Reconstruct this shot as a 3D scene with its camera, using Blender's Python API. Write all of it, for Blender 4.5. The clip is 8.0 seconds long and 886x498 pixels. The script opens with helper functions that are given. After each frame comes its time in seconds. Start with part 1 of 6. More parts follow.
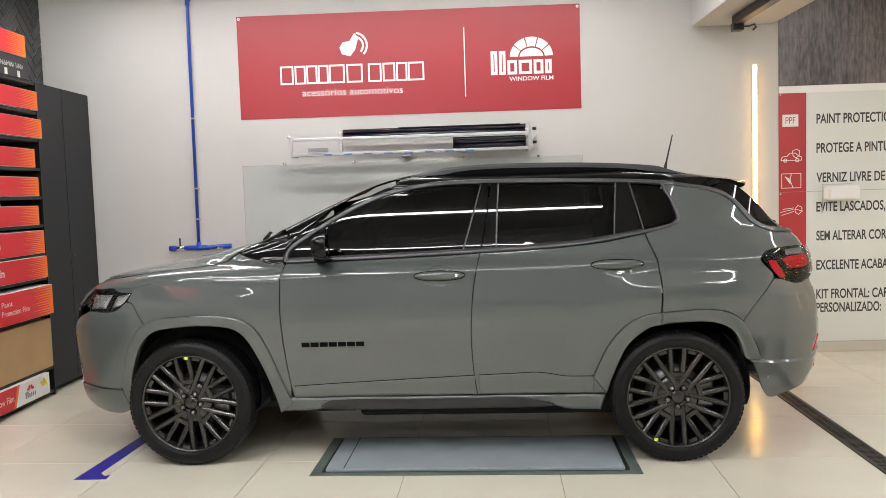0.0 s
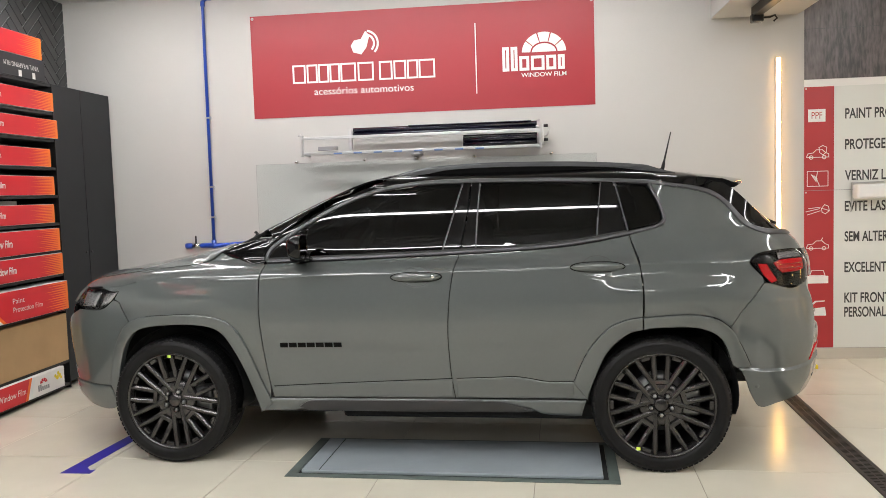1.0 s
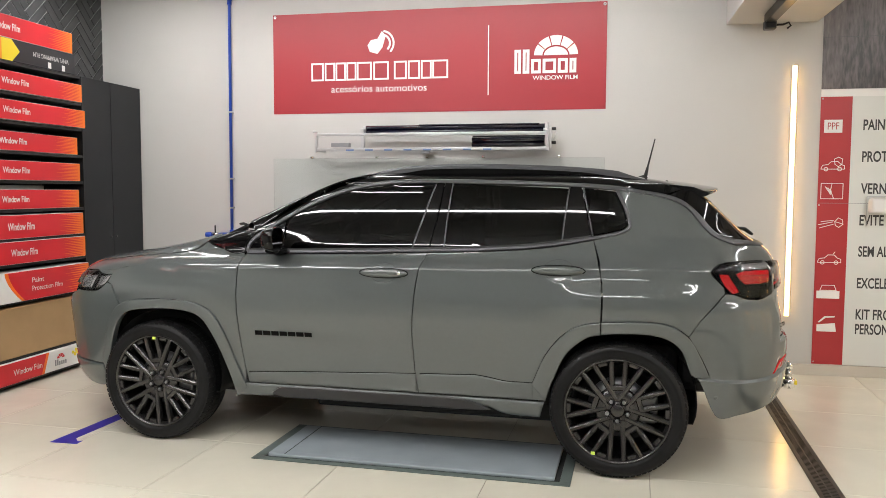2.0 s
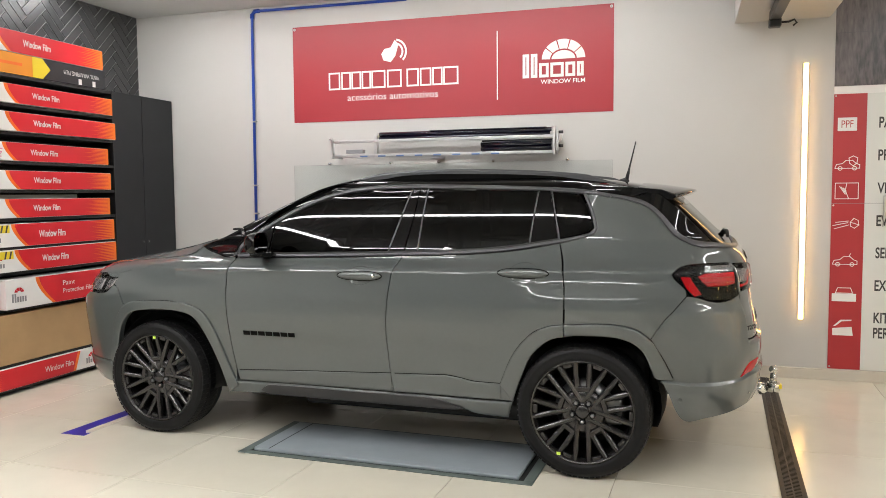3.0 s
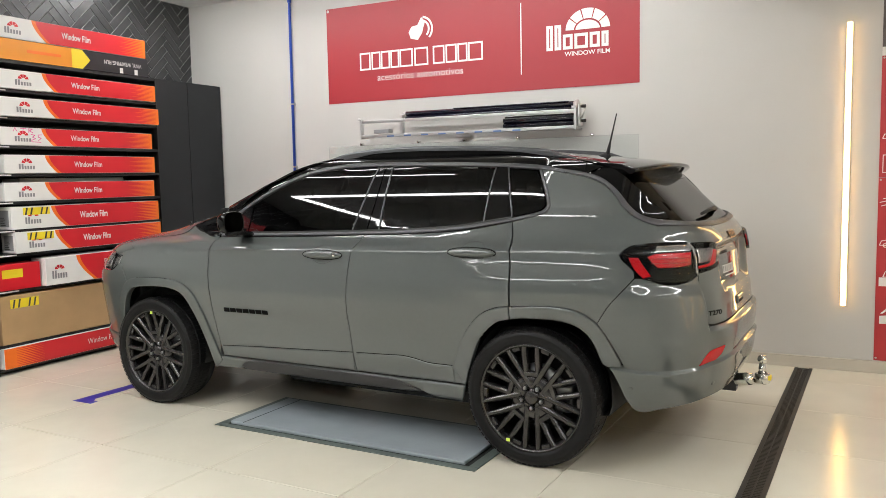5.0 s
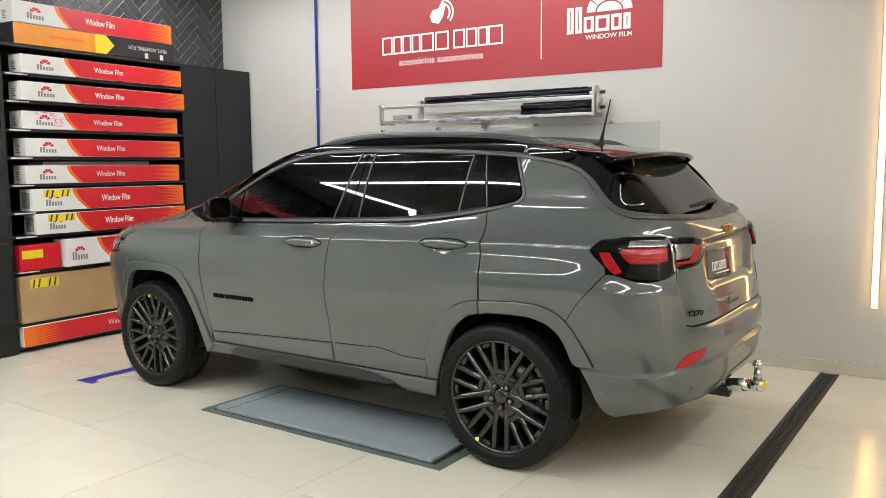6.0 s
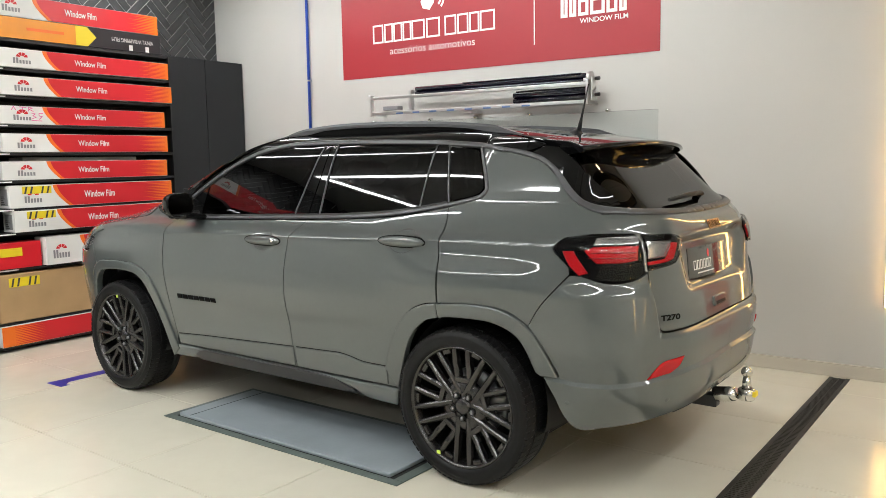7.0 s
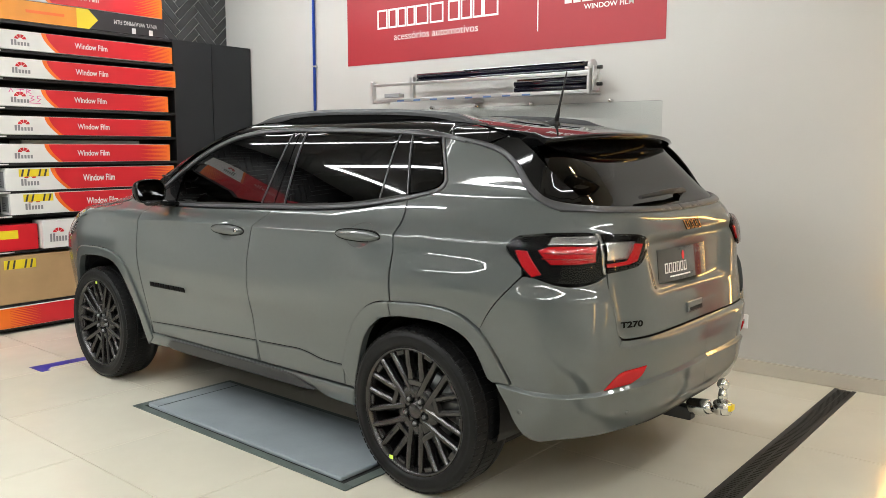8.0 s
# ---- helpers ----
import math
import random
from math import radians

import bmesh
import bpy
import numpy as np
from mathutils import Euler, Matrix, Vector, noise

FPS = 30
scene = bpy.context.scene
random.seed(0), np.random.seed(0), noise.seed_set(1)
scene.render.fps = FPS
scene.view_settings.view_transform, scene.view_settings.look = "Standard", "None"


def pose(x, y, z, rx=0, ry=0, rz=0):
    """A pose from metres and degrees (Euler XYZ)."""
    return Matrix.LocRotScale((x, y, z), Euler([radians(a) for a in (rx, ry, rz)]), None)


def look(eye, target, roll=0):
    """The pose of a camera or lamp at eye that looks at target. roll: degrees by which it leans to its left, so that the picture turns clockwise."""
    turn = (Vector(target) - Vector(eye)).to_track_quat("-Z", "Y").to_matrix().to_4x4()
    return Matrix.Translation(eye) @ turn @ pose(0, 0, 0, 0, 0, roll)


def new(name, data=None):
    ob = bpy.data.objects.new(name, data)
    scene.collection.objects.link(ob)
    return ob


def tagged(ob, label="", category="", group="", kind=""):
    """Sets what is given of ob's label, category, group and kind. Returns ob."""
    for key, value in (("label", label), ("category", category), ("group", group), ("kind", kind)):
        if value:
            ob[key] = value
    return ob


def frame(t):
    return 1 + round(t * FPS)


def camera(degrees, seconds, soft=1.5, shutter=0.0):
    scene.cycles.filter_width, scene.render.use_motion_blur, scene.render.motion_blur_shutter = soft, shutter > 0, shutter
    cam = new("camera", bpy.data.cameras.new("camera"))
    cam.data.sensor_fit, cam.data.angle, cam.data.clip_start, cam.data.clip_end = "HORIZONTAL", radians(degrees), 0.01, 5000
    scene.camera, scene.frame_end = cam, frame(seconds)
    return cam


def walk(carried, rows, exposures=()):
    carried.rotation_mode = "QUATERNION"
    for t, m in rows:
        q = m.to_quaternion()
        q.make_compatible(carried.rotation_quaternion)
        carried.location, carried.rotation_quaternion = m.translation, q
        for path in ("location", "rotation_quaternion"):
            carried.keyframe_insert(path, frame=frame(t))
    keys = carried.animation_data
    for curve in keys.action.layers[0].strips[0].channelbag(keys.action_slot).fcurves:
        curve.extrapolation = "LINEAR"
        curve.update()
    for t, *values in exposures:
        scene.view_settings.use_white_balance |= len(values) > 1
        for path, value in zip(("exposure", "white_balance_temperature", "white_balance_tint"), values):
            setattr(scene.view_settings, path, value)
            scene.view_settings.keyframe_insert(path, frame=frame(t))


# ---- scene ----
cam = camera(58.2, 8.0, soft=0.3)
PATH = [
    (0, (0.269, -0.081, 1.455), (0.202, 1.913, 1.316), -1.8),
    (0.5, (0.481, 0.012, 1.46), (0.34, 2.002, 1.314), -1.3),
    (1, (0.722, 0.023, 1.462), (0.494, 2.004, 1.318), -1.8),
    (1.5, (1.026, -0.013, 1.474), (0.697, 1.954, 1.328), -0.5),
    (2, (1.27, 0.011, 1.462), (0.87, 1.966, 1.316), 0.2),
    (3.5, (2.124, 0.072, 1.478), (1.46, 1.953, 1.338), -0.6),
    (4, (2.33, 0.166, 1.465), (1.625, 2.031, 1.314), 0.0),
    (4.5, (2.536, 0.311, 1.459), (1.756, 2.144, 1.287), 0.3),
    (4.7, (2.597, 0.381, 1.451), (1.769, 2.193, 1.275), -0.4),
    (5.8, (3.045, 0.765, 1.433), (1.991, 2.452, 1.23), -0.8),
    (6, (3.088, 0.863, 1.433), (2.019, 2.541, 1.224), -0.5),
    (6.5, (3.158, 1.111, 1.426), (2.062, 2.771, 1.216), -0.3),
    (7, (3.211, 1.285, 1.42), (2.076, 2.916, 1.196), -1.0),
    (7.5, (3.321, 1.493, 1.428), (2.13, 3.083, 1.198), 0.4),
    (8, (3.399, 1.656, 1.423), (2.176, 3.219, 1.173), 0.0),
]
walk(cam, [(t, look(eye, target, roll)) for t, eye, target, roll in PATH],
     [(0, 0.03, 6390, 10.5), (2, 0.02, 6430, 10.0), (4.6, 0.02, 6420, 9.0), (6, 0.04, 6350, 6.3), (8, 0.10, 6350, 5.9)])
# ------------------------------------------------------------------ world, exposure
world = bpy.data.worlds.new("world")
scene.world = world
world.use_nodes = True
world.node_tree.nodes["Background"].inputs[0].default_value = (0.9, 0.93, 1.0, 1)
world.node_tree.nodes["Background"].inputs[1].default_value = 0.02

W = 6.775         # back wall
LEFT = -3.38      # tiled wall
RIGHT = 6.6
FRONT = -3.2      # wall behind the walk
CEIL = 3.22
FLOOR_TURN = -2.1

# ------------------------------------------------------------------ materials


def mat(name, color, rough=0.5, metal=0.0, coat=0.0, coat_rough=0.03, vary=0.0, scale=6.0, bump=0.0, bump_scale=60.0,
        spec=0.5, coat_ior=1.5, emit=None, strength=0.0, rand=0.0, stain=None, rough_vary=0.0):
    m = bpy.data.materials.new(name)
    m.use_nodes = True
    nt = m.node_tree
    p = nt.nodes["Principled BSDF"]
    p.inputs["Base Color"].default_value = (*color, 1)
    p.inputs["Roughness"].default_value = rough
    p.inputs["Metallic"].default_value = metal
    p.inputs["Coat Weight"].default_value = coat
    p.inputs["Coat Roughness"].default_value = coat_rough
    p.inputs["Coat IOR"].default_value = coat_ior
    p.inputs["Specular IOR Level"].default_value = spec
    if emit:
        p.inputs["Emission Color"].default_value = (*emit, 1)
        p.inputs["Emission Strength"].default_value = strength
    co = nt.nodes.new("ShaderNodeTexCoord")
    if vary or rand or stain:
        n1 = nt.nodes.new("ShaderNodeTexNoise")
        n1.inputs["Scale"].default_value = scale
        n1.inputs["Detail"].default_value = 6
        nt.links.new(co.outputs["Object"], n1.inputs["Vector"])
        ramp = nt.nodes.new("ShaderNodeMapRange")
        ramp.inputs[1].default_value, ramp.inputs[2].default_value = 0.3, 0.7
        ramp.inputs[3].default_value, ramp.inputs[4].default_value = 1 - vary, 1 + vary
        nt.links.new(n1.outputs["Fac"], ramp.inputs[0])
        last = ramp.outputs[0]
        if rand:
            oi = nt.nodes.new("ShaderNodeObjectInfo")
            r2 = nt.nodes.new("ShaderNodeMapRange")
            r2.inputs[3].default_value, r2.inputs[4].default_value = 1 - rand, 1 + rand
            nt.links.new(oi.outputs["Random"], r2.inputs[0])
            mul = nt.nodes.new("ShaderNodeMath")
            mul.operation = "MULTIPLY"
            nt.links.new(last, mul.inputs[0])
            nt.links.new(r2.outputs[0], mul.inputs[1])
            last = mul.outputs[0]
        vm = nt.nodes.new("ShaderNodeVectorMath")
        vm.operation = "SCALE"
        vm.inputs[0].default_value = color
        nt.links.new(last, vm.inputs["Scale"])
        out = vm.outputs[0]
        if stain:
            n3 = nt.nodes.new("ShaderNodeTexNoise")
            n3.inputs["Scale"].default_value = scale * 0.35
            n3.inputs["Detail"].default_value = 8
            n3.inputs["Roughness"].default_value = 0.65
            nt.links.new(co.outputs["Object"], n3.inputs["Vector"])
            r3 = nt.nodes.new("ShaderNodeMapRange")
            r3.inputs[1].default_value, r3.inputs[2].default_value = 0.5, 0.75
            r3.inputs[4].default_value = 0.6
            nt.links.new(n3.outputs["Fac"], r3.inputs[0])
            mx = nt.nodes.new("ShaderNodeMix")
            mx.data_type = "RGBA"
            nt.links.new(r3.outputs[0], mx.inputs[0])
            nt.links.new(out, mx.inputs[6])
            mx.inputs[7].default_value = (*stain, 1)
            out = mx.outputs[2]
        nt.links.new(out, p.inputs["Base Color"])
    if rough_vary:
        n4 = nt.nodes.new("ShaderNodeTexNoise")
        n4.inputs["Scale"].default_value = scale * 1.7
        n4.inputs["Detail"].default_value = 5
        nt.links.new(co.outputs["Object"], n4.inputs["Vector"])
        r4 = nt.nodes.new("ShaderNodeMapRange")
        r4.inputs[1].default_value, r4.inputs[2].default_value = 0.3, 0.7
        r4.inputs[3].default_value, r4.inputs[4].default_value = max(0.0, rough - rough_vary), rough + rough_vary
        nt.links.new(n4.outputs["Fac"], r4.inputs[0])
        nt.links.new(r4.outputs[0], p.inputs["Roughness"])
    if bump:
        n2 = nt.nodes.new("ShaderNodeTexNoise")
        n2.inputs["Scale"].default_value = bump_scale
        n2.inputs["Detail"].default_value = 4
        nt.links.new(co.outputs["Object"], n2.inputs["Vector"])
        b = nt.nodes.new("ShaderNodeBump")
        b.inputs["Strength"].default_value = bump
        b.inputs["Distance"].default_value = 0.01
        nt.links.new(n2.outputs["Fac"], b.inputs["Height"])
        nt.links.new(b.outputs[0], p.inputs["Normal"])
    return m


def glass_mat(name, tint, ior=1.5, rough=0.0):
    """Thin tinted sheet: what passes is tinted, and Fresnel gives the gloss."""
    m = bpy.data.materials.new(name)
    m.use_nodes = True
    nt = m.node_tree
    nt.nodes.remove(nt.nodes["Principled BSDF"])
    tr = nt.nodes.new("ShaderNodeBsdfTransparent")
    tr.inputs[0].default_value = (*tint, 1)
    gl = nt.nodes.new("ShaderNodeBsdfGlossy")
    gl.inputs["Roughness"].default_value = rough
    fr = nt.nodes.new("ShaderNodeFresnel")
    fr.inputs[0].default_value = ior
    mx = nt.nodes.new("ShaderNodeMixShader")
    nt.links.new(fr.outputs[0], mx.inputs[0])
    nt.links.new(tr.outputs[0], mx.inputs[1])
    nt.links.new(gl.outputs[0], mx.inputs[2])
    nt.links.new(mx.outputs[0], nt.nodes["Material Output"].inputs[0])
    return m


def film_roll_mat(name):
    return mat(name, (0.008, 0.008, 0.02), rough=0.12, coat=0.6)


def streak_mat(name, dark, light):
    """A printed photo of gravel with long blurred streaks."""
    m = mat(name, light, rough=0.35)
    nt = m.node_tree
    co = nt.nodes.new("ShaderNodeTexCoord")
    fac = None
    for sc, detail in (((22, 1, 2.6), 5), ((60, 1, 14), 3), ((2.2, 1, 1.6), 3)):
        mp = nt.nodes.new("ShaderNodeMapping")
        mp.inputs["Scale"].default_value = sc
        mp.inputs["Rotation"].default_value = (0, 0.12, 0)
        nz = nt.nodes.new("ShaderNodeTexNoise")
        nz.inputs["Scale"].default_value = 1.0
        nz.inputs["Detail"].default_value = detail
        nt.links.new(co.outputs["Object"], mp.inputs["Vector"])
        nt.links.new(mp.outputs[0], nz.inputs["Vector"])
        if fac is None:
            fac = nz.outputs["Fac"]
        else:
            ad = nt.nodes.new("ShaderNodeMath")
            ad.operation = "ADD"
            nt.links.new(fac, ad.inputs[0])
            nt.links.new(nz.outputs["Fac"], ad.inputs[1])
            fac = ad.outputs[0]
    rg = nt.nodes.new("ShaderNodeMapRange")
    rg.inputs[1].default_value, rg.inputs[2].default_value = 1.15, 1.95
    nt.links.new(fac, rg.inputs[0])
    mx = nt.nodes.new("ShaderNodeMix")
    mx.data_type = "RGBA"
    nt.links.new(rg.outputs[0], mx.inputs[0])
    mx.inputs[6].default_value = (*dark, 1)
    mx.inputs[7].default_value = (*light, 1)
    nt.links.new(mx.outputs[2], nt.nodes["Principled BSDF"].inputs["Base Color"])
    return m


M = {
    "wall": mat("wall_paint", (0.54, 0.53, 0.51), rough=0.55, vary=0.025, scale=1.2, bump=0.05, bump_scale=140),
    "side_wall": mat("beige_side_wall", (0.76, 0.73, 0.66), rough=0.6, vary=0.06, scale=1.5, bump=0.05, bump_scale=120),
    "dark_wall": mat("dark_grey_paint", (0.155, 0.160, 0.168), rough=0.6, vary=0.06, scale=1.5, bump=0.05, bump_scale=120),
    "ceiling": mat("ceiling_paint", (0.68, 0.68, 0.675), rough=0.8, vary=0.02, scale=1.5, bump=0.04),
    "ceiling_dark": mat("greyed_ceiling", (0.42, 0.425, 0.435), rough=0.8, vary=0.03, scale=1.5, bump=0.04),
    "tile": mat("porcelain_tile", (0.645, 0.615, 0.515), rough=0.21, vary=0.035, scale=2.2, rand=0.02, stain=(0.59, 0.55, 0.44), rough_vary=0.05, bump=0.012, bump_scale=25),
    "grout": mat("floor_grout", (0.33, 0.30, 0.25), rough=0.9, vary=0.15, scale=9),
    "baseboard": mat("baseboard_porcelain", (0.56, 0.52, 0.45), rough=0.25, vary=0.04, scale=3),
    "black_tile": mat("black_wall_tile", (0.040, 0.041, 0.043), rough=0.35, vary=0.12, scale=8, rand=0.25, bump=0.03, bump_scale=30),
    "pale_grout": mat("pale_grout", (0.50, 0.50, 0.49), rough=0.9, vary=0.1, scale=20),
    "cabinet": mat("graphite_laminate", (0.0216, 0.0230, 0.0252), rough=0.45, spec=0.22, vary=0.06, scale=5, bump=0.03, bump_scale=300),
    "shelf": mat("black_laminate", (0.0098, 0.0098, 0.0105), rough=0.45, vary=0.1, scale=5),
    "banner": mat("red_vinyl", (0.36, 0.024, 0.034), rough=0.42, vary=0.03, scale=1.0, bump=0.05, bump_scale=4),
    "white": mat("white_print", (0.82, 0.81, 0.79), rough=0.5, vary=0.02),
    "red_print": mat("red_print", (0.42, 0.03, 0.035), rough=0.4, vary=0.03),
    "ink": mat("dark_ink", (0.05, 0.05, 0.05), rough=0.5),
    "panel": mat("white_sign_panel", (0.70, 0.71, 0.68), rough=0.35, vary=0.02, scale=1.0),
    "poster": streak_mat("gravel_photo", (0.026, 0.021, 0.022), (0.20, 0.16, 0.155)),
    "pipe": mat("blue_pipe", (0.010, 0.060, 0.42), rough=0.35, coat=0.3, vary=0.05),
    "steel": mat("polished_steel", (0.72, 0.72, 0.70), rough=0.12, metal=1.0, vary=0.04, rough_vary=0.04),
    "alu": mat("brushed_aluminium", (0.66, 0.66, 0.65), rough=0.32, metal=1.0, vary=0.05),
    "alu_white": mat("white_aluminium", (0.52, 0.52, 0.52), rough=0.28, metal=0.85, vary=0.04),
    "film": film_roll_mat("dark_film_roll"),
    "blue_tape": mat("blue_tape", (0.022, 0.020, 0.30), rough=0.5, vary=0.06, scale=20),
    "plate": mat("painted_steel_plate", (0.27, 0.31, 0.335), rough=0.42, vary=0.06, scale=5, stain=(0.22, 0.25, 0.27), bump=0.05, bump_scale=90),
    "plate_frame": mat("worn_steel_frame", (0.10, 0.125, 0.115), rough=0.5, vary=0.15, scale=9),
    "pit": mat("pit_dark", (0.012, 0.013, 0.013), rough=0.8),
    "drain": mat("drain_iron", (0.020, 0.019, 0.018), rough=0.55, vary=0.2, scale=15),
    "led_warm": mat("warm_led", (1, 0.8, 0.5), emit=(1.0, 0.54, 0.13), strength=22.0),
    "led_spot": mat("warm_spot", (1, 0.85, 0.6), emit=(1.0, 0.66, 0.34), strength=120.0),
    "led_cool": mat("cool_led", (1, 1, 1), emit=(1.0, 0.98, 0.96), strength=60.0),
    "housing": mat("white_housing", (0.8, 0.8, 0.8), rough=0.4),
    "black_metal": mat("black_metal", (0.012, 0.012, 0.013), rough=0.35, vary=0.1),
    "card": mat("brown_cardboard", (0.42, 0.27, 0.13), rough=0.75, vary=0.06, scale=6, bump=0.03, bump_scale=40),
    "box_red": mat("red_box_print", (0.62, 0.016, 0.026), rough=0.35, vary=0.03),
    "box_orange": mat("orange_box_print", (0.85, 0.17, 0.015), rough=0.35, vary=0.04),
    "box_white": mat("white_box_print", (0.76, 0.75, 0.73), rough=0.4, vary=0.03),
    "box_black": mat("black_box_print", (0.02, 0.021, 0.024), rough=0.35, vary=0.05),
    "box_amber": mat("amber_box_print", (0.80, 0.30, 0.02), rough=0.35, vary=0.04),
    "yellow": mat("yellow_label", (0.80, 0.62, 0.02), rough=0.45),
    "pink": mat("pink_marker", (0.75, 0.10, 0.35), rough=0.5),
    "grey_print": mat("grey_print", (0.25, 0.25, 0.26), rough=0.45),
    # car
    "paint": mat("grey_car_paint", (0.0810, 0.0918, 0.0910), rough=0.45, metal=0.0, coat=1.0, coat_rough=0.03, coat_ior=1.66, vary=0.015, scale=45, spec=0.15),
    "gloss_black": mat("gloss_black_paint", (0.004, 0.004, 0.0042), rough=0.03, spec=0.32),
    "satin_trim": mat("satin_grey_trim", (0.080, 0.080, 0.086), rough=0.38, metal=0.35, spec=0.4, vary=0.03),
    "trim_dark": mat("dark_sill_trim", (0.022, 0.022, 0.024), rough=0.4, vary=0.06),
    "rail": mat("grey_roof_rail", (0.075, 0.077, 0.082), rough=0.38, metal=0.4),
    "rubber": mat("black_rubber", (0.009, 0.009, 0.009), rough=0.6, vary=0.15, scale=30),
    "tyre": mat("tyre_rubber", (0.0075, 0.0075, 0.008), rough=0.46, spec=0.2, vary=0.2, scale=14, bump=0.08, bump_scale=60),
    "rim": mat("graphite_alloy", (0.069, 0.066, 0.066), rough=0.24, metal=0.85, vary=0.05),
    "rim_dark": mat("dark_rim_barrel", (0.016, 0.016, 0.016), rough=0.35, metal=0.7),
    "brake": mat("brake_steel", (0.25, 0.25, 0.25), rough=0.35, metal=0.9, vary=0.15),
    "under": mat("underbody_black", (0.008, 0.008, 0.008), rough=0.8, vary=0.2),
    "inside": mat("dark_cabin", (0.012, 0.012, 0.013), rough=0.7),
    "glass": glass_mat("tinted_glass", (0.0135, 0.0155, 0.0175), ior=1.47),
    "clear": glass_mat("clear_lens", (0.96, 0.96, 0.96), ior=1.40),
    "wall_glass": glass_mat("sheet_glass", (0.955, 0.97, 0.965), ior=1.42),
    "red_lens": mat("red_lens", (0.44, 0.004, 0.009), rough=0.18, coat=0.2, coat_rough=0.02, spec=0.3),
    "red_dark": mat("dark_red_lens", (0.20, 0.006, 0.010), rough=0.2, coat=1.0),
    "dark_mirror": mat("dark_mirror", (0.16, 0.165, 0.17), rough=0.02, metal=1.0),
    "dull_black": mat("matt_black", (0.004, 0.004, 0.004), rough=0.7, spec=0.06),
    "smoke_lens": mat("smoked_lens", (0.003, 0.003, 0.0033), rough=0.25, spec=0.05),
    "silver_lens": mat("silver_reflector", (0.55, 0.55, 0.55), rough=0.18, metal=0.8),
    "copper": mat("bronze_emblem", (0.20, 0.11, 0.05), rough=0.25, metal=1.0),
    "plate_dark": mat("dark_plate", (0.014, 0.011, 0.010), rough=0.16, coat=1.0, coat_rough=0.05, coat_ior=1.6),
}

# ------------------------------------------------------------------ mesh helpers


def mesh_of(name, bm, material, smooth=False):
    me = bpy.data.meshes.new(name)
    bm.to_mesh(me)
    bm.free()
    if material:
        me.materials.append(material)
    if smooth:
        me.shade_smooth()
    return me


def part(name, bm, material, parent=None, label="", m=None, smooth=False):
    ob = new(name, mesh_of(name, bm, material, smooth))
    if parent:
        ob.parent = parent
    if m is not None:
        ob.matrix_basis = m
    if label:
        tagged(ob, label)
    return ob


def thing(name, label, category, group="", m=None, kind=""):
    ob = new(name)
    ob.empty_display_size = 0.1
    if m is not None:
        ob.matrix_basis = m
    return tagged(ob, label, category, group, kind)


def box_bm(x0, x1, y0, y1, z0, z1, bevel=0.0, segs=2, bm=None):
    own = bm is None
    b = bmesh.new()
    r = bmesh.ops.create_cube(b, size=1)
    for v in r["verts"]:
        v.co = Vector(((x0 + x1) / 2 + v.co.x * (x1 - x0), (y0 + y1) / 2 + v.co.y * (y1 - y0), (z0 + z1) / 2 + v.co.z * (z1 - z0)))
    if bevel:
        bmesh.ops.bevel(b, geom=list(b.edges), offset=bevel, segments=segs, affect="EDGES", profile=0.5)
    if own:
        return b
    add_bm(bm, b)
    return bm


def add_bm(dst, src, m=None):
    vs = [dst.verts.new(m @ v.co if m is not None else v.co) for v in src.verts]
    src.verts.index_update()
    for f in src.faces:
        try:
            nf = dst.faces.new([vs[v.index] for v in f.verts])
            nf.smooth = f.smooth
        except ValueError:
            pass
    src.free()
    return dst


def tube_bm(points, r, n=10, closed=False, bm=None, cap=True):
    """A round tube through points."""
    bm = bm or bmesh.new()
    pts = [Vector(p) for p in points]
    rings = []
    for i, p in enumerate(pts):
        a = pts[i - 1] if i else (pts[-1] if closed else None)
        b = pts[(i + 1) % len(pts)] if (i < len(pts) - 1 or closed) else None
        d = ((p - a).normalized() if a is not None else Vector()) + ((b - p).normalized() if b is not None else Vector())
        d.normalize()
        up = Vector((0, 0, 1)) if abs(d.z) < 0.9 else Vector((0, 1, 0))
        s = d.cross(up).normalized()
        u = s.cross(d)
        rr = r[i] if isinstance(r, (list, tuple)) else r
        rings.append([bm.verts.new(p + rr * (math.cos(k * 2 * math.pi / n) * s + math.sin(k * 2 * math.pi / n) * u)) for k in range(n)])
    m = len(rings)
    for i in range(m if closed else m - 1):
        A, B = rings[i], rings[(i + 1) % m]
        for k in range(n):
            f = bm.faces.new((A[k], A[(k + 1) % n], B[(k + 1) % n], B[k]))
            f.smooth = True
    if cap and not closed:
        bm.faces.new(rings[0][::-1])
        bm.faces.new(rings[-1])
    bmesh.ops.recalc_face_normals(bm, faces=bm.faces)
    return bm


def lathe_bm(profile, n=64, axis="y", bm=None):
    """Turns (radius, height) points round an axis."""
    bm = bm or bmesh.new()
    rings = []
    for r, h in profile:
        ring = []
        for k in range(n):
            a = 2 * math.pi * k / n
            c, s = r * math.cos(a), r * math.sin(a)
            ring.append(bm.verts.new({"y": (c, h, s), "z": (c, s, h), "x": (h, c, s)}[axis]))
        rings.append(ring)
    for A, B in zip(rings, rings[1:]):
        for k in range(n):
            f = bm.faces.new((A[k], A[(k + 1) % n], B[(k + 1) % n], B[k]))
            f.smooth = True
    return bm


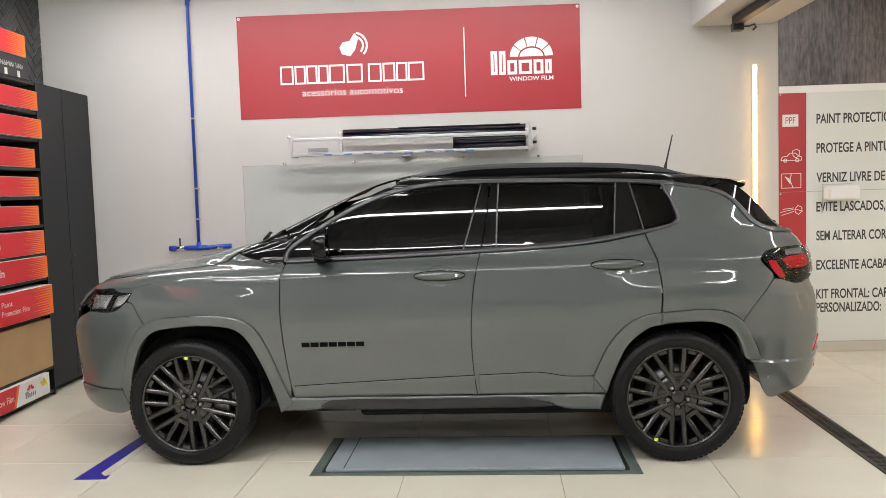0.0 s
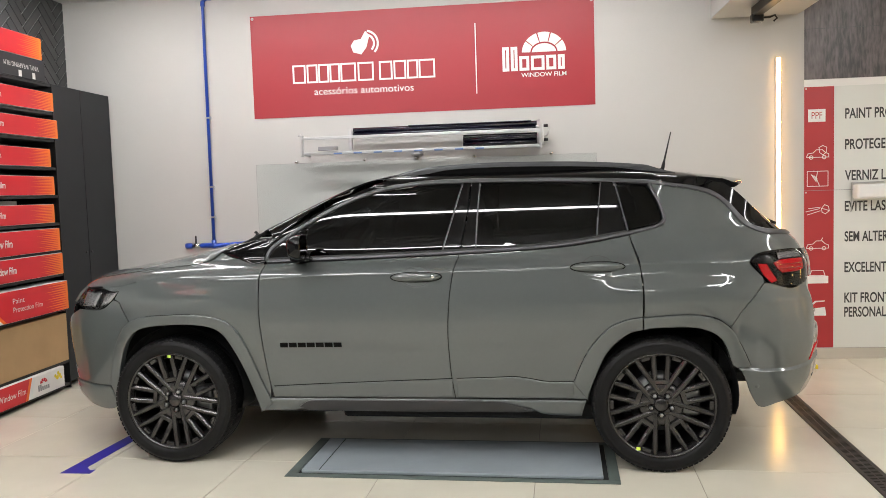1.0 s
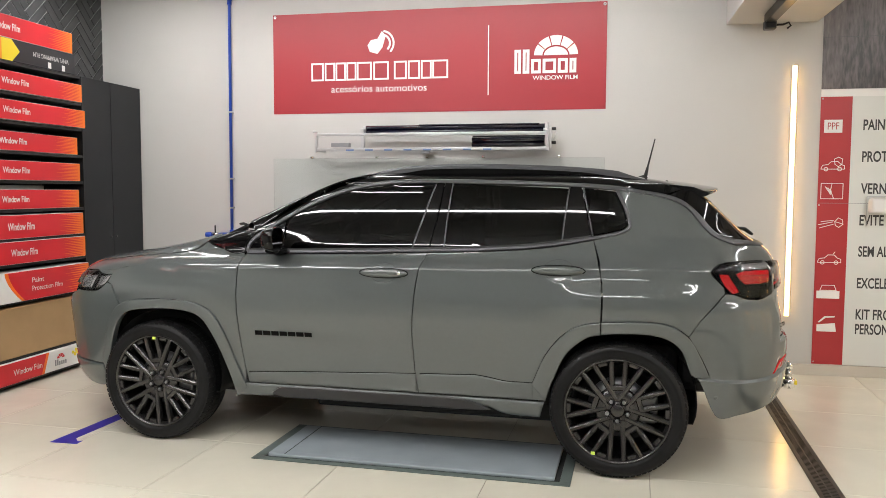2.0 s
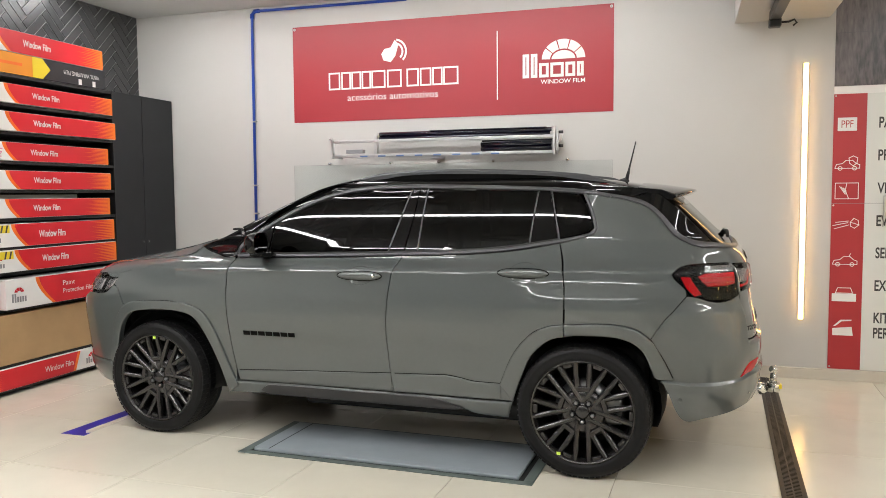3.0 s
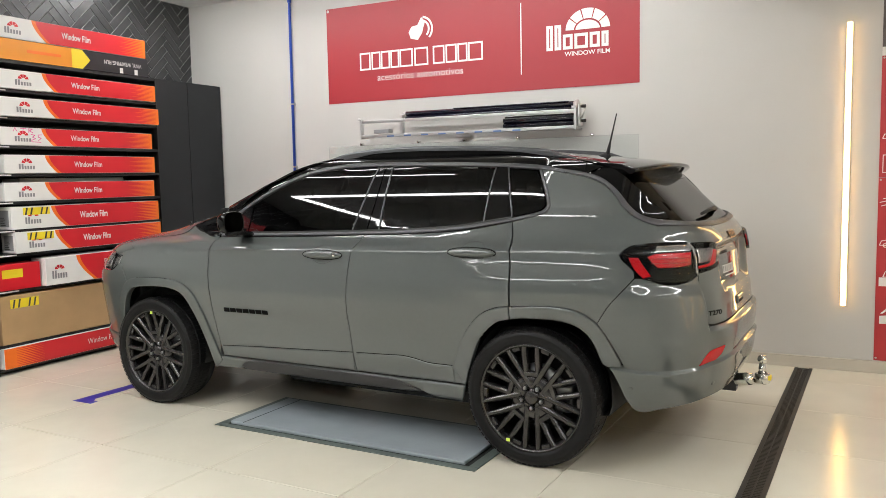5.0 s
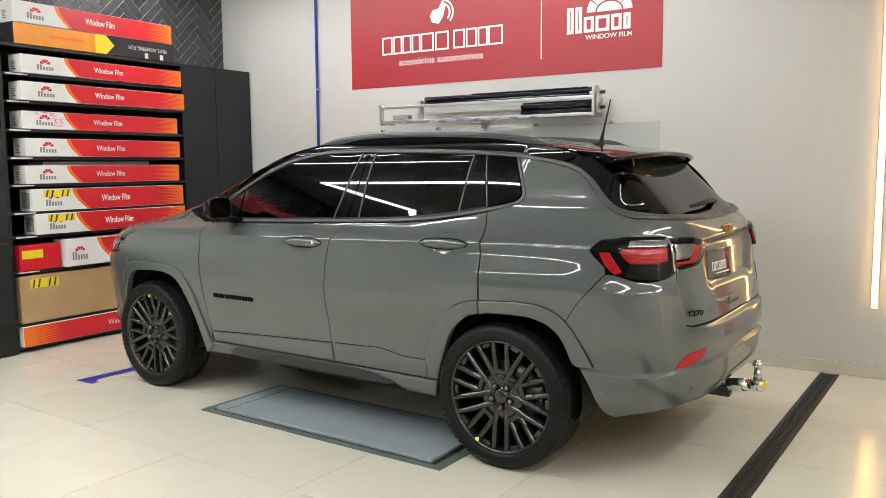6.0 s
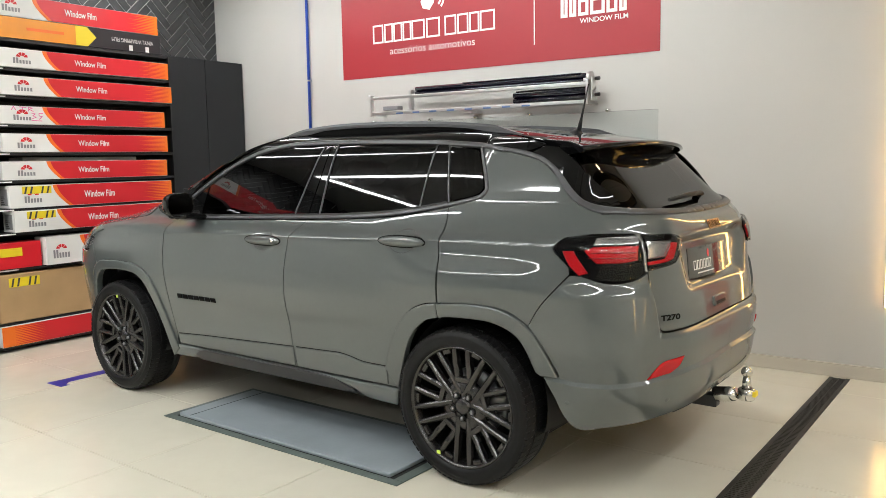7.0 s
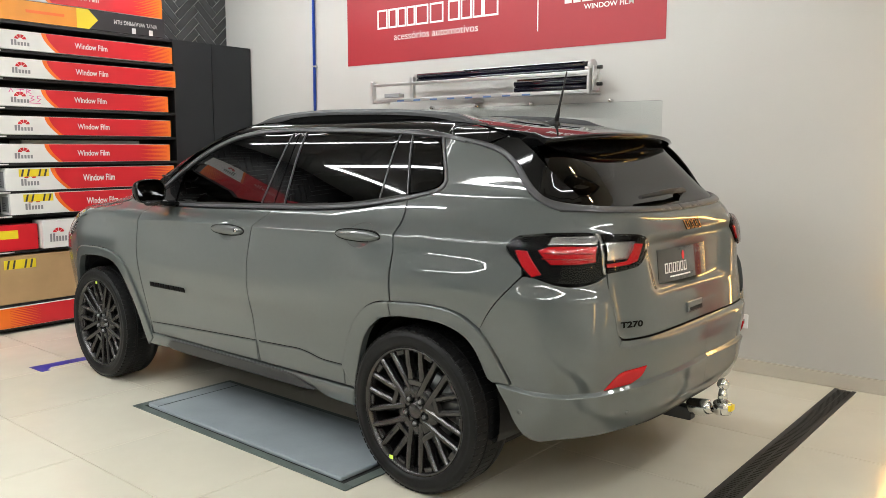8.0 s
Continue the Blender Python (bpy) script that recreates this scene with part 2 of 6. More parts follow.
def prism_bm(pts, depth, m=None, bm=None):
    """A flat outline in x, y, raised by depth along z."""
    b = bmesh.new()
    lo = [b.verts.new((x, y, 0)) for x, y in pts]
    hi = [b.verts.new((x, y, depth)) for x, y in pts]
    n = len(pts)
    b.faces.new(hi)
    b.faces.new(lo[::-1])
    for i in range(n):
        b.faces.new((lo[i], lo[(i + 1) % n], hi[(i + 1) % n], hi[i]))
    bmesh.ops.recalc_face_normals(b, faces=b.faces)
    if m is not None:
        b.transform(m)
    if bm is not None:
        return add_bm(bm, b)
    return b


def strip_bm(pts, width, depth, closed=False, bm=None, m=None):
    """A flat band of that width along a line in x, y."""
    bm = bm or bmesh.new()
    n = len(pts)
    for i in range(n if closed else n - 1):
        a, c = Vector(pts[i]), Vector(pts[(i + 1) % n])
        d = (c - a).normalized() * width / 2
        s = Vector((-d.y, d.x))
        q = [a - d + s, a - d - s, c + d - s, c + d + s]
        prism_bm([(v.x, v.y) for v in q], depth + 0.0001 * (i % 4), m, bm)
    return bm


def text_part(name, words, width, height, parent, material, m, label="", depth=0.0008, bold=0.0):
    """Letters in the built-in font, fitted to a width and a capital's height, from their lower left corner in x, y of m."""
    cu = bpy.data.curves.new(name, "FONT")
    cu.body, cu.size, cu.extrude, cu.offset = words, 1.0, 0.0, bold
    ob = bpy.data.objects.new(name, cu)
    scene.collection.objects.link(ob)
    bpy.context.view_layer.update()
    me = bpy.data.meshes.new_from_object(ob)
    bpy.data.objects.remove(ob)
    bpy.data.curves.remove(cu)
    n = len(me.vertices)
    co = np.empty(n * 3)
    me.vertices.foreach_get("co", co)
    co = co.reshape(-1, 3)
    low, high = co[:, 0].min(), co[:, 0].max()
    cap = 0.69
    co[:, 0] = (co[:, 0] - low) / (high - low) * width
    co[:, 1] *= height / cap
    co[:, 2] = depth
    me.vertices.foreach_set("co", co.ravel())
    me.name = name
    me.materials.clear()
    me.materials.append(material)
    me.update()
    o = new(name, me)
    o.parent = parent
    o.matrix_basis = m
    if label:
        tagged(o, label)
    return o


def on_wall(x, z, y=W):
    """Pose for flat things on the back wall: x right, y up, z out of the wall."""
    return pose(x, y, z, 90, 0, 0)


def on_shelf(y, z, x):
    return pose(x, y, z, 90, 0, 90)


# ------------------------------------------------------------------ the room
floor_pose = pose(0, 0, 0, 0, 0, FLOOR_TURN)

floor = tagged(part("floor", box_bm(LEFT - 0.6, RIGHT + 0.6, FRONT - 0.6, W + 0.3, -0.12, -0.004), M["grout"]),
               "cream polished porcelain tile floor with thin dark joints", "floor", kind="structure")

wall_north = tagged(part("wall_north", box_bm(LEFT - 0.2, RIGHT + 0.2, W, W + 0.2, 0, CEIL), M["wall"]),
                    "light grey painted back wall", "wall", kind="structure")
wall_west = tagged(part("wall_west", box_bm(LEFT - 0.2, LEFT, FRONT, W, 0, CEIL), M["pale_grout"]),
                   "wall clad in black herringbone tiles with pale joints", "wall", kind="structure")
wall_east = tagged(part("wall_east", box_bm(RIGHT, RIGHT + 0.2, FRONT, W, 0, CEIL), M["side_wall"]),
                   "beige painted side wall", "wall", kind="structure")
wall_south = tagged(part("wall_south", box_bm(LEFT - 0.2, RIGHT + 0.2, FRONT - 0.2, FRONT, 0, CEIL), M["dark_wall"]),
                    "dark grey painted wall", "wall", kind="structure")
CEIL_SPLIT = 5.0
ceiling = tagged(part("ceiling", box_bm(LEFT - 0.2, RIGHT + 0.2, CEIL_SPLIT, W + 0.2, CEIL, CEIL + 0.15), M["ceiling"]),
                 "white painted plaster ceiling along the back wall", "ceiling", kind="structure")
# unseen front part of the ceiling, greyed to darken reflections in the windows
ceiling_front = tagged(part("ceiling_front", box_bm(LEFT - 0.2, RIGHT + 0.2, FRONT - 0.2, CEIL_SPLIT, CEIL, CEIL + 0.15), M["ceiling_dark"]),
                       "unseen ceiling over the bay, greyed to darken reflections in the car", "ceiling", kind="structure")
beam = tagged(part("beam", box_bm(2.18, 2.86, FRONT, W, 2.785, CEIL, bevel=0.006), M["wall"]),
              "light grey plastered soffit beam under the ceiling", "beam", kind="structure")
baseboard = tagged(part("baseboard", box_bm(LEFT + 0.02, RIGHT, W - 0.018, W, 0, 0.088, bevel=0.003), M["baseboard"]),
                   "cream porcelain baseboard along the back wall", "baseboard", kind="structure")

# lift plate sunk in the floor
lift = thing("floor_lift", "blue-grey painted steel lift plate sunk in the tiled floor", "car lift", m=floor_pose)
PX0, PX1, PY0, PY1 = -0.750, 0.975, 3.943, 4.585
fr = bmesh.new()
for x0, x1, y0, y1 in ((PX0, PX1, PY0, PY0 + 0.045), (PX0, PX1, PY1 - 0.045, PY1), (PX0, PX0 + 0.055, PY0 + 0.046, PY1 - 0.046), (PX1 - 0.055, PX1, PY0 + 0.046, PY1 - 0.046)):
    box_bm(x0, x1, y0, y1, 0.0, 0.005, bevel=0.001, segs=1, bm=fr)
part("frame", fr, M["plate_frame"], lift, "worn green-grey steel frame")
part("gap", box_bm(PX0 + 0.056, PX1 - 0.056, PY0 + 0.046, PY1 - 0.046, 0.0005, 0.0018), M["pit"], lift, "dark gap round the plate")
part("plate", box_bm(PX0 + 0.075, PX1 - 0.082, PY0 + 0.052, PY1 - 0.06, 0.002, 0.022, bevel=0.006), M["plate"], lift, "blue-grey painted steel plate")
part("end_flap", box_bm(PX0 + 0.079, PX0 + 0.17, PY0 + 0.056, PY1 - 0.064, 0.0222, 0.0232), M["plate"], lift, "hinged end flap")
part("flap_joint", box_bm(PX0 + 0.1702, PX0 + 0.1752, PY0 + 0.056, PY1 - 0.064, 0.0205, 0.0226), M["pit"], lift, "dark joint of the end flap")

# floor drain
drain = thing("floor_drain", "long black iron slot drain set in the tiled floor", "drain", m=floor_pose)
DX0, DX1, DY0, DY1 = 2.150, 2.268, -2.4, 6.815
ch = bmesh.new()
box_bm(DX0, DX0 + 0.022, DY0, DY1, 0.0, 0.005, bm=ch)
box_bm(DX1 - 0.022, DX1, DY0, DY1, 0.0, 0.005, bm=ch)
part("frame", ch, M["drain"], drain)
part("channel", box_bm(DX0 + 0.022, DX1 - 0.022, DY0, DY1, 0.0005, 0.0012), M["pit"], drain)
gr = bmesh.new()
box_bm(DX0 + 0.056, DX1 - 0.056, DY0, DY1, 0.0013, 0.0045, bm=gr)
y = DY0
while y < DY1 - 0.02:
    box_bm(DX0 + 0.0225, DX0 + 0.0555, y, y + 0.011, 0.0013, 0.0042, bm=gr)
    box_bm(DX1 - 0.0555, DX1 - 0.0225, y, y + 0.011, 0.0013, 0.0042, bm=gr)
    y += 0.02
tagged(part("grate", gr, M["drain"], drain, "ribbed black grate"), kind="stuff")

# blue tape mark
tape = tagged(part("floor_tape", prism_bm([(-2.013, 3.913), (-1.838, 3.919), (-1.843, 3.983), (-1.868, 3.968), (-1.913, 4.013), (-1.898, 4.90), (-1.978, 4.90), (-1.998, 4.4)], 0.0012), M["blue_tape"], m=floor_pose),
              "blue adhesive tape mark on the floor tiles, torn end", "tape")

# ------------------------------------------------------------------ back wall things
banner = thing("wall_banner", "large red vinyl banner with white lettering on the wall", "banner")
part("sheet", box_bm(-1.664, 1.251, W - 0.004, W - 0.001, 2.140, 3.012), M["banner"], banner)
for gx, gz in ((-1.644, 2.990), (1.231, 2.990)):
    part("eyelet", lathe_bm([(0.004, -0.001), (0.011, -0.001), (0.013, 0.0), (0.011, 0.002)], 14), M["alu"], banner, "metal eyelet", m=pose(gx, W - 0.006, gz))
YB = W - 0.0045
line = part("divider", box_bm(0.268, 0.277, YB - 0.001, YB, 2.272, 2.855), M["white"], banner, "thin white dividing line")
tagged(text_part("lettering", "acess\u00f3rios automotivos", 0.862, 0.058, banner, M["white"], on_wall(-1.123, 2.322, YB), "white lettering"), kind="stuff")
tagged(text_part("lettering", "WINDOW FILM", 0.372, 0.034, banner, M["white"], on_wall(0.647, 2.39, YB), "white lettering", bold=0.012), kind="stuff")
# shop mark, as plain hollow blocks
x = -1.30
for w in (0.125, 0.10, 0.10, 0.095, 0.15, 0.155, 0.0, 0.125, 0.115, 0.10, 0.155):
    if w:
        ww = w * 0.80
        part("mark_block", strip_bm([(x, 2.431), (x + ww, 2.431), (x + ww, 2.573), (x, 2.573)], 0.015, 0.0008, True, None, on_wall(0, 0, YB)), M["white"], banner, "white hollow block of the shop mark")
    x += w if w else 0.03
sym = bmesh.new()
prism_bm([(-0.79, 2.72), (-0.77, 2.665), (-0.70, 2.645), (-0.655, 2.70), (-0.625, 2.80), (-0.66, 2.84), (-0.70, 2.775), (-0.76, 2.765)], 0.0008, on_wall(0, 0, YB), sym)
for r in (0.072, 0.105):
    strip_bm([(-0.66 + r * math.cos(a), 2.735 + r * math.sin(a)) for a in np.linspace(-0.7, 1.35, 12)], 0.017, 0.0008, False, sym, on_wall(0, 0, YB))
part("shop_symbol", sym, M["white"], banner, "white shop symbol as plain shapes")
x = 0.493
for w, h in ((0.062, 0.20), (0.062, 0.20), (0.088, 0.12), (0.118, 0.12), (0.088, 0.12), (0.062, 0.12)):
    ww = w - 0.018
    part("mark_block", strip_bm([(x + 0.012, 2.455), (x + ww, 2.455), (x + ww, 2.43 + h), (x + 0.012, 2.43 + h)], 0.024, 0.0008, True, None, on_wall(0, 0, YB)), M["white"], banner, "white block of the maker's mark")
    x += w + 0.008
sun = bmesh.new()
cx, cz = 0.838, 2.588
for k in range(5):
    a0, a1 = math.pi * k / 5 + 0.03, math.pi * (k + 1) / 5 - 0.03
    ring = [(cx + 0.182 * math.cos(a), cz + 0.165 * math.sin(a)) for a in np.linspace(a0, a1, 7)]
    inner = [(cx + 0.112 * math.cos(a), cz + 0.085 * math.sin(a)) for a in np.linspace(a1, a0, 7)]
    prism_bm(ring + inner, 0.0008, on_wall(0, 0, YB), sun)
prism_bm([(cx + 0.10 * math.cos(a), cz + 0.072 * math.sin(a)) for a in np.linspace(0.03, math.pi - 0.03, 16)], 0.0008, on_wall(0, 0, YB), sun)
part("film_symbol", sun, M["white"], banner, "white half-round maker's symbol")

# film cutter with rolls
rack = thing("film_cutter", "wall-mounted aluminium film cutter with dark tint rolls", "film cutter")
for z, y, r in ((1.812, 6.60, 0.013), (1.940, 6.60, 0.012)):
    part("rail", box_bm(-1.21, 0.80, y - 0.012, y + 0.012, z - r, z + r, bevel=0.003), M["alu_white"], rack, "white aluminium rail")
tp = bmesh.new()
for k in range(8):
    box_bm(-0.93 + 0.17 * k, -0.86 + 0.17 * k, 6.5868, 6.5876, 1.801, 1.813, bm=tp)
tagged(part("measure_tape", tp, mat("faded_blue_print", (0.12, 0.20, 0.42), rough=0.5), rack, "faded blue scale marks on the rail"), kind="stuff")
for ex in (-1.20, 0.79):
    part("end_bracket", box_bm(ex - 0.010, ex + 0.010, 6.58, 6.622, 1.79, 1.965, bevel=0.004), M["alu_white"], rack, "aluminium end bracket")
for ex in (-1.19, 0.78, -0.24):
    part("wall_arm", box_bm(ex - 0.012, ex + 0.012, 6.60, W - 0.001, 1.797, 1.812, bevel=0.003), M["alu_white"], rack, "aluminium wall arm")
part("bracket_plate", box_bm(0.806, 0.818, 6.61, 6.70, 1.82, 1.985, bevel=0.003), M["alu"], rack)
part("strut", box_bm(-0.80, -0.77, 6.59, 6.63, 1.825, 1.99, bevel=0.003), M["alu_white"], rack)
part("back_plate", box_bm(-0.28, -0.20, 6.62, W - 0.001, 1.775, 1.80, bevel=0.004), M["alu_white"], rack)
for z, x0, x1, r in ((2.000, -0.77, 0.765, 0.019), (1.961, -0.77, 0.765, 0.020), (1.890, 0.155, 0.765, 0.021), (1.850, 0.155, 0.765, 0.019)):
    part("film_roll", tube_bm([(x0, 6.66, z), (x1, 6.66, z)], r, 20), M["film"], rack, "dark roll of window film")
part("dark_panel", box_bm(0.155, 0.765, 6.684, 6.694, 1.826, 1.926, bevel=0.002), M["film"], rack, "dark panel behind the lower rolls")
part("loose_film", box_bm(-0.30, 0.72, 6.635, 6.665, 2.012, 2.022, bevel=0.003), M["film"], rack)
for z in (1.985, 1.872):
    part("roll_cap", lathe_bm([(0.0, -0.03), (0.042, -0.03), (0.045, -0.02), (0.045, 0.0), (0.0, 0.0)], 20, "x"), M["alu_white"], rack, "white end cap", m=pose(0.795, 6.66, z))
    part("knob", lathe_bm([(0.0, 0.0), (0.013, 0.0), (0.013, 0.035), (0.0, 0.035)], 12, "x"), M["black_metal"], rack, "black knob", m=pose(0.82, 6.66, z - 0.01))
part("roll_cap", lathe_bm([(0.0, -0.02), (0.033, -0.02), (0.033, 0.0), (0.0, 0.0)], 20, "x"), M["alu_white"], rack, m=pose(-0.77, 6.66, 1.985))
part("slide", box_bm(-1.06, -0.90, 6.575, 6.64, 1.835, 1.868, bevel=0.003), M["grey_print"], rack, "grey cutter slide")
for ex in (-1.20, 0.79):
    part("knob", lathe_bm([(0.0, 0.0), (0.014, 0.0), (0.014, 0.02), (0.0, 0.02)], 12, "z"), M["alu"], rack, m=pose(ex - 0.02, 6.60, 1.957))
part("crank", tube_bm([(0.822, 6.62, 1.88), (0.85, 6.60, 1.90), (0.865, 6.59, 1.945)], 0.006, 8), M["alu"], rack, "small aluminium crank")

# glass sheet
gpanel = thing("glass_sheet", "frameless clear glass sheet fixed to the wall with screws", "glass panel")
ob = part("pane", box_bm(-1.665, 1.25, W - 0.026, W - 0.018, 0.55, 1.742, bevel=0.001, segs=1), M["wall_glass"], gpanel)
ob.visible_shadow = False
for hx in (-1.298, -0.70, -0.25, 0.24, 0.878):
    part("screw", lathe_bm([(0.0, -0.045), (0.011, -0.044), (0.013, -0.036), (0.013, -0.001)], 12), M["steel"], gpanel, "chromed screw", m=pose(hx, W, 1.752))

# compressed air pipe
air = thing("air_pipe", "blue compressed-air pipe with brass-tipped valves on the wall", "pipe")
YP = W - 0.018
part("pipe", tube_bm([(-2.083, YP, 1.075), (-2.076, YP, 3.14), (-2.07, YP, 3.165), (-2.045, YP, 3.187), (-0.55, YP, 3.18), (-0.52, YP, 3.20), (-0.52, YP, CEIL)], 0.0135, 12), M["pipe"], air)
part("elbow", tube_bm([(-2.076, YP, 3.12), (-2.074, YP, 3.155), (-2.045, YP, 3.187), (-2.0, YP, 3.187)], 0.020, 12), M["pipe"], air, "blue elbow fitting")
part("manifold", tube_bm([(-2.34, YP, 1.052), (-2.29, YP, 1.052), (-2.288, YP, 1.052), (-2.20, YP, 1.052), (-2.198, YP, 1.052), (-2.0, YP, 1.052), (-1.998, YP, 1.054), (-1.93, YP, 1.056), (-1.80, YP, 1.06)],
                       [0.024, 0.024, 0.015, 0.015, 0.022, 0.022, 0.015, 0.019, 0.022], 14), M["pipe"], air, "blue outlet manifold")
part("tee", tube_bm([(-2.083, YP, 1.03), (-2.083, YP, 1.10)], 0.021, 12), M["pipe"], air)
for vx in (-2.245, -1.905):
    part("valve", tube_bm([(vx - 0.035, YP, 1.054), (vx + 0.035, YP, 1.055)], 0.020, 10), M["steel"], air, "nickel valve body")
part("valve_lever", box_bm(-2.252, -2.238, YP - 0.012, YP - 0.004, 1.07, 1.14, bevel=0.003), M["black_metal"], air, "black valve lever")
for vx in (-1.86, -1.82):
    part("coupling", tube_bm([(vx - 0.012, YP, 1.057), (vx + 0.012, YP, 1.058)], 0.016, 10), M["steel"], air, "nickel coupling")
for cz in (2.165, 1.565, 1.30):
    part("clip", box_bm(-2.098, -2.052, YP - 0.016, W - 0.001, cz - 0.007, cz + 0.007, bevel=0.003), M["alu_white"], air, "white pipe clip")

# warm LED strip on the wall
led = thing("wall_led_strip", "warm white vertical LED strip light on the wall", "strip light")
part("channel", box_bm(2.680, 2.722, W - 0.012, W - 0.001, 0.468, 2.452, bevel=0.002), M["housing"], led, "white channel")
part("diffuser", box_bm(2.686, 2.716, W - 0.022, W - 0.0125, 0.472, 2.448, bevel=0.004), M["led_warm"], led, "glowing warm diffuser")

# service sign
sign = thing("service_sign", "large white wall sign with red icon column and dark lettering", "sign")
part("white_panel", box_bm(3.131, 5.6, W - 0.006, W - 0.001, 0.092, 2.204), M["panel"], sign)
part("red_column", box_bm(2.902, 3.130, W - 0.006, W - 0.001, 0.092, 2.204), M["red_print"], sign)
part("top_strip", box_bm(2.902, 5.6, W - 0.006, W - 0.001, 2.2045, 2.262), M["white"], sign)
part("seam", box_bm(2.902, 5.6, W - 0.0068, W - 0.0062, 1.374, 1.377), M["grey_print"], sign, "thin panel joint")
YS = W - 0.0065
for words, z, w in (("PAINT PROTECTION", 1.945, 0.665), ("PROTEGE A PINTURA", 1.70, 0.70), ("VERNIZ LIVRE DE", 1.452, 0.57), ("EVITE LASCADOS,", 1.205, 0.575),
                    ("SEM ALTERAR COR", 0.96, 0.585), ("EXCELENTE ACABA", 0.71, 0.60), ("KIT FRONTAL: CAP", 0.462, 0.60), ("PERSONALIZADO:", 0.345, 0.545)):
    text_part("lettering", words, w, 0.078, sign, M["ink"], on_wall(3.214, z, YS), "dark condensed lettering", bold=0.022)
part("tag", box_bm(2.931, 3.064, YS - 0.0008, YS, 1.925, 2.026), M["white"], sign, "white tag")
text_part("tag_lettering", "PPF", 0.082, 0.055, sign, M["red_print"], on_wall(2.957, 1.95, YS - 0.0009), "red lettering")
CAR = [(-0.085, -0.012), (-0.075, 0.012), (-0.035, 0.018), (-0.01, 0.042), (0.035, 0.042), (0.06, 0.018), (0.085, 0.008), (0.085, -0.018), (-0.085, -0.018)]


def icon(name, strokes, x, z, solid=()):
    b = bmesh.new()
    for pts, closed in strokes:
        strip_bm(pts, 0.005, 0.0008, closed, b, on_wall(x, z, YS))
    for pts in solid:
        prism_bm(pts, 0.0009, on_wall(x, z, YS), b)
    part(name, b, M["white"], sign, "white line icon")


def circle(cx, cz, r, n=10):
    return [(cx + r * math.cos(2 * math.pi * k / n), cz + r * math.sin(2 * math.pi * k / n)) for k in range(n)]


wheels = [(circle(-0.05, -0.018, 0.014), True), (circle(0.05, -0.018, 0.014), True)]
icon("icon", [(CAR, True), *wheels, ([(0.01, 0.06), (0.04, 0.075), (0.07, 0.06), (0.065, 0.02), (0.04, 0.0), (0.015, 0.02)], True)], 3.005, 1.66)
icon("icon", [([(-0.08, -0.065), (0.08, -0.065), (0.08, 0.055), (-0.08, 0.055)], True), ([(0.0, 0.055), (-0.01, 0.0), (0.015, -0.065)], False)]
     + [([(-0.05 + 0.012 * k, 0.03 - 0.006 * k), (-0.01 + 0.002 * k, -0.03 + 0.008 * k)], False) for k in range(4)], 3.005, 1.475)
icon("icon", [([(0.03, 0.02), (0.055, 0.05), (0.085, 0.035), (0.09, 0.0), (0.06, -0.025), (0.035, -0.01)], True), ([(0.03, 0.02), (0.06, 0.012), (0.09, 0.0)], False),
              ([(-0.08, -0.03), (0.02, 0.0)], False), ([(-0.09, -0.005), (0.015, 0.018)], False), ([(-0.07, 0.02), (0.02, 0.03)], False)], 3.005, 1.21)
icon("icon", [(CAR, True), *wheels, ([(0.03, 0.05), (0.04, 0.065)], False)], 3.005, 0.925)
icon("icon", [([(-0.06, 0.02), (-0.045, 0.06), (0.045, 0.06), (0.06, 0.02)], True)], 3.005, 0.665,
     solid=[[(-0.085, -0.045), (0.085, -0.045), (0.085, 0.016), (-0.085, 0.016)]])
icon("icon", [], 3.005, 0.415, solid=[[(-0.075, -0.06), (0.07, -0.06), (0.06, 0.01), (-0.075, -0.005)], [(-0.07, 0.012), (-0.055, 0.012), (-0.01, 0.05), (0.055, 0.055), (0.06, 0.065), (-0.02, 0.062)]])
for sx, sz in ((2.915, 1.36), (2.915, 2.19), (2.915, 0.11)):
    part("screw", lathe_bm([(0.0, -0.004), (0.006, -0.003), (0.007, 0.0)], 10), M["alu"], sign, m=pose(sx, YS, sz))

dispenser = thing("roll_dispenser", "white wall-mounted paper roll holder", "dispenser")
part("body", box_bm(3.265, 3.525, W - 0.13, W - 0.012, 1.300, 1.415, bevel=0.02, segs=3), M["housing"], dispenser)
part("bracket", tube_bm([(3.255, W - 0.012, 1.20), (3.255, W - 0.03, 1.20), (3.255, W - 0.03, 1.43), (3.50, W - 0.03, 1.43)], 0.004, 8), M["alu_white"], dispenser, "thin white wire bracket")

poster = tagged(part("wall_poster", box_bm(2.902, 5.6, W - 0.005, W - 0.001, 2.264, CEIL - 0.002), M["poster"]),
                "dark photo poster of rough brown gravel on the wall", "poster")
part("poster_joint", box_bm(2.902, 5.6, W - 0.0062, W - 0.0052, 2.66, 2.663), M["ink"], poster, "thin joint between poster sheets")

rail = thing("roller_track", "black metal roller door track under the beam", "track")
tb = bmesh.new()
box_bm(2.40, 2.475, 1.5, 6.42, 2.715, 2.784, bevel=0.006, bm=tb)
part("track", tb, M["black_metal"], rail)
part("end_stop", box_bm(2.395, 2.48, 6.36, 6.44, 2.665, 2.73, bevel=0.01), M["black_metal"], rail, "black end stop")
part("hook", tube_bm([(2.47, 6.40, 2.70), (2.53, 6.40, 2.70), (2.57, 6.40, 2.715), (2.585, 6.40, 2.69), (2.56, 6.40, 2.67)], 0.008, 8), M["black_metal"], rail, "black hook")

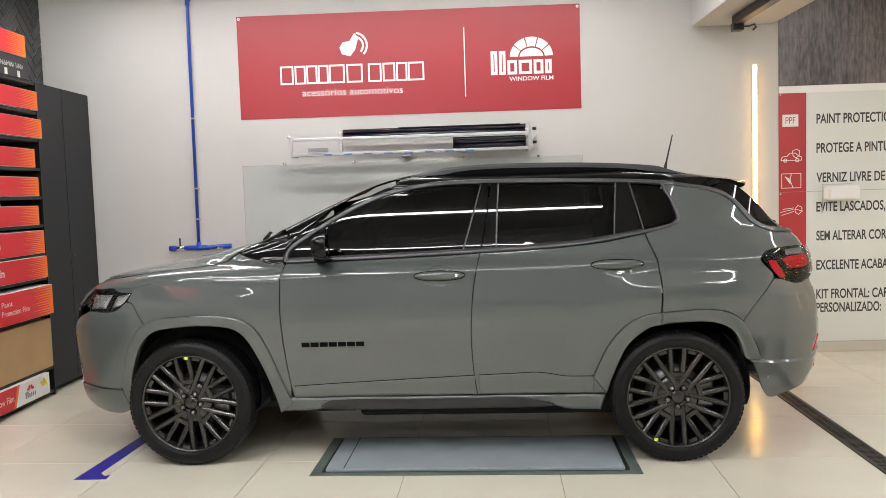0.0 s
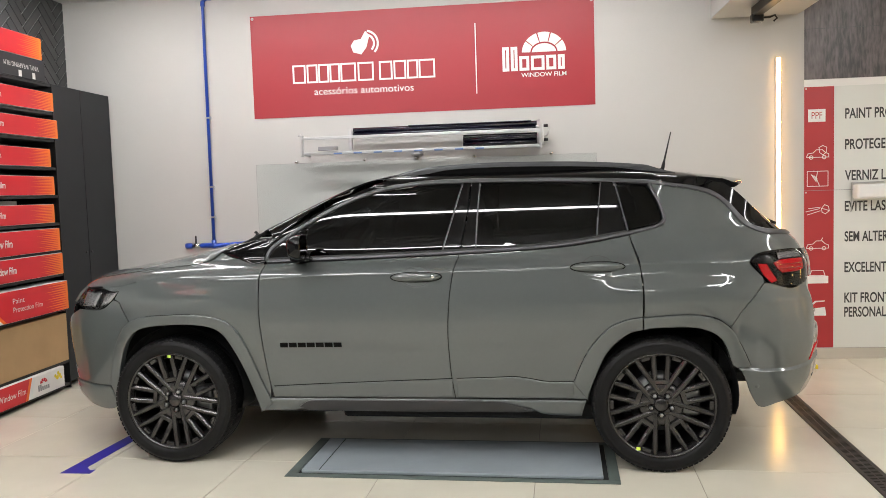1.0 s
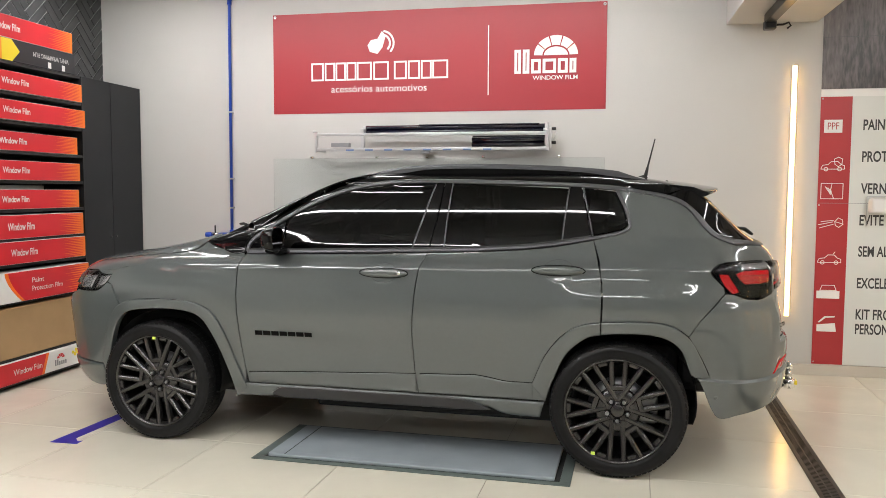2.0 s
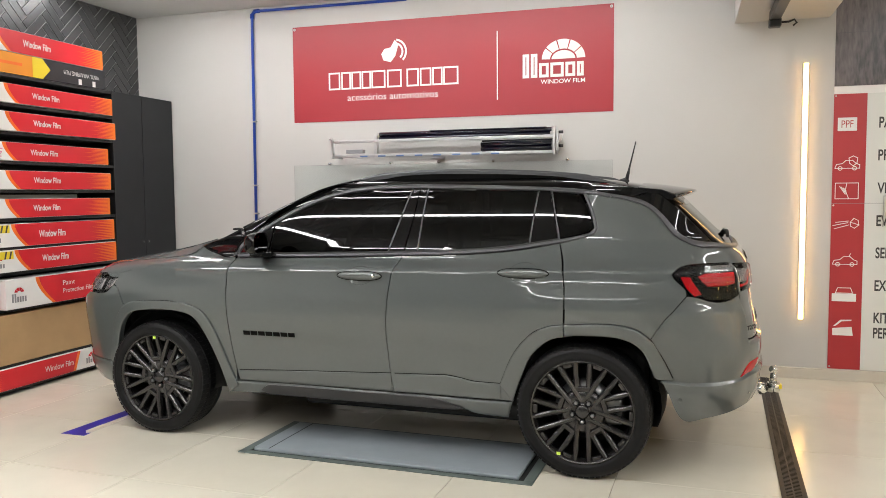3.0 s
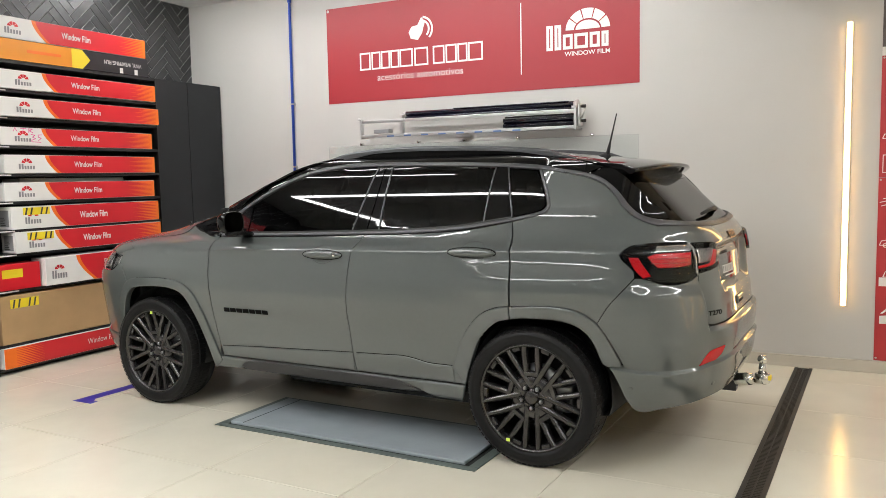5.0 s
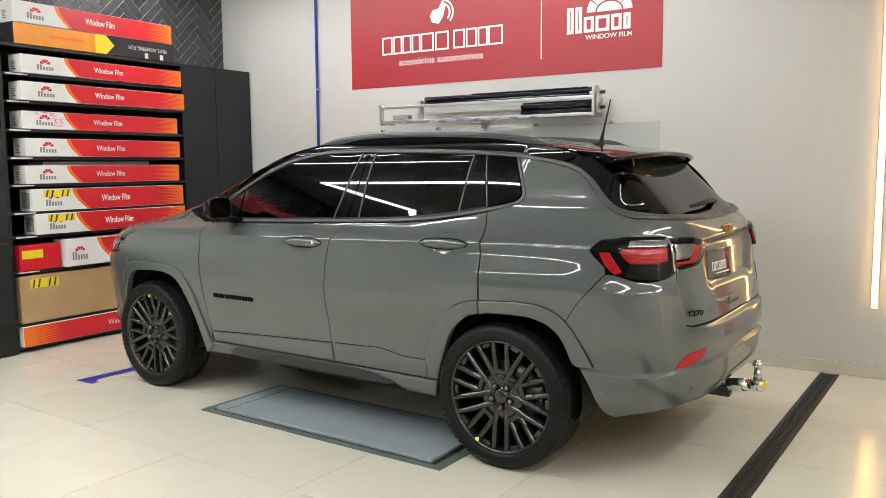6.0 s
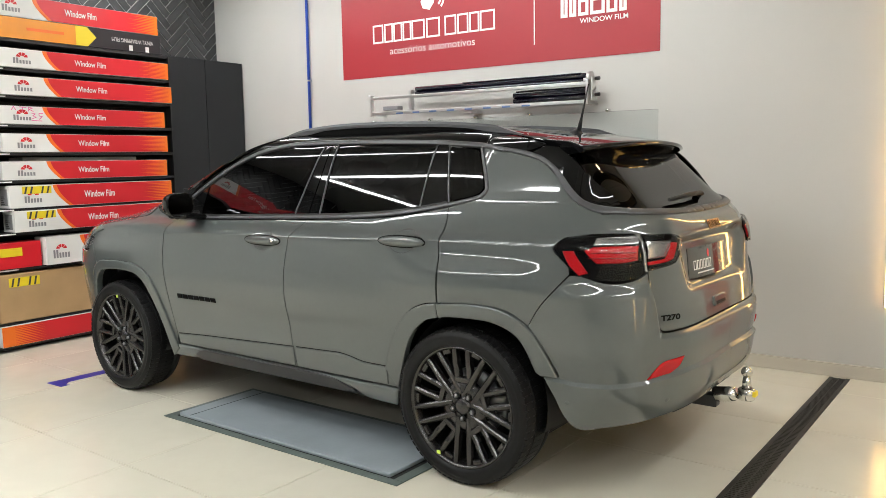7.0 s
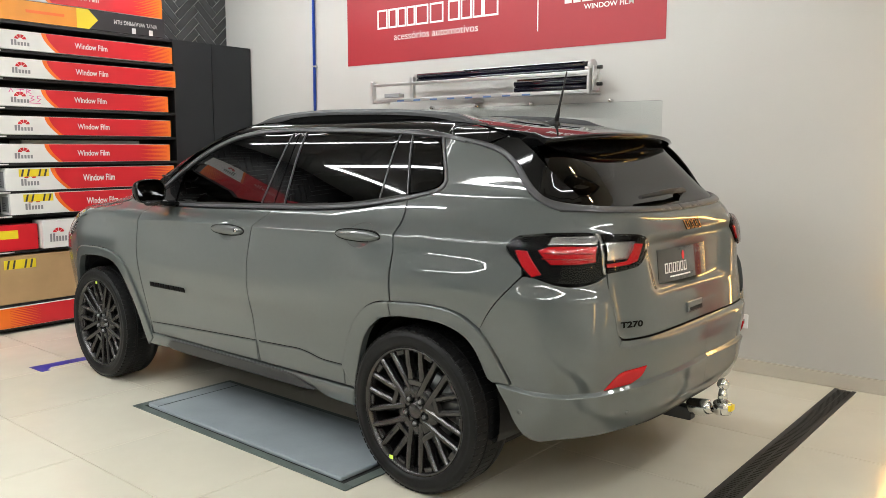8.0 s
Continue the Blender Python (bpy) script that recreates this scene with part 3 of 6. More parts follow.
outlet = thing("wall_socket", "white double wall socket with red insert", "socket")
part("cover", box_bm(1.742, 1.866, W - 0.012, W - 0.001, 0.285, 0.375, bevel=0.004), M["housing"], outlet)
part("socket_insert", box_bm(1.765, 1.797, W - 0.0145, W - 0.0115, 0.315, 0.345, bevel=0.002), M["box_red"], outlet, "red socket insert")
part("socket_insert", box_bm(1.812, 1.845, W - 0.0145, W - 0.0115, 0.315, 0.345, bevel=0.002), M["grey_print"], outlet, "grey socket insert")

# ------------------------------------------------------------------ cabinet and shelves
XF = -2.965
cab = thing("tall_cabinet", "graphite laminate tall cabinet with two closed doors", "cabinet")
CF = XF - 0.022
part("body", box_bm(LEFT + 0.005, CF - 0.022, 5.895, W - 0.012, 0.03, 2.394), M["cabinet"], cab)
for y0, y1 in ((5.897, 6.305), (6.311, W - 0.014)):
    d = part("door", box_bm(CF - 0.02, CF, y0, y1, 0.05, 2.392, bevel=0.002), M["cabinet"], cab)
    hy = y1 - 0.035 if y0 < 6 else y0 + 0.035
    part("door_pull", lathe_bm([(0.0, 0.006), (0.010, 0.005), (0.011, 0.0)], 12, "x"), M["black_metal"], d, m=pose(CF, hy, 1.05))

SY0, SY1 = 4.22, 5.885
unit = thing("shelf_unit", "tall black shelf unit filled with film boxes", "shelving")
part("side_panel", box_bm(LEFT + 0.005, XF, SY0 - 0.03, SY0, 0.0, 2.39), M["shelf"], unit)
part("side_panel", box_bm(LEFT + 0.005, XF, SY1, SY1 + 0.008, 0.0, 2.384), M["shelf"], unit)
part("back_panel", box_bm(LEFT + 0.005, LEFT + 0.02, SY0 + 0.001, SY1 - 0.001, 0.0, 2.36), M["shelf"], unit)
BOARDS = [2.385, 2.168, 1.960, 1.742, 1.528, 1.315, 1.100, 0.915, 0.640, 0.226, 0.045]
for z in BOARDS:
    part("board", box_bm(LEFT + 0.022, XF - 0.004, SY0 + 0.001, SY1 - 0.001, z - 0.022, z, bevel=0.001, segs=1), M["shelf"], unit)
price = bmesh.new()
for z in BOARDS[1:9]:
    box_bm(XF - 0.004, XF - 0.003, SY0 + 0.03, SY0 + 0.20, z - 0.016, z - 0.006, bm=price)
tagged(part("shelf_label", price, M["box_white"], unit, "pale shelf labels"), kind="stuff")


def halftone(b, x, y0, y1, z0, z1, steps=9, rows=12):
    """Stripes that grow towards the orange end of a box."""
    for i in range(rows):
        zc = z0 + (z1 - z0) * (i + 0.5) / rows
        h = (z1 - z0) / rows * 0.42
        b_len = (y1 - y0) * (0.75 + 0.25 * ((i * 7) % 3) / 2)
        vs = [b.verts.new(c) for c in ((x, y1 - b_len, zc), (x, y1, zc - h), (x, y1, zc + h))]
        b.faces.new(vs)


def film_box(y0, y1, z0, z1, x=XF + 0.015, words="Window Film", flip=False, label="", scrawl=False, hazard=False, two_line=False):
    t = thing("film_box", label or "white, red and orange cardboard film box on a shelf", "box", "boxes on the shelves")
    h = z1 - z0
    part("carton", box_bm(x - 0.17, x, y0, y1, z0, z1, bevel=0.003, segs=1), M["box_white"], t)
    seam = y0 + (y1 - y0) * 0.26 if not flip else y0 + (y1 - y0) * 0.72
    lean = h * 0.75
    # red field with its slanted edge
    X = x + 0.0008

    def sheet(name, pts, material, dx=0.0, lab=""):
        b = bmesh.new()
        b.faces.new([b.verts.new((X + dx, yy, zz)) for yy, zz in pts])
        bmesh.ops.recalc_face_normals(b, faces=b.faces)
        if b.faces[:][0].normal.x < 0:
            bmesh.ops.reverse_faces(b, faces=b.faces)
        part(name, b, material, t, lab)
    e = 0.002
    if not flip:
        curve = [(seam + lean * (1 - s) ** 1.7, z0 + e + (h - 2 * e) * s) for s in np.linspace(0, 1, 8)]
        sheet("orange_edge", [(a - 0.035, b) for a, b in curve] + [(a + 0.01, b) for a, b in curve[::-1]], M["box_orange"], 0.0, "orange printed edge")
        sheet("red_field", curve + [(y1 - e, z1 - e), (y1 - e, z0 + e)], M["box_red"], 0.0004, "red printed field")
        ob_ = bmesh.new()
        halftone(ob_, X + 0.0008, y1 - 0.30, y1 - 0.03, z0 + e, z1 - e)
        ob_.faces.new([ob_.verts.new((X + 0.0008, yy, zz)) for yy, zz in ((y1 - 0.031, z0 + e), (y1 - e, z0 + e), (y1 - e, z1 - e), (y1 - 0.031, z1 - e))])
        tagged(part("orange_halftone", ob_, M["box_orange"], t, "orange halftone end"), kind="stuff")
        if two_line:
            text_part("lettering", "Paint", 0.13, h * 0.165, t, M["box_white"], on_shelf(seam + 0.24, z0 + h * 0.58, X + 0.001))
            text_part("lettering", "Protection Film", 0.335, h * 0.165, t, M["box_white"], on_shelf(seam + 0.24, z0 + h * 0.30, X + 0.001))
        else:
            text_part("lettering", words, 0.275, h * 0.30, t, M["box_white"], on_shelf(seam + 0.228, z0 + h * 0.36, X + 0.001), "white lettering", bold=0.018)
        lx = seam - 0.195
    else:
        curve = [(seam - lean * 0.5 * (1 - s), z0 + e + (h - 2 * e) * s) for s in np.linspace(0, 1, 8)]
        sheet("red_field", [(y0 + e, z0 + e), (y0 + e, z1 - e)] + curve[::-1], M["box_red"], 0.0004, "red printed field")
        sheet("orange_edge", [(a - 0.01, b) for a, b in curve] + [(a + 0.03, b) for a, b in curve[::-1]], M["box_orange"], 0.0, "orange printed edge")
        ob_ = bmesh.new()
        ob_.faces.new([ob_.verts.new((X + 0.0008, yy, zz)) for yy, zz in ((y0 + e, z0 + e), (y0 + 0.10, z0 + e), (y0 + 0.10, z1 - e), (y0 + e, z1 - e))])
        for i in range(12):
            zc = z0 + h * (i + 0.5) / 12
            ob_.faces.new([ob_.verts.new((X + 0.0008, yy, zz)) for yy, zz in ((y0 + 0.10, zc - h / 28), (y0 + 0.34, zc), (y0 + 0.10, zc + h / 28))])
        tagged(part("orange_halftone", ob_, M["box_orange"], t, "orange halftone end"), kind="stuff")
        text_part("lettering", words, 0.30, h * 0.28, t, M["box_white"], on_shelf(y0 + 0.74, z0 + h * 0.36, X + 0.001), "white lettering")
        lx = seam + 0.16
    # maker's mark: half round over a row of plain bars
    b = bmesh.new()
    for k in range(4):
        a0, a1 = math.pi * k / 4 + 0.06, math.pi * (k + 1) / 4 - 0.06
        pts = [(lx + 0.045 * math.cos(a), z0 + h * 0.55 + 0.037 * math.sin(a)) for a in np.linspace(a0, a1, 4)] + [(lx + 0.016 * math.cos(a), z0 + h * 0.55 + 0.012 * math.sin(a)) for a in (a1, a0)]
        b.faces.new([b.verts.new((X + 0.0008, yy, zz)) for yy, zz in pts])
    part("mark_symbol", b, M["box_red"], t, "red half-round maker's symbol")
    b = bmesh.new()
    for k, hh in enumerate((0.05, 0.05, 0.032, 0.032, 0.032, 0.032)):
        yy = lx - 0.070 + 0.0238 * k
        b.faces.new([b.verts.new((X + 0.0009, q, s)) for q, s in ((yy, z0 + h * 0.22), (yy + 0.0165, z0 + h * 0.22), (yy + 0.0165, z0 + h * 0.22 + hh * h / 0.135 * 0.8), (yy, z0 + h * 0.22 + hh * h / 0.135 * 0.8))])
    tagged(part("maker_mark", b, M["grey_print"], t, "grey bars of the maker's mark"), kind="stuff")
    # end label
    part("end_label", box_bm(x - 0.14, x - 0.03, y0 - 0.0012, y0 - 0.0002, z0 + 0.02, z1 - 0.025), M["grey_print"] if hazard else M["box_white"], t, "printed end label")
    eb = bmesh.new()
    for k in range(5):
        box_bm(x - 0.13, x - 0.07 - 0.012 * (k % 3), y0 - 0.0022, y0 - 0.0014, z0 + 0.03 + 0.014 * k, z0 + 0.036 + 0.014 * k, bm=eb)
    part("end_print", eb, M["ink"], t, "dark bars of small print")
    if scrawl:
        b = bmesh.new()
        for pts in ([(-0.06, 0.105), (-0.045, 0.13), (-0.03, 0.105)], [(0.0, 0.128), (0.05, 0.126)], [(0.025, 0.128), (0.02, 0.10)], [(0.07, 0.1), (0.072, 0.128), (0.10, 0.122), (0.075, 0.112), (0.105, 0.098)],
                    [(0.09, 0.085), (0.12, 0.08), (0.10, 0.065), (0.125, 0.055), (0.09, 0.04)], [(0.18, 0.085), (0.15, 0.083), (0.15, 0.066), (0.175, 0.06), (0.15, 0.04)], [(0.09, 0.03), (0.17, 0.028)]):
            strip_bm([(lx - 0.02 + p, z0 + q * h / 0.135) for p, q in pts], 0.005, 0.0006, False, b, pose(X + 0.001, 0, 0, 90, 0, 90))
        part("marker_scrawl", b, M["pink"], t, "pink marker scrawl")
    if hazard:
        hy = y0 + 0.10
        part("warning_tape", box_bm(X - 0.0006, X + 0.0012, hy, hy + 0.23, z1 - 0.065, z1 - 0.008), M["yellow"], t, "yellow and black warning tape")
        b = bmesh.new()
        for k in range(5):
            if k == 2:
                continue
            q = hy + 0.012 + 0.044 * k
            b.faces.new([b.verts.new((X + 0.0016, yy, zz)) for yy, zz in ((q, z1 - 0.064), (q + 0.015, z1 - 0.064), (q + 0.030, z1 - 0.009), (q + 0.015, z1 - 0.009))])
        tagged(part("warning_print", b, M["ink"], t, "black stripes"), kind="stuff")
    return t


film_box(4.33, 5.80, 2.552, 2.715, x=XF - 0.01, label="white, red and orange film box on top of another box")
BOXES = [(4.36, 5.865, 2.170, 2.312), (4.34, 5.880, 1.962, 2.105), (4.35, 5.815, 1.744, 1.882), (4.36, 5.825, 1.530, 1.672), (4.35, 5.810, 1.317, 1.460), (4.38, 5.835, 1.102, 1.274), (4.40, 5.845, 0.917, 1.080)]
for k, (y0, y1, z0, z1) in enumerate(BOXES):
    film_box(y0, y1, z0, z1, x=XF + (0.018, 0.03, 0.0, 0.01, 0.005, 0.02, 0.025)[k], scrawl=k == 2, hazard=k >= 5,
             label={2: "white and red film box with pink marker scrawl on a shelf", 5: "white and red film box with yellow warning tape"}.get(k, "white, red and orange cardboard film box on a shelf"))
film_box(4.62, 5.845, 0.642, 0.862, x=XF + 0.05, two_line=True, label="large white and red paint protection film box on a shelf")
film_box(4.24, 5.76, 0.047, 0.205, x=XF + 0.03, flip=True, label="red film box turned end for end on the lowest board")

low = bpy.data.objects["film_box.009"]
for k, (dy, dz, r) in enumerate(((0.0, 0.0, 0.018), (0.03, 0.012, 0.016), (-0.026, 0.016, 0.014), (0.012, 0.032, 0.015), (0.045, -0.008, 0.012))):
    fb = bmesh.new()
    fb.faces.new([fb.verts.new((XF + 0.0325 + 0.0002 * k, 5.665 + dy + r * math.cos(a), 0.135 + dz + r * math.sin(a))) for a in np.linspace(0, 2 * math.pi, 10)[:-1]])
    part("yellow_print", fb, M["yellow"], low, "yellow printed spot")

small = thing("small_box", "small red carton with yellow warning tape on a shelf", "box", "boxes on the shelves")
part("carton", box_bm(XF - 0.16, XF + 0.01, 4.26, 4.60, 0.642, 0.84, bevel=0.003, segs=1), M["box_red"], small)
part("warning_tape", box_bm(XF + 0.0101, XF + 0.0112, 4.28, 4.45, 0.735, 0.80), M["yellow"], small, "yellow warning tape")
rear = thing("plain_box", "pale carton lying behind a film box", "box", "boxes on the shelves")
part("carton", box_bm(LEFT + 0.03, XF - 0.17, 4.6, 5.62, 1.317, 1.492, bevel=0.003, segs=1), M["box_white"], rear)

card = thing("cardboard_box", "long brown cardboard box with yellow warning tape", "box", "boxes on the shelves")
part("carton", box_bm(XF - 0.32, XF + 0.01, 4.25, 5.87, 0.229, 0.60, bevel=0.006), M["card"], card)
part("warning_tape", box_bm(XF + 0.0101, XF + 0.0115, 4.33, 4.57, 0.50, 0.57), M["yellow"], card, "yellow and black warning tape")
b = bmesh.new()
for k in (0, 1, 3, 4):
    q = 4.345 + 0.044 * k
    b.faces.new([b.verts.new((XF + 0.012, yy, zz)) for yy, zz in ((q, 0.502), (q + 0.015, 0.502), (q + 0.03, 0.568), (q + 0.015, 0.568))])
tagged(part("warning_print", b, M["ink"], card, "black stripes"), kind="stuff")

vinyl = thing("vinyl_box", "black and amber vinyl wrapping film box lying upside down", "box", "boxes on the shelves")
part("carton", box_bm(XF - 0.18, XF - 0.005, 4.33, 5.82, 2.388, 2.550, bevel=0.003, segs=1), M["box_black"], vinyl)
b = bmesh.new()
b.faces.new([b.verts.new((XF - 0.004, yy, zz)) for yy, zz in ((4.332, 2.39), (5.12, 2.39), (5.20, 2.468), (5.12, 2.546), (4.332, 2.546))])
part("amber_arrow", b, M["box_amber"], vinyl, "amber printed arrow")
b = bmesh.new()
b.faces.new([b.verts.new((XF - 0.0035, yy, zz)) for yy, zz in ((5.02, 2.39), (5.12, 2.39), (5.20, 2.468), (5.12, 2.546), (5.02, 2.546))])
part("arrow_tip", b, M["yellow"], vinyl, "yellow arrow tip")
text_part("lettering", "VINYL WRAPPING FILM", 0.40, 0.034, vinyl, M["box_white"], on_shelf(5.74, 2.492, XF - 0.003) @ pose(0, 0, 0, 0, 0, 180), "white lettering, upside down")
b = bmesh.new()
box_bm(XF - 0.0035, XF - 0.0025, 4.62, 4.92, 2.458, 2.480, bm=b)
part("small_print", b, M["box_orange"], vinyl, "orange bar of small print")
for ty in (5.50, 5.66):
    part("label", box_bm(XF - 0.0035, XF - 0.0022, ty, ty + 0.035, 2.395, 2.44), M["box_white"], vinyl, "torn white label")

desk = thing("low_cabinet", "dark low cabinet beside the shelf unit", "cabinet")
part("body", box_bm(LEFT + 0.01, XF + 0.02, 3.2, SY0 - 0.033, 0.0, 0.87, bevel=0.003), M["shelf"], desk)
part("drawer_front", box_bm(XF + 0.0205, XF + 0.036, 3.21, SY0 - 0.04, 0.24, 0.865, bevel=0.003), M["cabinet"], desk)

# ------------------------------------------------------------------ ceiling lights
LIGHTS = [((-3.0, 3.12), (-0.35, 3.12)), ((-2.80, 2.06), (1.3, 2.06)), ((-2.0, 0.95), (1.3, 0.95)), ((-2.775, 2.022), (-2.025, 0.988)),
          ((-3.2, 5.75), (1.9, 5.75)), ((-3.2, -1.6), (2.1, -1.6)), ((3.9, -1.0), (3.9, 5.2)), ((5.4, 0.9), (5.4, 3.4)), ((2.4, -0.3), (4.4, -0.3))]
for (xa, ya), (xb, yb) in LIGHTS:
    lamp = thing("ceiling_light", "slim white linear LED light on the ceiling", "light", "ceiling lights",
                 m=pose(xa, ya, CEIL, 0, 0, math.degrees(math.atan2(yb - ya, xb - xa))))
    run, hw = math.hypot(xb - xa, yb - ya), 0.034
    part("housing", box_bm(0, run, -hw - 0.006, hw + 0.006, -0.03, -0.0005), M["housing"], lamp)
    part("diffuser", box_bm(0.004, run - 0.004, -hw, hw, -0.042, -0.0302, bevel=0.004), M["led_cool"], lamp, "glowing white diffuser")
# warm strips on the side wall, seen in the car's rear
for ly in (2.2, 3.6, 5.0):
    l2 = thing("wall_led_strip", "warm white vertical LED strip light on the wall", "strip light")
    part("channel", box_bm(RIGHT - 0.012, RIGHT - 0.001, ly - 0.021, ly + 0.021, 0.468, 2.452, bevel=0.002), M["housing"], l2, "white channel")
    part("diffuser", box_bm(RIGHT - 0.022, RIGHT - 0.0125, ly - 0.015, ly + 0.015, 0.472, 2.448, bevel=0.004), M["led_warm"], l2, "glowing warm diffuser")

# a wall shelf further along the side wall, seen mirrored in the car's windows
ledge = thing("wall_shelf", "black wall shelf with film boxes on it", "shelf")
part("board", box_bm(LEFT + 0.009, LEFT + 0.42, 1.2, 3.15, 2.215, 2.240, bevel=0.002), M["shelf"], ledge)
for by in (1.35, 3.0):
    part("bracket", box_bm(LEFT + 0.009, LEFT + 0.36, by - 0.012, by + 0.012, 2.14, 2.214, bevel=0.004), M["black_metal"], ledge)
film_box(1.30, 3.05, 2.2405, 2.40, x=LEFT + 0.40)
film_box(1.42, 3.10, 2.4005, 2.56, x=LEFT + 0.38, flip=True)

# warm downlight under the beam
down = thing("downlight", "small round warm downlight set under the beam", "light", m=pose(2.36, 5.45, 2.785))
part("ring", lathe_bm([(0.036, -0.001), (0.038, -0.006), (0.047, -0.005), (0.049, -0.001)], 28, "z"), M["white"], down, "white trim ring")
part("lens", lathe_bm([(0.0, -0.004), (0.035, -0.0035), (0.0355, -0.001)], 28, "z"), M["led_spot"], down, "glowing warm lens")

# ------------------------------------------------------------------ the car
# Car axes: x runs to the rear, y to its right-hand side (the near side is y < 0), z up; the origin is midway between the axles on the floor.
CAR_POSE = pose(0.059, 5.0, 0.0, 0, 0, -2.1)
car = thing("car", "glossy grey compact SUV with black roof and graphite wheels", "car", m=CAR_POSE)
X0 = 0.5
FRONT_X, REAR_X = -1.318, 1.318
WHEEL_R = 0.347


def curve_table(points, blur=0.012):
    """A smooth function through points of (z, value)."""
    zs = np.linspace(0.0, 1.75, 1401)
    v = np.interp(zs, [p[0] for p in points], [p[1] for p in points])
    dz = zs[1] - zs[0]
    k = np.arange(-int(3 * blur / dz) - 1, int(3 * blur / dz) + 2)
    g = np.exp(-0.5 * (k * dz / blur) ** 2)
    g /= g.sum()
    pad = len(k) // 2
    v = np.convolve(np.concatenate([np.full(pad, v[0]), v, np.full(pad, v[-1])]), g, "valid")
    return lambda z: np.interp(z, zs, v)


SIDE_PROFILE = [(0, .74), (0.20, .785), (0.28, .824), (0.36, .840), (0.44, .850), (0.55, .867), (0.68, .888), (0.78, .899), (0.88, .898), (0.98, .886), (1.04, .877), (1.06, .866), (1.075, .848), (1.088, .815), (1.10, .785), (1.115, .775),
                      (1.135, .770), (1.165, .761), (1.25, .7334), (1.355, .697), (1.42, .6716), (1.485, .6415), (1.505, .631), (1.52, .620), (1.535, .602), (1.545, .582), (1.555, .556), (1.565, .525), (1.58, .472), (1.595, .395), (1.61, .25), (1.62, .05)]
half_tight, half_wide = curve_table(SIDE_PROFILE, 0.012), curve_table(SIDE_PROFILE, 0.034)


def half_w(z):
    """Half width by height; the glass takes the broader curve."""
    t = np.clip((z - 1.15) / 0.05, 0, 1) * np.clip((1.515 - z) / 0.03, 0, 1)
    t = t * t * (3 - 2 * t)
    return half_tight(z) * (1 - t) + half_wide(z) * t


front_x = curve_table([(0, -1.80), (0.16, -1.95), (0.25, -2.04), (0.34, -2.11), (0.45, -2.125), (0.75, -2.135), (0.85, -2.12), (0.93, -2.06), (1.0, -1.98), (1.04, -1.88), (1.08, -1.66), (1.12, -1.42),
                       (1.15, -1.25), (1.19, -1.07), (1.215, -0.97), (1.30, -0.78), (1.40, -0.57), (1.50, -0.34), (1.55, -0.18), (1.58, -0.02), (1.60, 0.18), (1.61, 0.30), (1.62, 0.42)], 0.012)
rear_x = curve_table([(0, 1.85), (0.20, 1.97), (0.27, 2.06), (0.34, 2.13), (0.44, 2.172), (0.55, 2.182), (0.68, 2.175), (0.80, 2.162), (0.90, 2.14), (1.0, 2.13), (1.10, 2.115), (1.16, 2.08), (1.20, 2.025),
                      (1.24, 1.965), (1.32, 1.885), (1.40, 1.805), (1.46, 1.74), (1.50, 1.66), (1.53, 1.50), (1.55, 1.36), (1.575, 1.12), (1.60, 0.80), (1.61, .68), (1.62, .58)], 0.014)


# how square the plan is at the front and at the rear, by height
nf = curve_table([(0, 6.0), (1.12, 6.0), (1.26, 20.0), (1.7, 20.0)], 0.03)
nr = curve_table([(0, 4.3), (0.3, 4.3), (0.9, 4.9), (1.25, 6.3), (1.6, 6.5), (1.7, 6.5)], 0.06)


def section(x, z):
    """Share of the half width at x, z."""
    a = np.where(x < X0, X0 - front_x(z), rear_x(z) - X0)
    n = np.where(x < X0, nf(z), nr(z))
    s = np.clip(np.abs(x - X0) / np.maximum(a, 1e-3), 0, 0.9995)
    return (1 - s ** n) ** (1 / n)


def ss(a, b, v):
    t = np.clip((v - a) / (b - a), 0, 1)
    return t * t * (3 - 2 * t)


def crease_z(x):
    return np.interp(x, [-1.6, -0.46, 0.28, 0.86, 1.23, 1.75, 2.2], [0.985, 1.036, 1.047, 1.062, 1.072, 1.098, 1.10])


def low_z(x):
    return np.interp(x, [-0.80, -0.48, 0.24, 0.6, 0.74, 0.95], [0.425, 0.443, 0.475, 0.488, 0.462, 0.462])


HANDLES = ((0.078, 1.021), (1.010, 1.058))


QUARTER_PROFILE = [(0.98, .886), (1.04, .8785), (1.07, .873), (1.082, .868), (1.093, .850), (1.115, .820), (1.14, .795), (1.165, .775), (1.19, .758), (1.22, .7410), (1.25, .7285), (1.27, .7215), (1.50, .6525), (1.53, .638), (1.7, .60)]
quarter_low, quarter_high = curve_table(QUARTER_PROFILE, 0.008), curve_table(QUARTER_PROFILE, 0.012)


def quarter_w(z):
    """Half width of the quarter panel: a firm crease below, a soft hollow above."""
    t = ss(1.10, 1.15, z)
    return quarter_low(z) * (1 - t) + quarter_high(z) * t


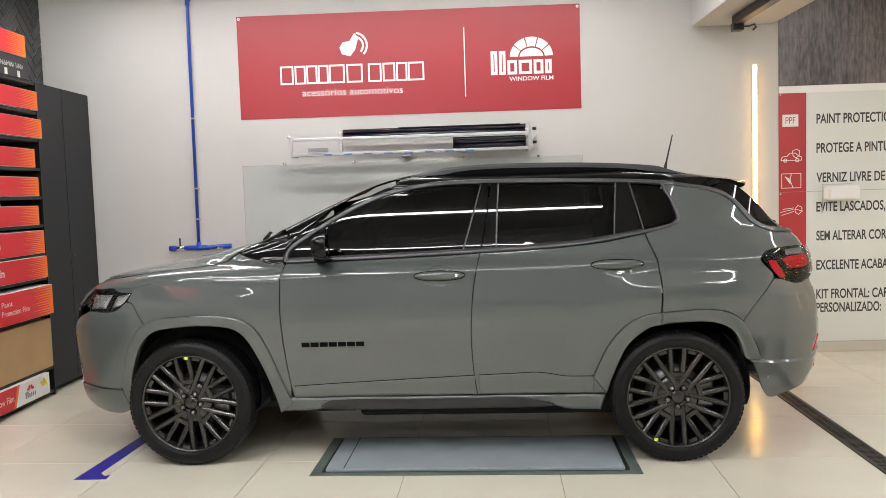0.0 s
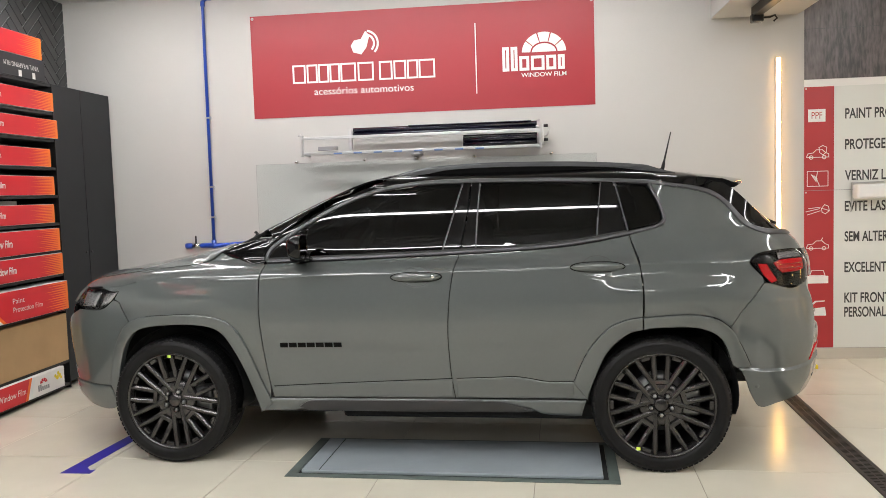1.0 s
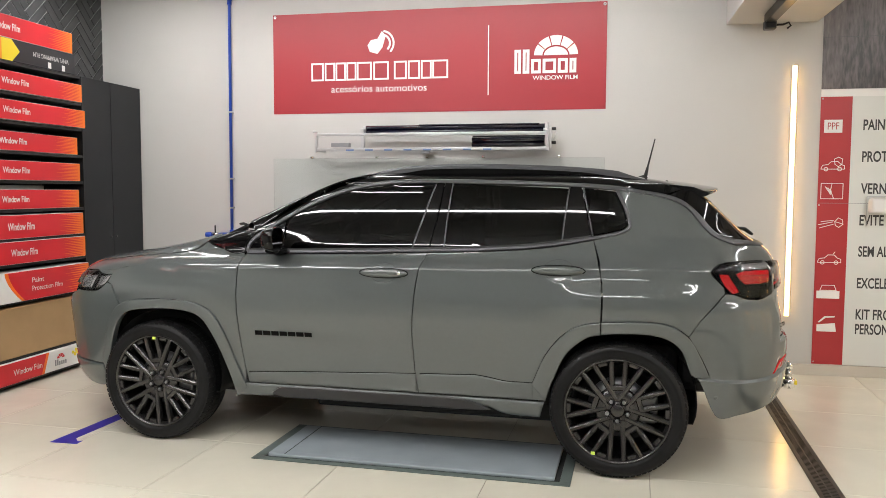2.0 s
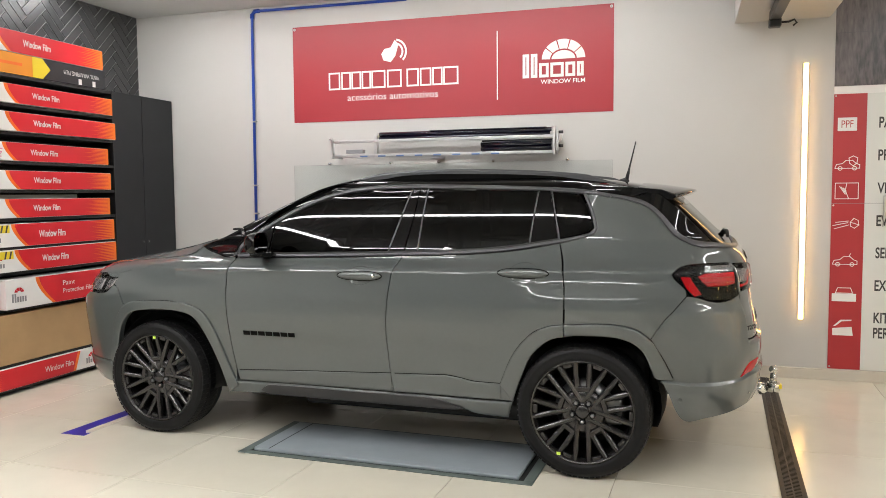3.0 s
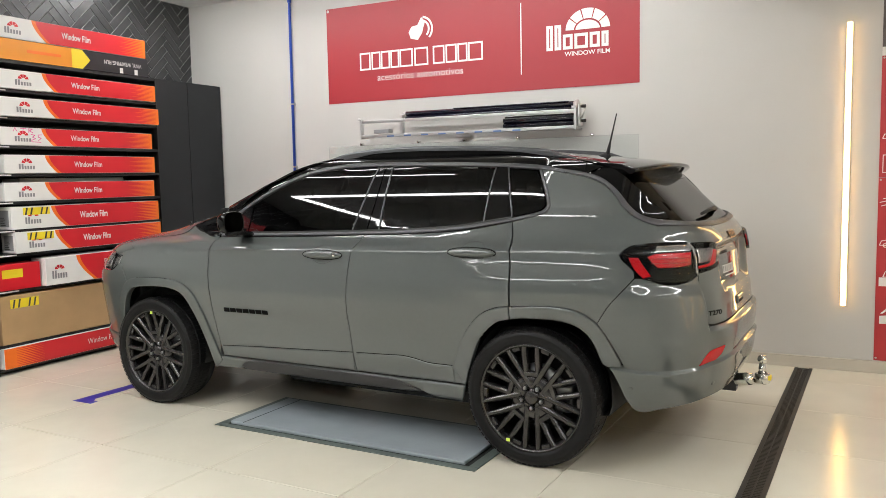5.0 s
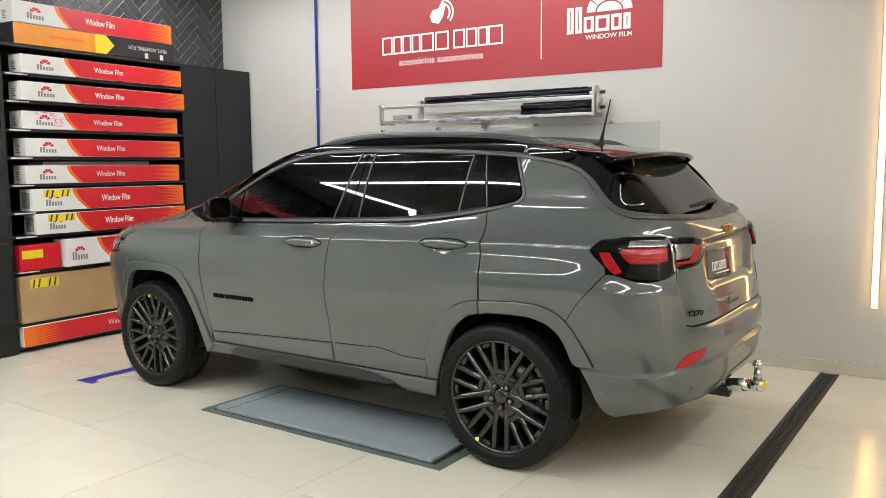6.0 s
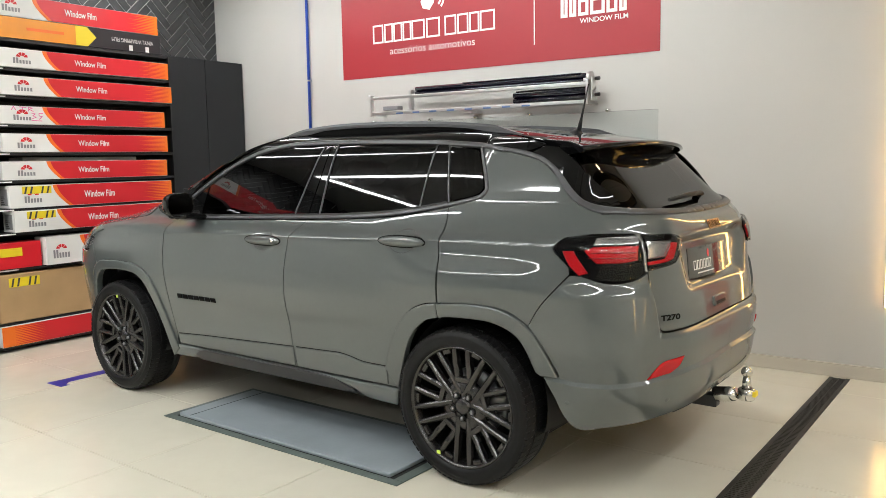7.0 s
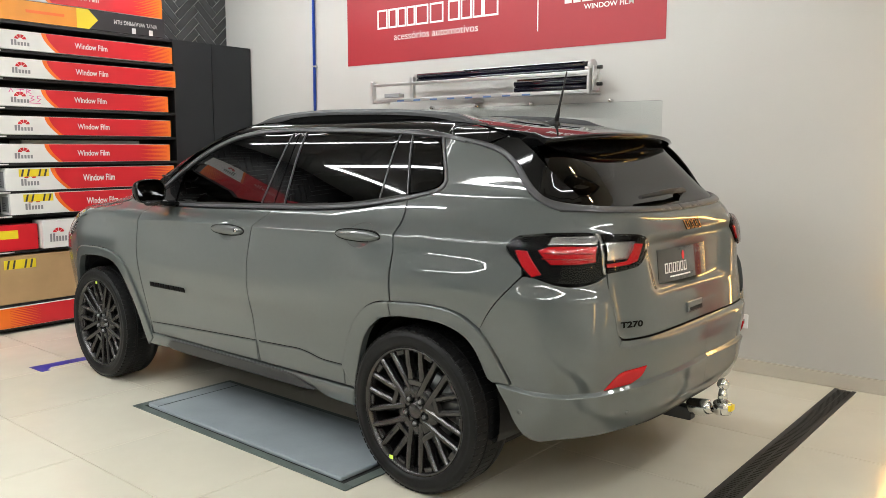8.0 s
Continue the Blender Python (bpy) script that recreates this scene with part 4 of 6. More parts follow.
def relief(x, z):
    d = 0.009 * np.exp(-np.abs(z - crease_z(x)) / 0.03) * ss(-1.5, -0.9, x) * ss(2.0, 1.80, x)
    # hollow in the door skins
    d = d - 0.010 * np.exp(-((z - 0.60) / 0.10) ** 2) * ss(-0.7, -0.4, x) * ss(0.95, 0.7, x)
    # haunch over the rear wheel
    zc = 0.912
    d = d + 0.028 * np.exp(-((z - zc) / np.where(z > zc, 0.092, 0.16)) ** 2) * ss(0.84, 1.24, x) * ss(2.04, 1.58, x)
    # swell over the front wheel
    zf = 0.90 + 0.04 * (x + 1.2)
    d = d + 0.022 * np.exp(-((z - zf) / np.where(z > zf, 0.085, 0.20)) ** 2) * ss(-0.66, -1.05, x) * ss(-1.72, -1.35, x)
    # the upper quarter: a plane that runs out into the shoulder in a wide hollow
    d = d + (quarter_w(z) * section(x, np.minimum(z, 1.24)) - half_w(z) * section(x, z)) * np.where(z > 1.25, ss(1.30, 1.35, x), ss(0.30, 1.36, x)) * ss(1.0, 1.06, z) * ss(1.53, 1.495, z) * ss(1.99, 1.80, x)
    # finger cups behind the door handles
    for hx, hz in HANDLES:
        d = d - 0.007 * np.exp(-(((x - hx) / 0.068) ** 2 + ((z - hz) / 0.045) ** 2) ** 2)
    return d


def gh(pts):
    """Greenhouse outlines, spread along the car to suit its tumblehome."""
    return [(0.2 + (p[0] - 0.2) * 1.012, *p[1:]) for p in pts]


def lip_z(p):
    """Height of the bumper's lower crease round the rear."""
    return np.interp(p, [0, .5, .717, .83, .96, 1.08], [.56, .554, .531, .516, .513, .531])


def side(p, q):
    return np.stack([p, -(half_w(q) * section(p, q) + relief(p, q)), q], -1)


def glass_side(p, q):
    """The side without the hollow of the quarter, for what lies above the belt."""
    return np.stack([p, -(half_w(q) * section(p, q)), q], -1)


def rear(p, q):
    """p: y, q: z."""
    s = np.clip(np.abs(p) / half_w(q), 0, 0.9995)
    x = X0 + (rear_x(q) - X0) * (1 - s ** nr(q)) ** (1 / nr(q))
    # plate recess of the tailgate
    rec = ss(0.455, 0.345, np.abs(p) + 0.35 * np.maximum(1.02 - q, 0)) * ss(0.845, 0.893, q) * ss(1.10, 1.05, q)
    return np.stack([x - 0.034 * rec, p, q], -1)


def top(p, q):
    """p: x, q: y; the height is found by halving."""
    lo, hi = np.full(np.shape(p), 0.9), np.full(np.shape(p), 1.62)
    for _ in range(40):
        mid = (lo + hi) / 2
        inside = half_w(mid) * section(p, mid) > np.abs(q)
        ok = (front_x(mid) < p) & (p < rear_x(mid)) & inside
        lo, hi = np.where(ok, mid, lo), np.where(ok, hi, mid)
    return np.stack([p, q, lo], -1)


_phi = math.pi / 2 * np.linspace(0, 1, 4001) ** 2.5
_wx, _wy = 1.68 * np.cos(_phi) ** (2 / 5.2), 0.88 * np.sin(_phi) ** (2 / 5.2)
_arc = np.concatenate([[0], np.cumsum(np.hypot(np.diff(_wx), np.diff(_wy)))])


def wrap(p, q):
    """p: way round the rear from the middle line towards the near side, q: height."""
    phi = np.interp(p, _arc, _phi)
    x = X0 + (rear_x(q) - X0) * np.cos(phi) ** (2 / nr(q))
    y = -half_w(q) * np.sin(phi) ** (2 / nr(q))
    d = np.where(np.abs(phi) > 0.5, relief(x, q), 0) * ss(0.5, 0.9, phi)
    # shoulder under the lamp and ledge under the tailgate
    ledge = 0.022 * np.maximum(ss(.618, .652, p), ss(.722, .700, q)) * ss(.945, .862, q) * ss(.50, .66, q) * ss(1.10, .90, p)
    ledge = ledge + 0.026 * ss(.88, .58, q) * ss(.28, .50, q) * ss(.63, .76, p) * ss(1.02, .86, p)
    lowlip = ledge + 0.019 * ss(0.009, -0.009, q - lip_z(p)) * ss(1.35, 1.15, p)
    n = np.stack([np.cos(phi), -np.sin(phi)], -1)
    return np.stack([x + n[..., 0] * (d + lowlip), y + n[..., 1] * (d + lowlip), q], -1)


def at_side(x, z):
    s = min(max((x - X0) / (float(rear_x(z)) - X0), 0.0), 0.9999)
    return float(np.interp(math.acos(s ** (float(nr(z)) / 2)), _phi, _arc)), z


def at_rear(y, z):
    s = min(abs(y) / float(half_w(z)), 0.9999)
    return float(np.interp(math.asin(s ** (float(nr(z)) / 2)), _phi, _arc)), z


def outline(pts, step=0.022):
    """Rounds a closed list of (p, q[, 1]); points with a 1 are corners, the others are passed in a smooth line."""
    n = len(pts)
    out = []
    for i in range(n):
        a, b = pts[i], pts[(i + 1) % n]
        pa = pts[i - 1] if len(a) < 3 else None
        pb = pts[(i + 2) % n] if len(b) < 3 else None
        A, B = np.array(a[:2]), np.array(b[:2])
        L = np.hypot(*(B - A))
        ta = (B - np.array(pa[:2])) / 2 if pa is not None else (B - A)
        tb = (np.array(pb[:2]) - A) / 2 if pb is not None else (B - A)
        for t in (ta, tb):
            m = np.hypot(*t)
            if m > 1e-9:
                t *= min(1, 1.2 * L / m)
        k = max(1, int(round(L / step)))
        for s in np.arange(k) / k:
            h = (2 * s**3 - 3 * s**2 + 1) * A + (s**3 - 2 * s**2 + s) * ta + (-2 * s**3 + 3 * s**2) * B + (s**3 - s**2) * tb
            out.append(h)
    return np.array(out)


def in_poly(P, Q, loop):
    r = np.zeros(P.shape, bool)
    for (x1, y1), (x2, y2) in zip(loop, np.roll(loop, -1, 0)):
        c = ((y1 > Q) != (y2 > Q)) & (P < (x2 - x1) * (Q - y1) / (y2 - y1 + 1e-12) + x1)
        r ^= c
    return r


def edge_dist(P, Q, loop):
    d = np.full(P.shape, 9.0)
    for a, b in zip(loop, np.roll(loop, -1, 0)):
        ab = b - a
        t = np.clip(((P - a[0]) * ab[0] + (Q - a[1]) * ab[1]) / (ab @ ab + 1e-12), 0, 1)
        d = np.minimum(d, np.hypot(P - a[0] - t * ab[0], Q - a[1] - t * ab[1]))
    return d


def skin(name, pts, g, material, parent=car, off=0.0, lip=0.014, step=0.022, grid=0.04, label="", mirror=True, inset=0.0018, round_edge=0.0, lines=()):
    """A panel: an outline in a surface's own two directions, laid on that surface, with turned-in edges.
    round_edge: width over which the edge falls away."""
    from mathutils.geometry import delaunay_2d_cdt
    loop = outline(pts, step)
    area = 0.5 * np.sum(loop[:, 0] * np.roll(loop[:, 1], -1) - np.roll(loop[:, 0], -1) * loop[:, 1])
    if area < 0:
        loop = loop[::-1]
    if inset:
        d = np.roll(loop, -1, 0) - np.roll(loop, 1, 0)
        d /= np.maximum(np.hypot(d[:, 0], d[:, 1]), 1e-9)[:, None]
        loop = loop + inset * np.stack([-d[:, 1], d[:, 0]], -1)
    nb = len(loop)
    rings = [loop]
    if round_edge:
        d = np.roll(loop, -1, 0) - np.roll(loop, 1, 0)
        d /= np.maximum(np.hypot(d[:, 0], d[:, 1]), 1e-9)[:, None]
        nn = np.stack([-d[:, 1], d[:, 0]], -1)
        rings += [loop + nn * round_edge * f for f in (0.35, 1.0)]
    lo, hi = loop.min(0), loop.max(0)
    gx, gq = np.meshgrid(np.arange(lo[0] + grid / 2, hi[0], grid), np.arange(lo[1] + grid / 2, hi[1], grid))
    gx, gq = gx.ravel(), gq.ravel()
    keep = in_poly(gx, gq, loop)
    gx, gq = gx[keep], gq[keep]
    if len(gx):
        keep = edge_dist(gx, gq, loop) > max(0.4 * min(grid, step), round_edge * 1.2)
        gx, gq = gx[keep], gq[keep]
    extra = rings[1:]
    for fn, offsets in lines:
        xs = np.arange(lo[0], hi[0], 0.011)
        for o in offsets:
            row = np.stack([xs, fn(xs) + o], -1)
            inside = in_poly(row[:, 0], row[:, 1], loop)
            inside[inside] = edge_dist(row[inside, 0], row[inside, 1], loop) > 0.004
            extra.append(row[inside])
    pts2 = np.concatenate([loop] + [e[in_poly(e[:, 0], e[:, 1], loop)] for e in extra] + [np.stack([gx, gq], -1)])
    res = delaunay_2d_cdt([Vector(map(float, v)) for v in pts2], [], [list(range(nb))], 1, 1e-6)
    V = np.array([list(v) for v in res[0]])
    F = [f for f in res[2]]
    cen = np.array([V[list(f)].mean(0) for f in F])
    ok = in_poly(cen[:, 0], cen[:, 1], loop)
    F = [f for f, k in zip(F, ok) if k]
    used = sorted({i for f in F for i in f})
    remap = {o: i for i, o in enumerate(used)}
    V = V[used]
    F = [[remap[i] for i in f] for f in F]
    dist = edge_dist(V[:, 0], V[:, 1], loop)

    def normals(P, Q):
        e = 1e-3
        a = g(P + e, Q) - g(P - e, Q)
        b = g(P, Q + e) - g(P, Q - e)
        n = np.cross(a, b)
        n /= np.maximum(np.linalg.norm(n, axis=1), 1e-12)[:, None]
        c = g(P, Q) - np.array([0.3, 0.0, 0.75])
        n[np.sum(n * c, 1) < 0] *= -1
        return n

    P, Q = V[:, 0], V[:, 1]
    base, N = g(P, Q), normals(P, Q)
    h = np.full(len(P), off)
    if round_edge:
        f = np.clip(dist / round_edge, 0, 1)
        h = h - round_edge * 0.45 * (1 - np.sqrt(np.clip(1 - (1 - f) ** 2, 0, 1)))
    pos = base + N * h[:, None]
    # boundary edges
    cnt = {}
    for f in F:
        for a, b in zip(f, f[1:] + f[:1]):
            k = (min(a, b), max(a, b))
            cnt[k] = cnt.get(k, 0) + 1
    rim = [k for k, c in cnt.items() if c == 1]
    made = []
    for sgn in ((1, -1) if mirror else (1,)):
        A, NN = pos.copy(), N.copy()
        A[:, 1] *= sgn
        NN[:, 1] *= sgn
        geo = N.copy()
        geo[:, 1] *= sgn
        verts = [tuple(v) for v in A]
        faces = []
        for f in F:
            v0, v1, v2 = A[f[0]], A[f[1]], A[f[2]]
            faces.append(f if np.dot(np.cross(v1 - v0, v2 - v0), geo[f[0]]) > 0 else f[::-1])
        vn = [tuple(v) for v in NN]
        if lip:
            rv = {}
            for k in rim:
                for i in k:
                    if i not in rv:
                        rv[i] = len(verts)
                        inn = A[i] - geo[i] * lip
                        verts += [tuple(A[i]), tuple(inn)]
            mid = A.mean(0)
            for a, b in rim:
                quad = [rv[a], rv[b], rv[b] + 1, rv[a] + 1]
                va, vb, vc = (np.array(verts[q]) for q in quad[:3])
                nrm = np.cross(vb - va, vc - va)
                fm = (va + vb) / 2
                # away from the triangle that owns the edge
                faces.append(quad if np.dot(nrm, fm - mid) > 0 else quad[::-1])
        me = bpy.data.meshes.new(name)
        me.from_pydata(verts, [], faces)
        me.materials.append(material)
        me.update()
        me.shade_smooth()
        if not round_edge:
            nrm = [Vector(v) for v in vn]
            while len(nrm) < len(verts):
                nrm.append(Vector((0, 0, 0)))
            me.normals_split_custom_set_from_vertices(nrm)
        ob = new(name, me)
        ob.parent = parent
        if label:
            tagged(ob, label)
        made.append(ob)
    return made


def band(line, w0, w1):
    """Outline of a band along a line, from w0 to w1 beside it."""
    L = np.array(line)
    d = np.gradient(L, axis=0)
    d /= np.hypot(d[:, 0], d[:, 1])[:, None]
    n = np.stack([-d[:, 1], d[:, 0]], -1)
    a, b = L + n * w0, L + n * w1
    a = [tuple(v) for v in a]
    b = [tuple(v) for v in b[::-1]]
    return [(*a[0], 1)] + a[1:-1] + [(*a[-1], 1), (*b[0], 1)] + b[1:-1] + [(*b[-1], 1)]


# outlines of the near side, as (x, z)
DOOR_F_FRONT = [(-0.770, 1.098, 1), (-0.782, 1.02), (-0.786, 0.90), (-0.783, 0.76), (-0.772, 0.58), (-0.755, 0.43), (-0.742, 0.365, 1)]
SPLIT = [(0.262, 0.368, 1), (0.247, 0.48), (0.239, 0.60), (0.238, 0.72), (0.250, 0.90), (0.270, 1.03), (0.293, 1.127, 1)]
DOOR_R_REAR = [(1.229, 0.800, 1), (1.231, 0.90), (1.226, 1.01), (1.209, 1.10), (1.178, 1.208, 1)]
ARCH_R_OUT = [(0.880, 0.460, 1), (0.954, 0.624), (1.050, 0.740), (1.145, 0.790), (1.229, 0.805), (1.434, 0.815), (1.567, 0.797), (1.655, 0.740), (1.712, 0.645), (1.762, 0.535, 1)]
ARCH_R_IN = [(0.948, 0.368, 1), (0.986, 0.480), (1.053, 0.628), (1.150, 0.718), (1.293, 0.753), (1.495, 0.748), (1.612, 0.687), (1.672, 0.545), (1.712, 0.36, 1)]
ARCH_F_OUT = [(-1.740, 0.436, 1), (-1.678, 0.628), (-1.598, 0.755), (-1.515, 0.808), (-1.412, 0.828), (-1.186, 0.836), (-1.028, 0.818), (-0.935, 0.768), (-0.867, 0.645), (-0.808, 0.475), (-0.753, 0.334, 1)]
ARCH_F_IN = [(-1.690, 0.295, 1), (-1.670, 0.46), (-1.612, 0.628), (-1.544, 0.720), (-1.455, 0.764), (-1.239, 0.783), (-1.063, 0.768), (-0.985, 0.714), (-0.908, 0.560), (-0.848, 0.388), (-0.822, 0.282, 1)]

CREASES = [(crease_z, (-0.012, -0.004, 0.0, 0.004, 0.012))]
CUPS = [(lambda x: np.full(np.shape(x), 1.04), np.arange(-0.075, 0.076, 0.0085))]
front_door = skin("front_door", DOOR_F_FRONT + [SPLIT[0]] + SPLIT[1:] + [(0.0, 1.116), (-0.40, 1.106)], side, M["paint"], label="grey front door", grid=0.022, inset=0.0026, lines=CREASES + CUPS)
rear_door = skin("rear_door", SPLIT[::-1] + [(0.948, 0.368, 1), (0.880, 0.460, 1), (0.954, 0.624), (1.050, 0.740), (1.145, 0.790), (1.228, 0.804, 1)] + DOOR_R_REAR[1:] + [(0.95, 1.168), (0.745, 1.148), (0.50, 1.134)],
                 side, M["paint"], label="grey rear door", grid=0.022, inset=0.0026, lines=CREASES + CUPS)
fender = skin("front_fender", [(-0.765, 0.365, 1), (-0.7565, 0.43), (-0.7735, 0.58), (-0.7845, 0.76), (-0.7875, 0.90), (-0.7835, 1.02), (-0.7715, 1.095, 1)]
              + [(-0.95, 1.088), (-1.20, 1.060), (-1.45, 1.022), (-1.622, 0.984, 1), (-1.660, 0.915, 1), (-1.622, 0.899, 1), (-1.556, 0.786, 1)] + ARCH_F_OUT[3:][:-1], side, M["paint"], label="grey front fender", grid=0.025)
skin("wheel_arch_trim", ARCH_F_OUT + ARCH_F_IN[::-1], side, M["paint"], off=0.013, round_edge=0.007, step=0.018, grid=0.022, inset=0, lip=0.035, label="grey wheel arch trim")
skin("wheel_arch_trim", ARCH_R_OUT[:4] + [(1.227, 0.804, 1), (1.227, 0.743, 1)] + ARCH_R_IN[:4][::-1], side, M["paint"], off=0.013, round_edge=0.007, step=0.018, grid=0.022, inset=0, lip=0.035, label="grey wheel arch trim")
skin("wheel_arch_trim", [(1.231, 0.804, 1)] + ARCH_R_OUT[5:] + [(1.692, 0.535, 1), (1.672, 0.548), (1.612, 0.687), (1.495, 0.748), (1.30, 0.752), (1.231, 0.743, 1)], side, M["paint"], off=0.013, round_edge=0.007, step=0.018, grid=0.022, inset=0, lip=0.035, label="grey wheel arch trim")
# lower door cladding, proud of the skin
for x0, x1, dr in ((-0.742, 0.256, front_door), (0.268, 0.888, rear_door)):
    xs = np.linspace(x0 + 0.004, x1 - 0.006, 9)
    up = [(float(v), float(low_z(v)) - 0.001) for v in xs]
    lo_ = [(float(v), 0.374) for v in xs[::-1]]
    pts_ = [(*up[0], 1)] + up[1:-1] + [(*up[-1], 1), (*lo_[0], 1)] + lo_[1:-1] + [(*lo_[-1], 1)]
    pieces = skin("door_cladding", pts_, side, M["paint"], off=0.006, round_edge=0.005, step=0.02, grid=0.025, inset=0, lip=0.008, label="grey lower door cladding")
    seam_ = skin("cladding_seam", band([(p, q + 0.003) for p, q in up], -0.002, 0.002), side, M["dull_black"], off=0.001, inset=0, grid=0.03, step=0.03, lip=0.003, label="dark seam over the cladding")
    for piece, strip_, d_ in zip(pieces, seam_, dr):
        piece.parent = strip_.parent = d_
# sill
skin("sill", [(-0.826, 0.284, 1), (-0.764, 0.3615, 1), (0.262, 0.362), (0.944, 0.362, 1), (0.92, 0.272, 1), (0.74, 0.280), (0.62, 0.318), (0.30, 0.320), (-0.50, 0.318), (-0.62, 0.292, 1)], side, M["paint"], off=0.006, round_edge=0.012, label="grey sill panel")
skin("sill_trim", [(-0.60, 0.318, 1), (-0.53, 0.354), (0.0, 0.356), (0.50, 0.354), (0.67, 0.306, 1), (0.60, 0.298), (0.0, 0.296), (-0.54, 0.298)], side, M["trim_dark"], off=0.014, round_edge=0.004, inset=0, grid=0.03, label="satin dark grey sill trim")
# front bumper and headlamp
skin("front_bumper", [(-1.744, 0.436, 1), (-1.684, 0.626), (-1.603, 0.755), (-1.560, 0.787, 1), (-1.626, 0.901, 1), (-1.664, 0.912, 1), (-1.751, 0.857), (-1.918, 0.855, 1), (-2.02, 0.80), (-2.075, 0.70), (-2.085, 0.50), (-2.06, 0.424, 1), (-1.90, 0.414), (-1.744, 0.410, 1)],
     side, M["paint"], label="grey front bumper")
skin("front_lip", [(-2.06, 0.420, 1), (-1.90, 0.410), (-1.744, 0.406, 1), (-1.694, 0.292, 1), (-1.80, 0.258), (-1.95, 0.275), (-2.04, 0.335)], side, M["paint"], off=0.010, round_edge=0.012, label="grey lower bumper lip")
skin("fender_front", [(-1.52, 1.012, 1), (-1.622, 0.986, 1), (-1.77, 0.982), (-1.915, 0.972, 1), (-1.945, 0.985), (-1.90, 1.004), (-1.75, 1.026), (-1.60, 1.040, 1)], side, M["paint"], inset=0.0008, grid=0.03, step=0.02, label="grey panel over the headlamp")
HEAD = [(-1.917, 0.968, 1), (-1.937, 0.905), (-1.918, 0.859, 1), (-1.751, 0.861), (-1.667, 0.917), (-1.625, 0.977, 1), (-1.77, 0.978)]
head = skin("headlamp", HEAD, side, M["smoke_lens"], off=-0.012, inset=0.002, grid=0.025, step=0.015, label="black headlamp with silver reflectors")
for pts, n_ in (([(-1.905, 0.953, 1), (-1.766, 0.953, 1), (-1.806, 0.870, 1), (-1.913, 0.871, 1)], 0), ([(-1.735, 0.948, 1), (-1.643, 0.963, 1), (-1.699, 0.897), (-1.772, 0.870, 1)], 1)):
    for piece, h_ in zip(skin("reflector", pts, side, M["silver_lens"], off=-0.008, inset=0.002, round_edge=0.012, grid=0.02, step=0.012, label="silver reflector"), head):
        piece.parent = h_
for piece, h_ in zip(skin("lamp_cover", HEAD, side, M["clear"], off=0.002, inset=0.002, grid=0.025, step=0.015, lip=0.006, label="clear outer lens"), head):
    piece.parent = h_
    piece.visible_shadow = False
# quarter panel
def on_wrap(pts):
    """Side outlines carried over to the way round the rear."""
    return [(*at_side(p[0], p[1]), *p[2:]) for p in pts]


seam_line = outline(DOOR_R_REAR + [(1.6, 1.0, 1)], 0.02)
seam_line = seam_line[:int(np.argmin(np.hypot(seam_line[:, 0] - 1.178, seam_line[:, 1] - 1.208)))]
quarter = skin("quarter_panel", on_wrap([(1.1805, 1.2085, 1)] + [(float(u) + 0.0015, float(v)) for u, v in seam_line[:0:-1]] + [(1.2305, 0.806, 1), (1.43, 0.817), (1.568, 0.799), (1.654, 0.745, 1), (1.7055, 0.832)])
               + [(.968, .962, 1), (.975, .990), (1.062, 1.066), (1.040, 1.101), (.91, 1.114), (.772, 1.115, 1), (*at_rear(-0.667, 1.197), 1)]
               + on_wrap([(1.85, 1.207, 1), (1.783, 1.229), (1.723, 1.278), (1.657, 1.350), (1.594, 1.399), (1.517, 1.428), (1.41, 1.452), (1.292, 1.470, 1), (1.326, 1.40), (1.368, 1.292), (1.352, 1.254, 1)]),
               wrap, M["paint"], grid=0.022, inset=0.001, lines=[(lambda s: np.full(np.shape(s), 1.088), (-0.012, -0.004, 0.0, 0.004, 0.012))], label="grey rear quarter panel")
# rear lamp, round the corner
# the joint between the two lamps, as (y, z)
LAMP_JOINT = [(-.629, 1.104), (-.642, 1.075), (-.651, 1.040), (-.653, 1.005), (-.649, .971)]
lamp_pts = [(1.056, 1.066, 1), (1.035, 1.096), (.91, 1.108), (.772, 1.109, 1), (*at_rear(-0.632, 1.106), 1)] + [at_rear(y - 0.003, z) for y, z in LAMP_JOINT[1:-1]] + [(*at_rear(-0.652, 0.970), 1), (.70, .947), (.763, .935), (.835, .938), (.945, .9600), (.970, .986)]
lamp_o = skin("tail_lamp", lamp_pts, wrap, M["smoke_lens"], off=0.004, step=0.018, grid=0.025, label="smoked tail lamp with red segments")


def in_lamp(nm, pts, m_, off, g=wrap, owner=lamp_o, label=""):
    for piece, h_ in zip(skin(nm, [(*p, 1) for p in pts], g, m_, off=off, step=0.014, grid=0.02, inset=0, lip=0.008, round_edge=0.004, label=label), owner):
        piece.parent = h_


in_lamp("red_segment", [(1.011, 1.054), (.963, 1.053), (.894, .968), (.929, .958), (.972, .996)], M["red_lens"], 0.0095, label="red hooked lamp segment")
in_lamp("red_segment", [(.92, 1.055), (.888, 1.066), (.693, 1.067), (.694, 1.016), (.758, 1.007), (.862, 1.005), (.882, 1.021)], M["red_lens"], 0.0090, label="red main lamp segment")
in_lamp("lamp_bar", [(.905, 1.097), (.70, 1.099), (.70, 1.073), (.895, 1.072)], M["silver_lens"], 0.0095, label="silver lamp bar")
in_lamp("lamp_edge", [at_rear(y - 0.011, z) for y, z in LAMP_JOINT] + [at_rear(y - 0.005, z) for y, z in LAMP_JOINT[::-1]], M["silver_lens"], 0.0145, label="bright upright edge of the lamp")
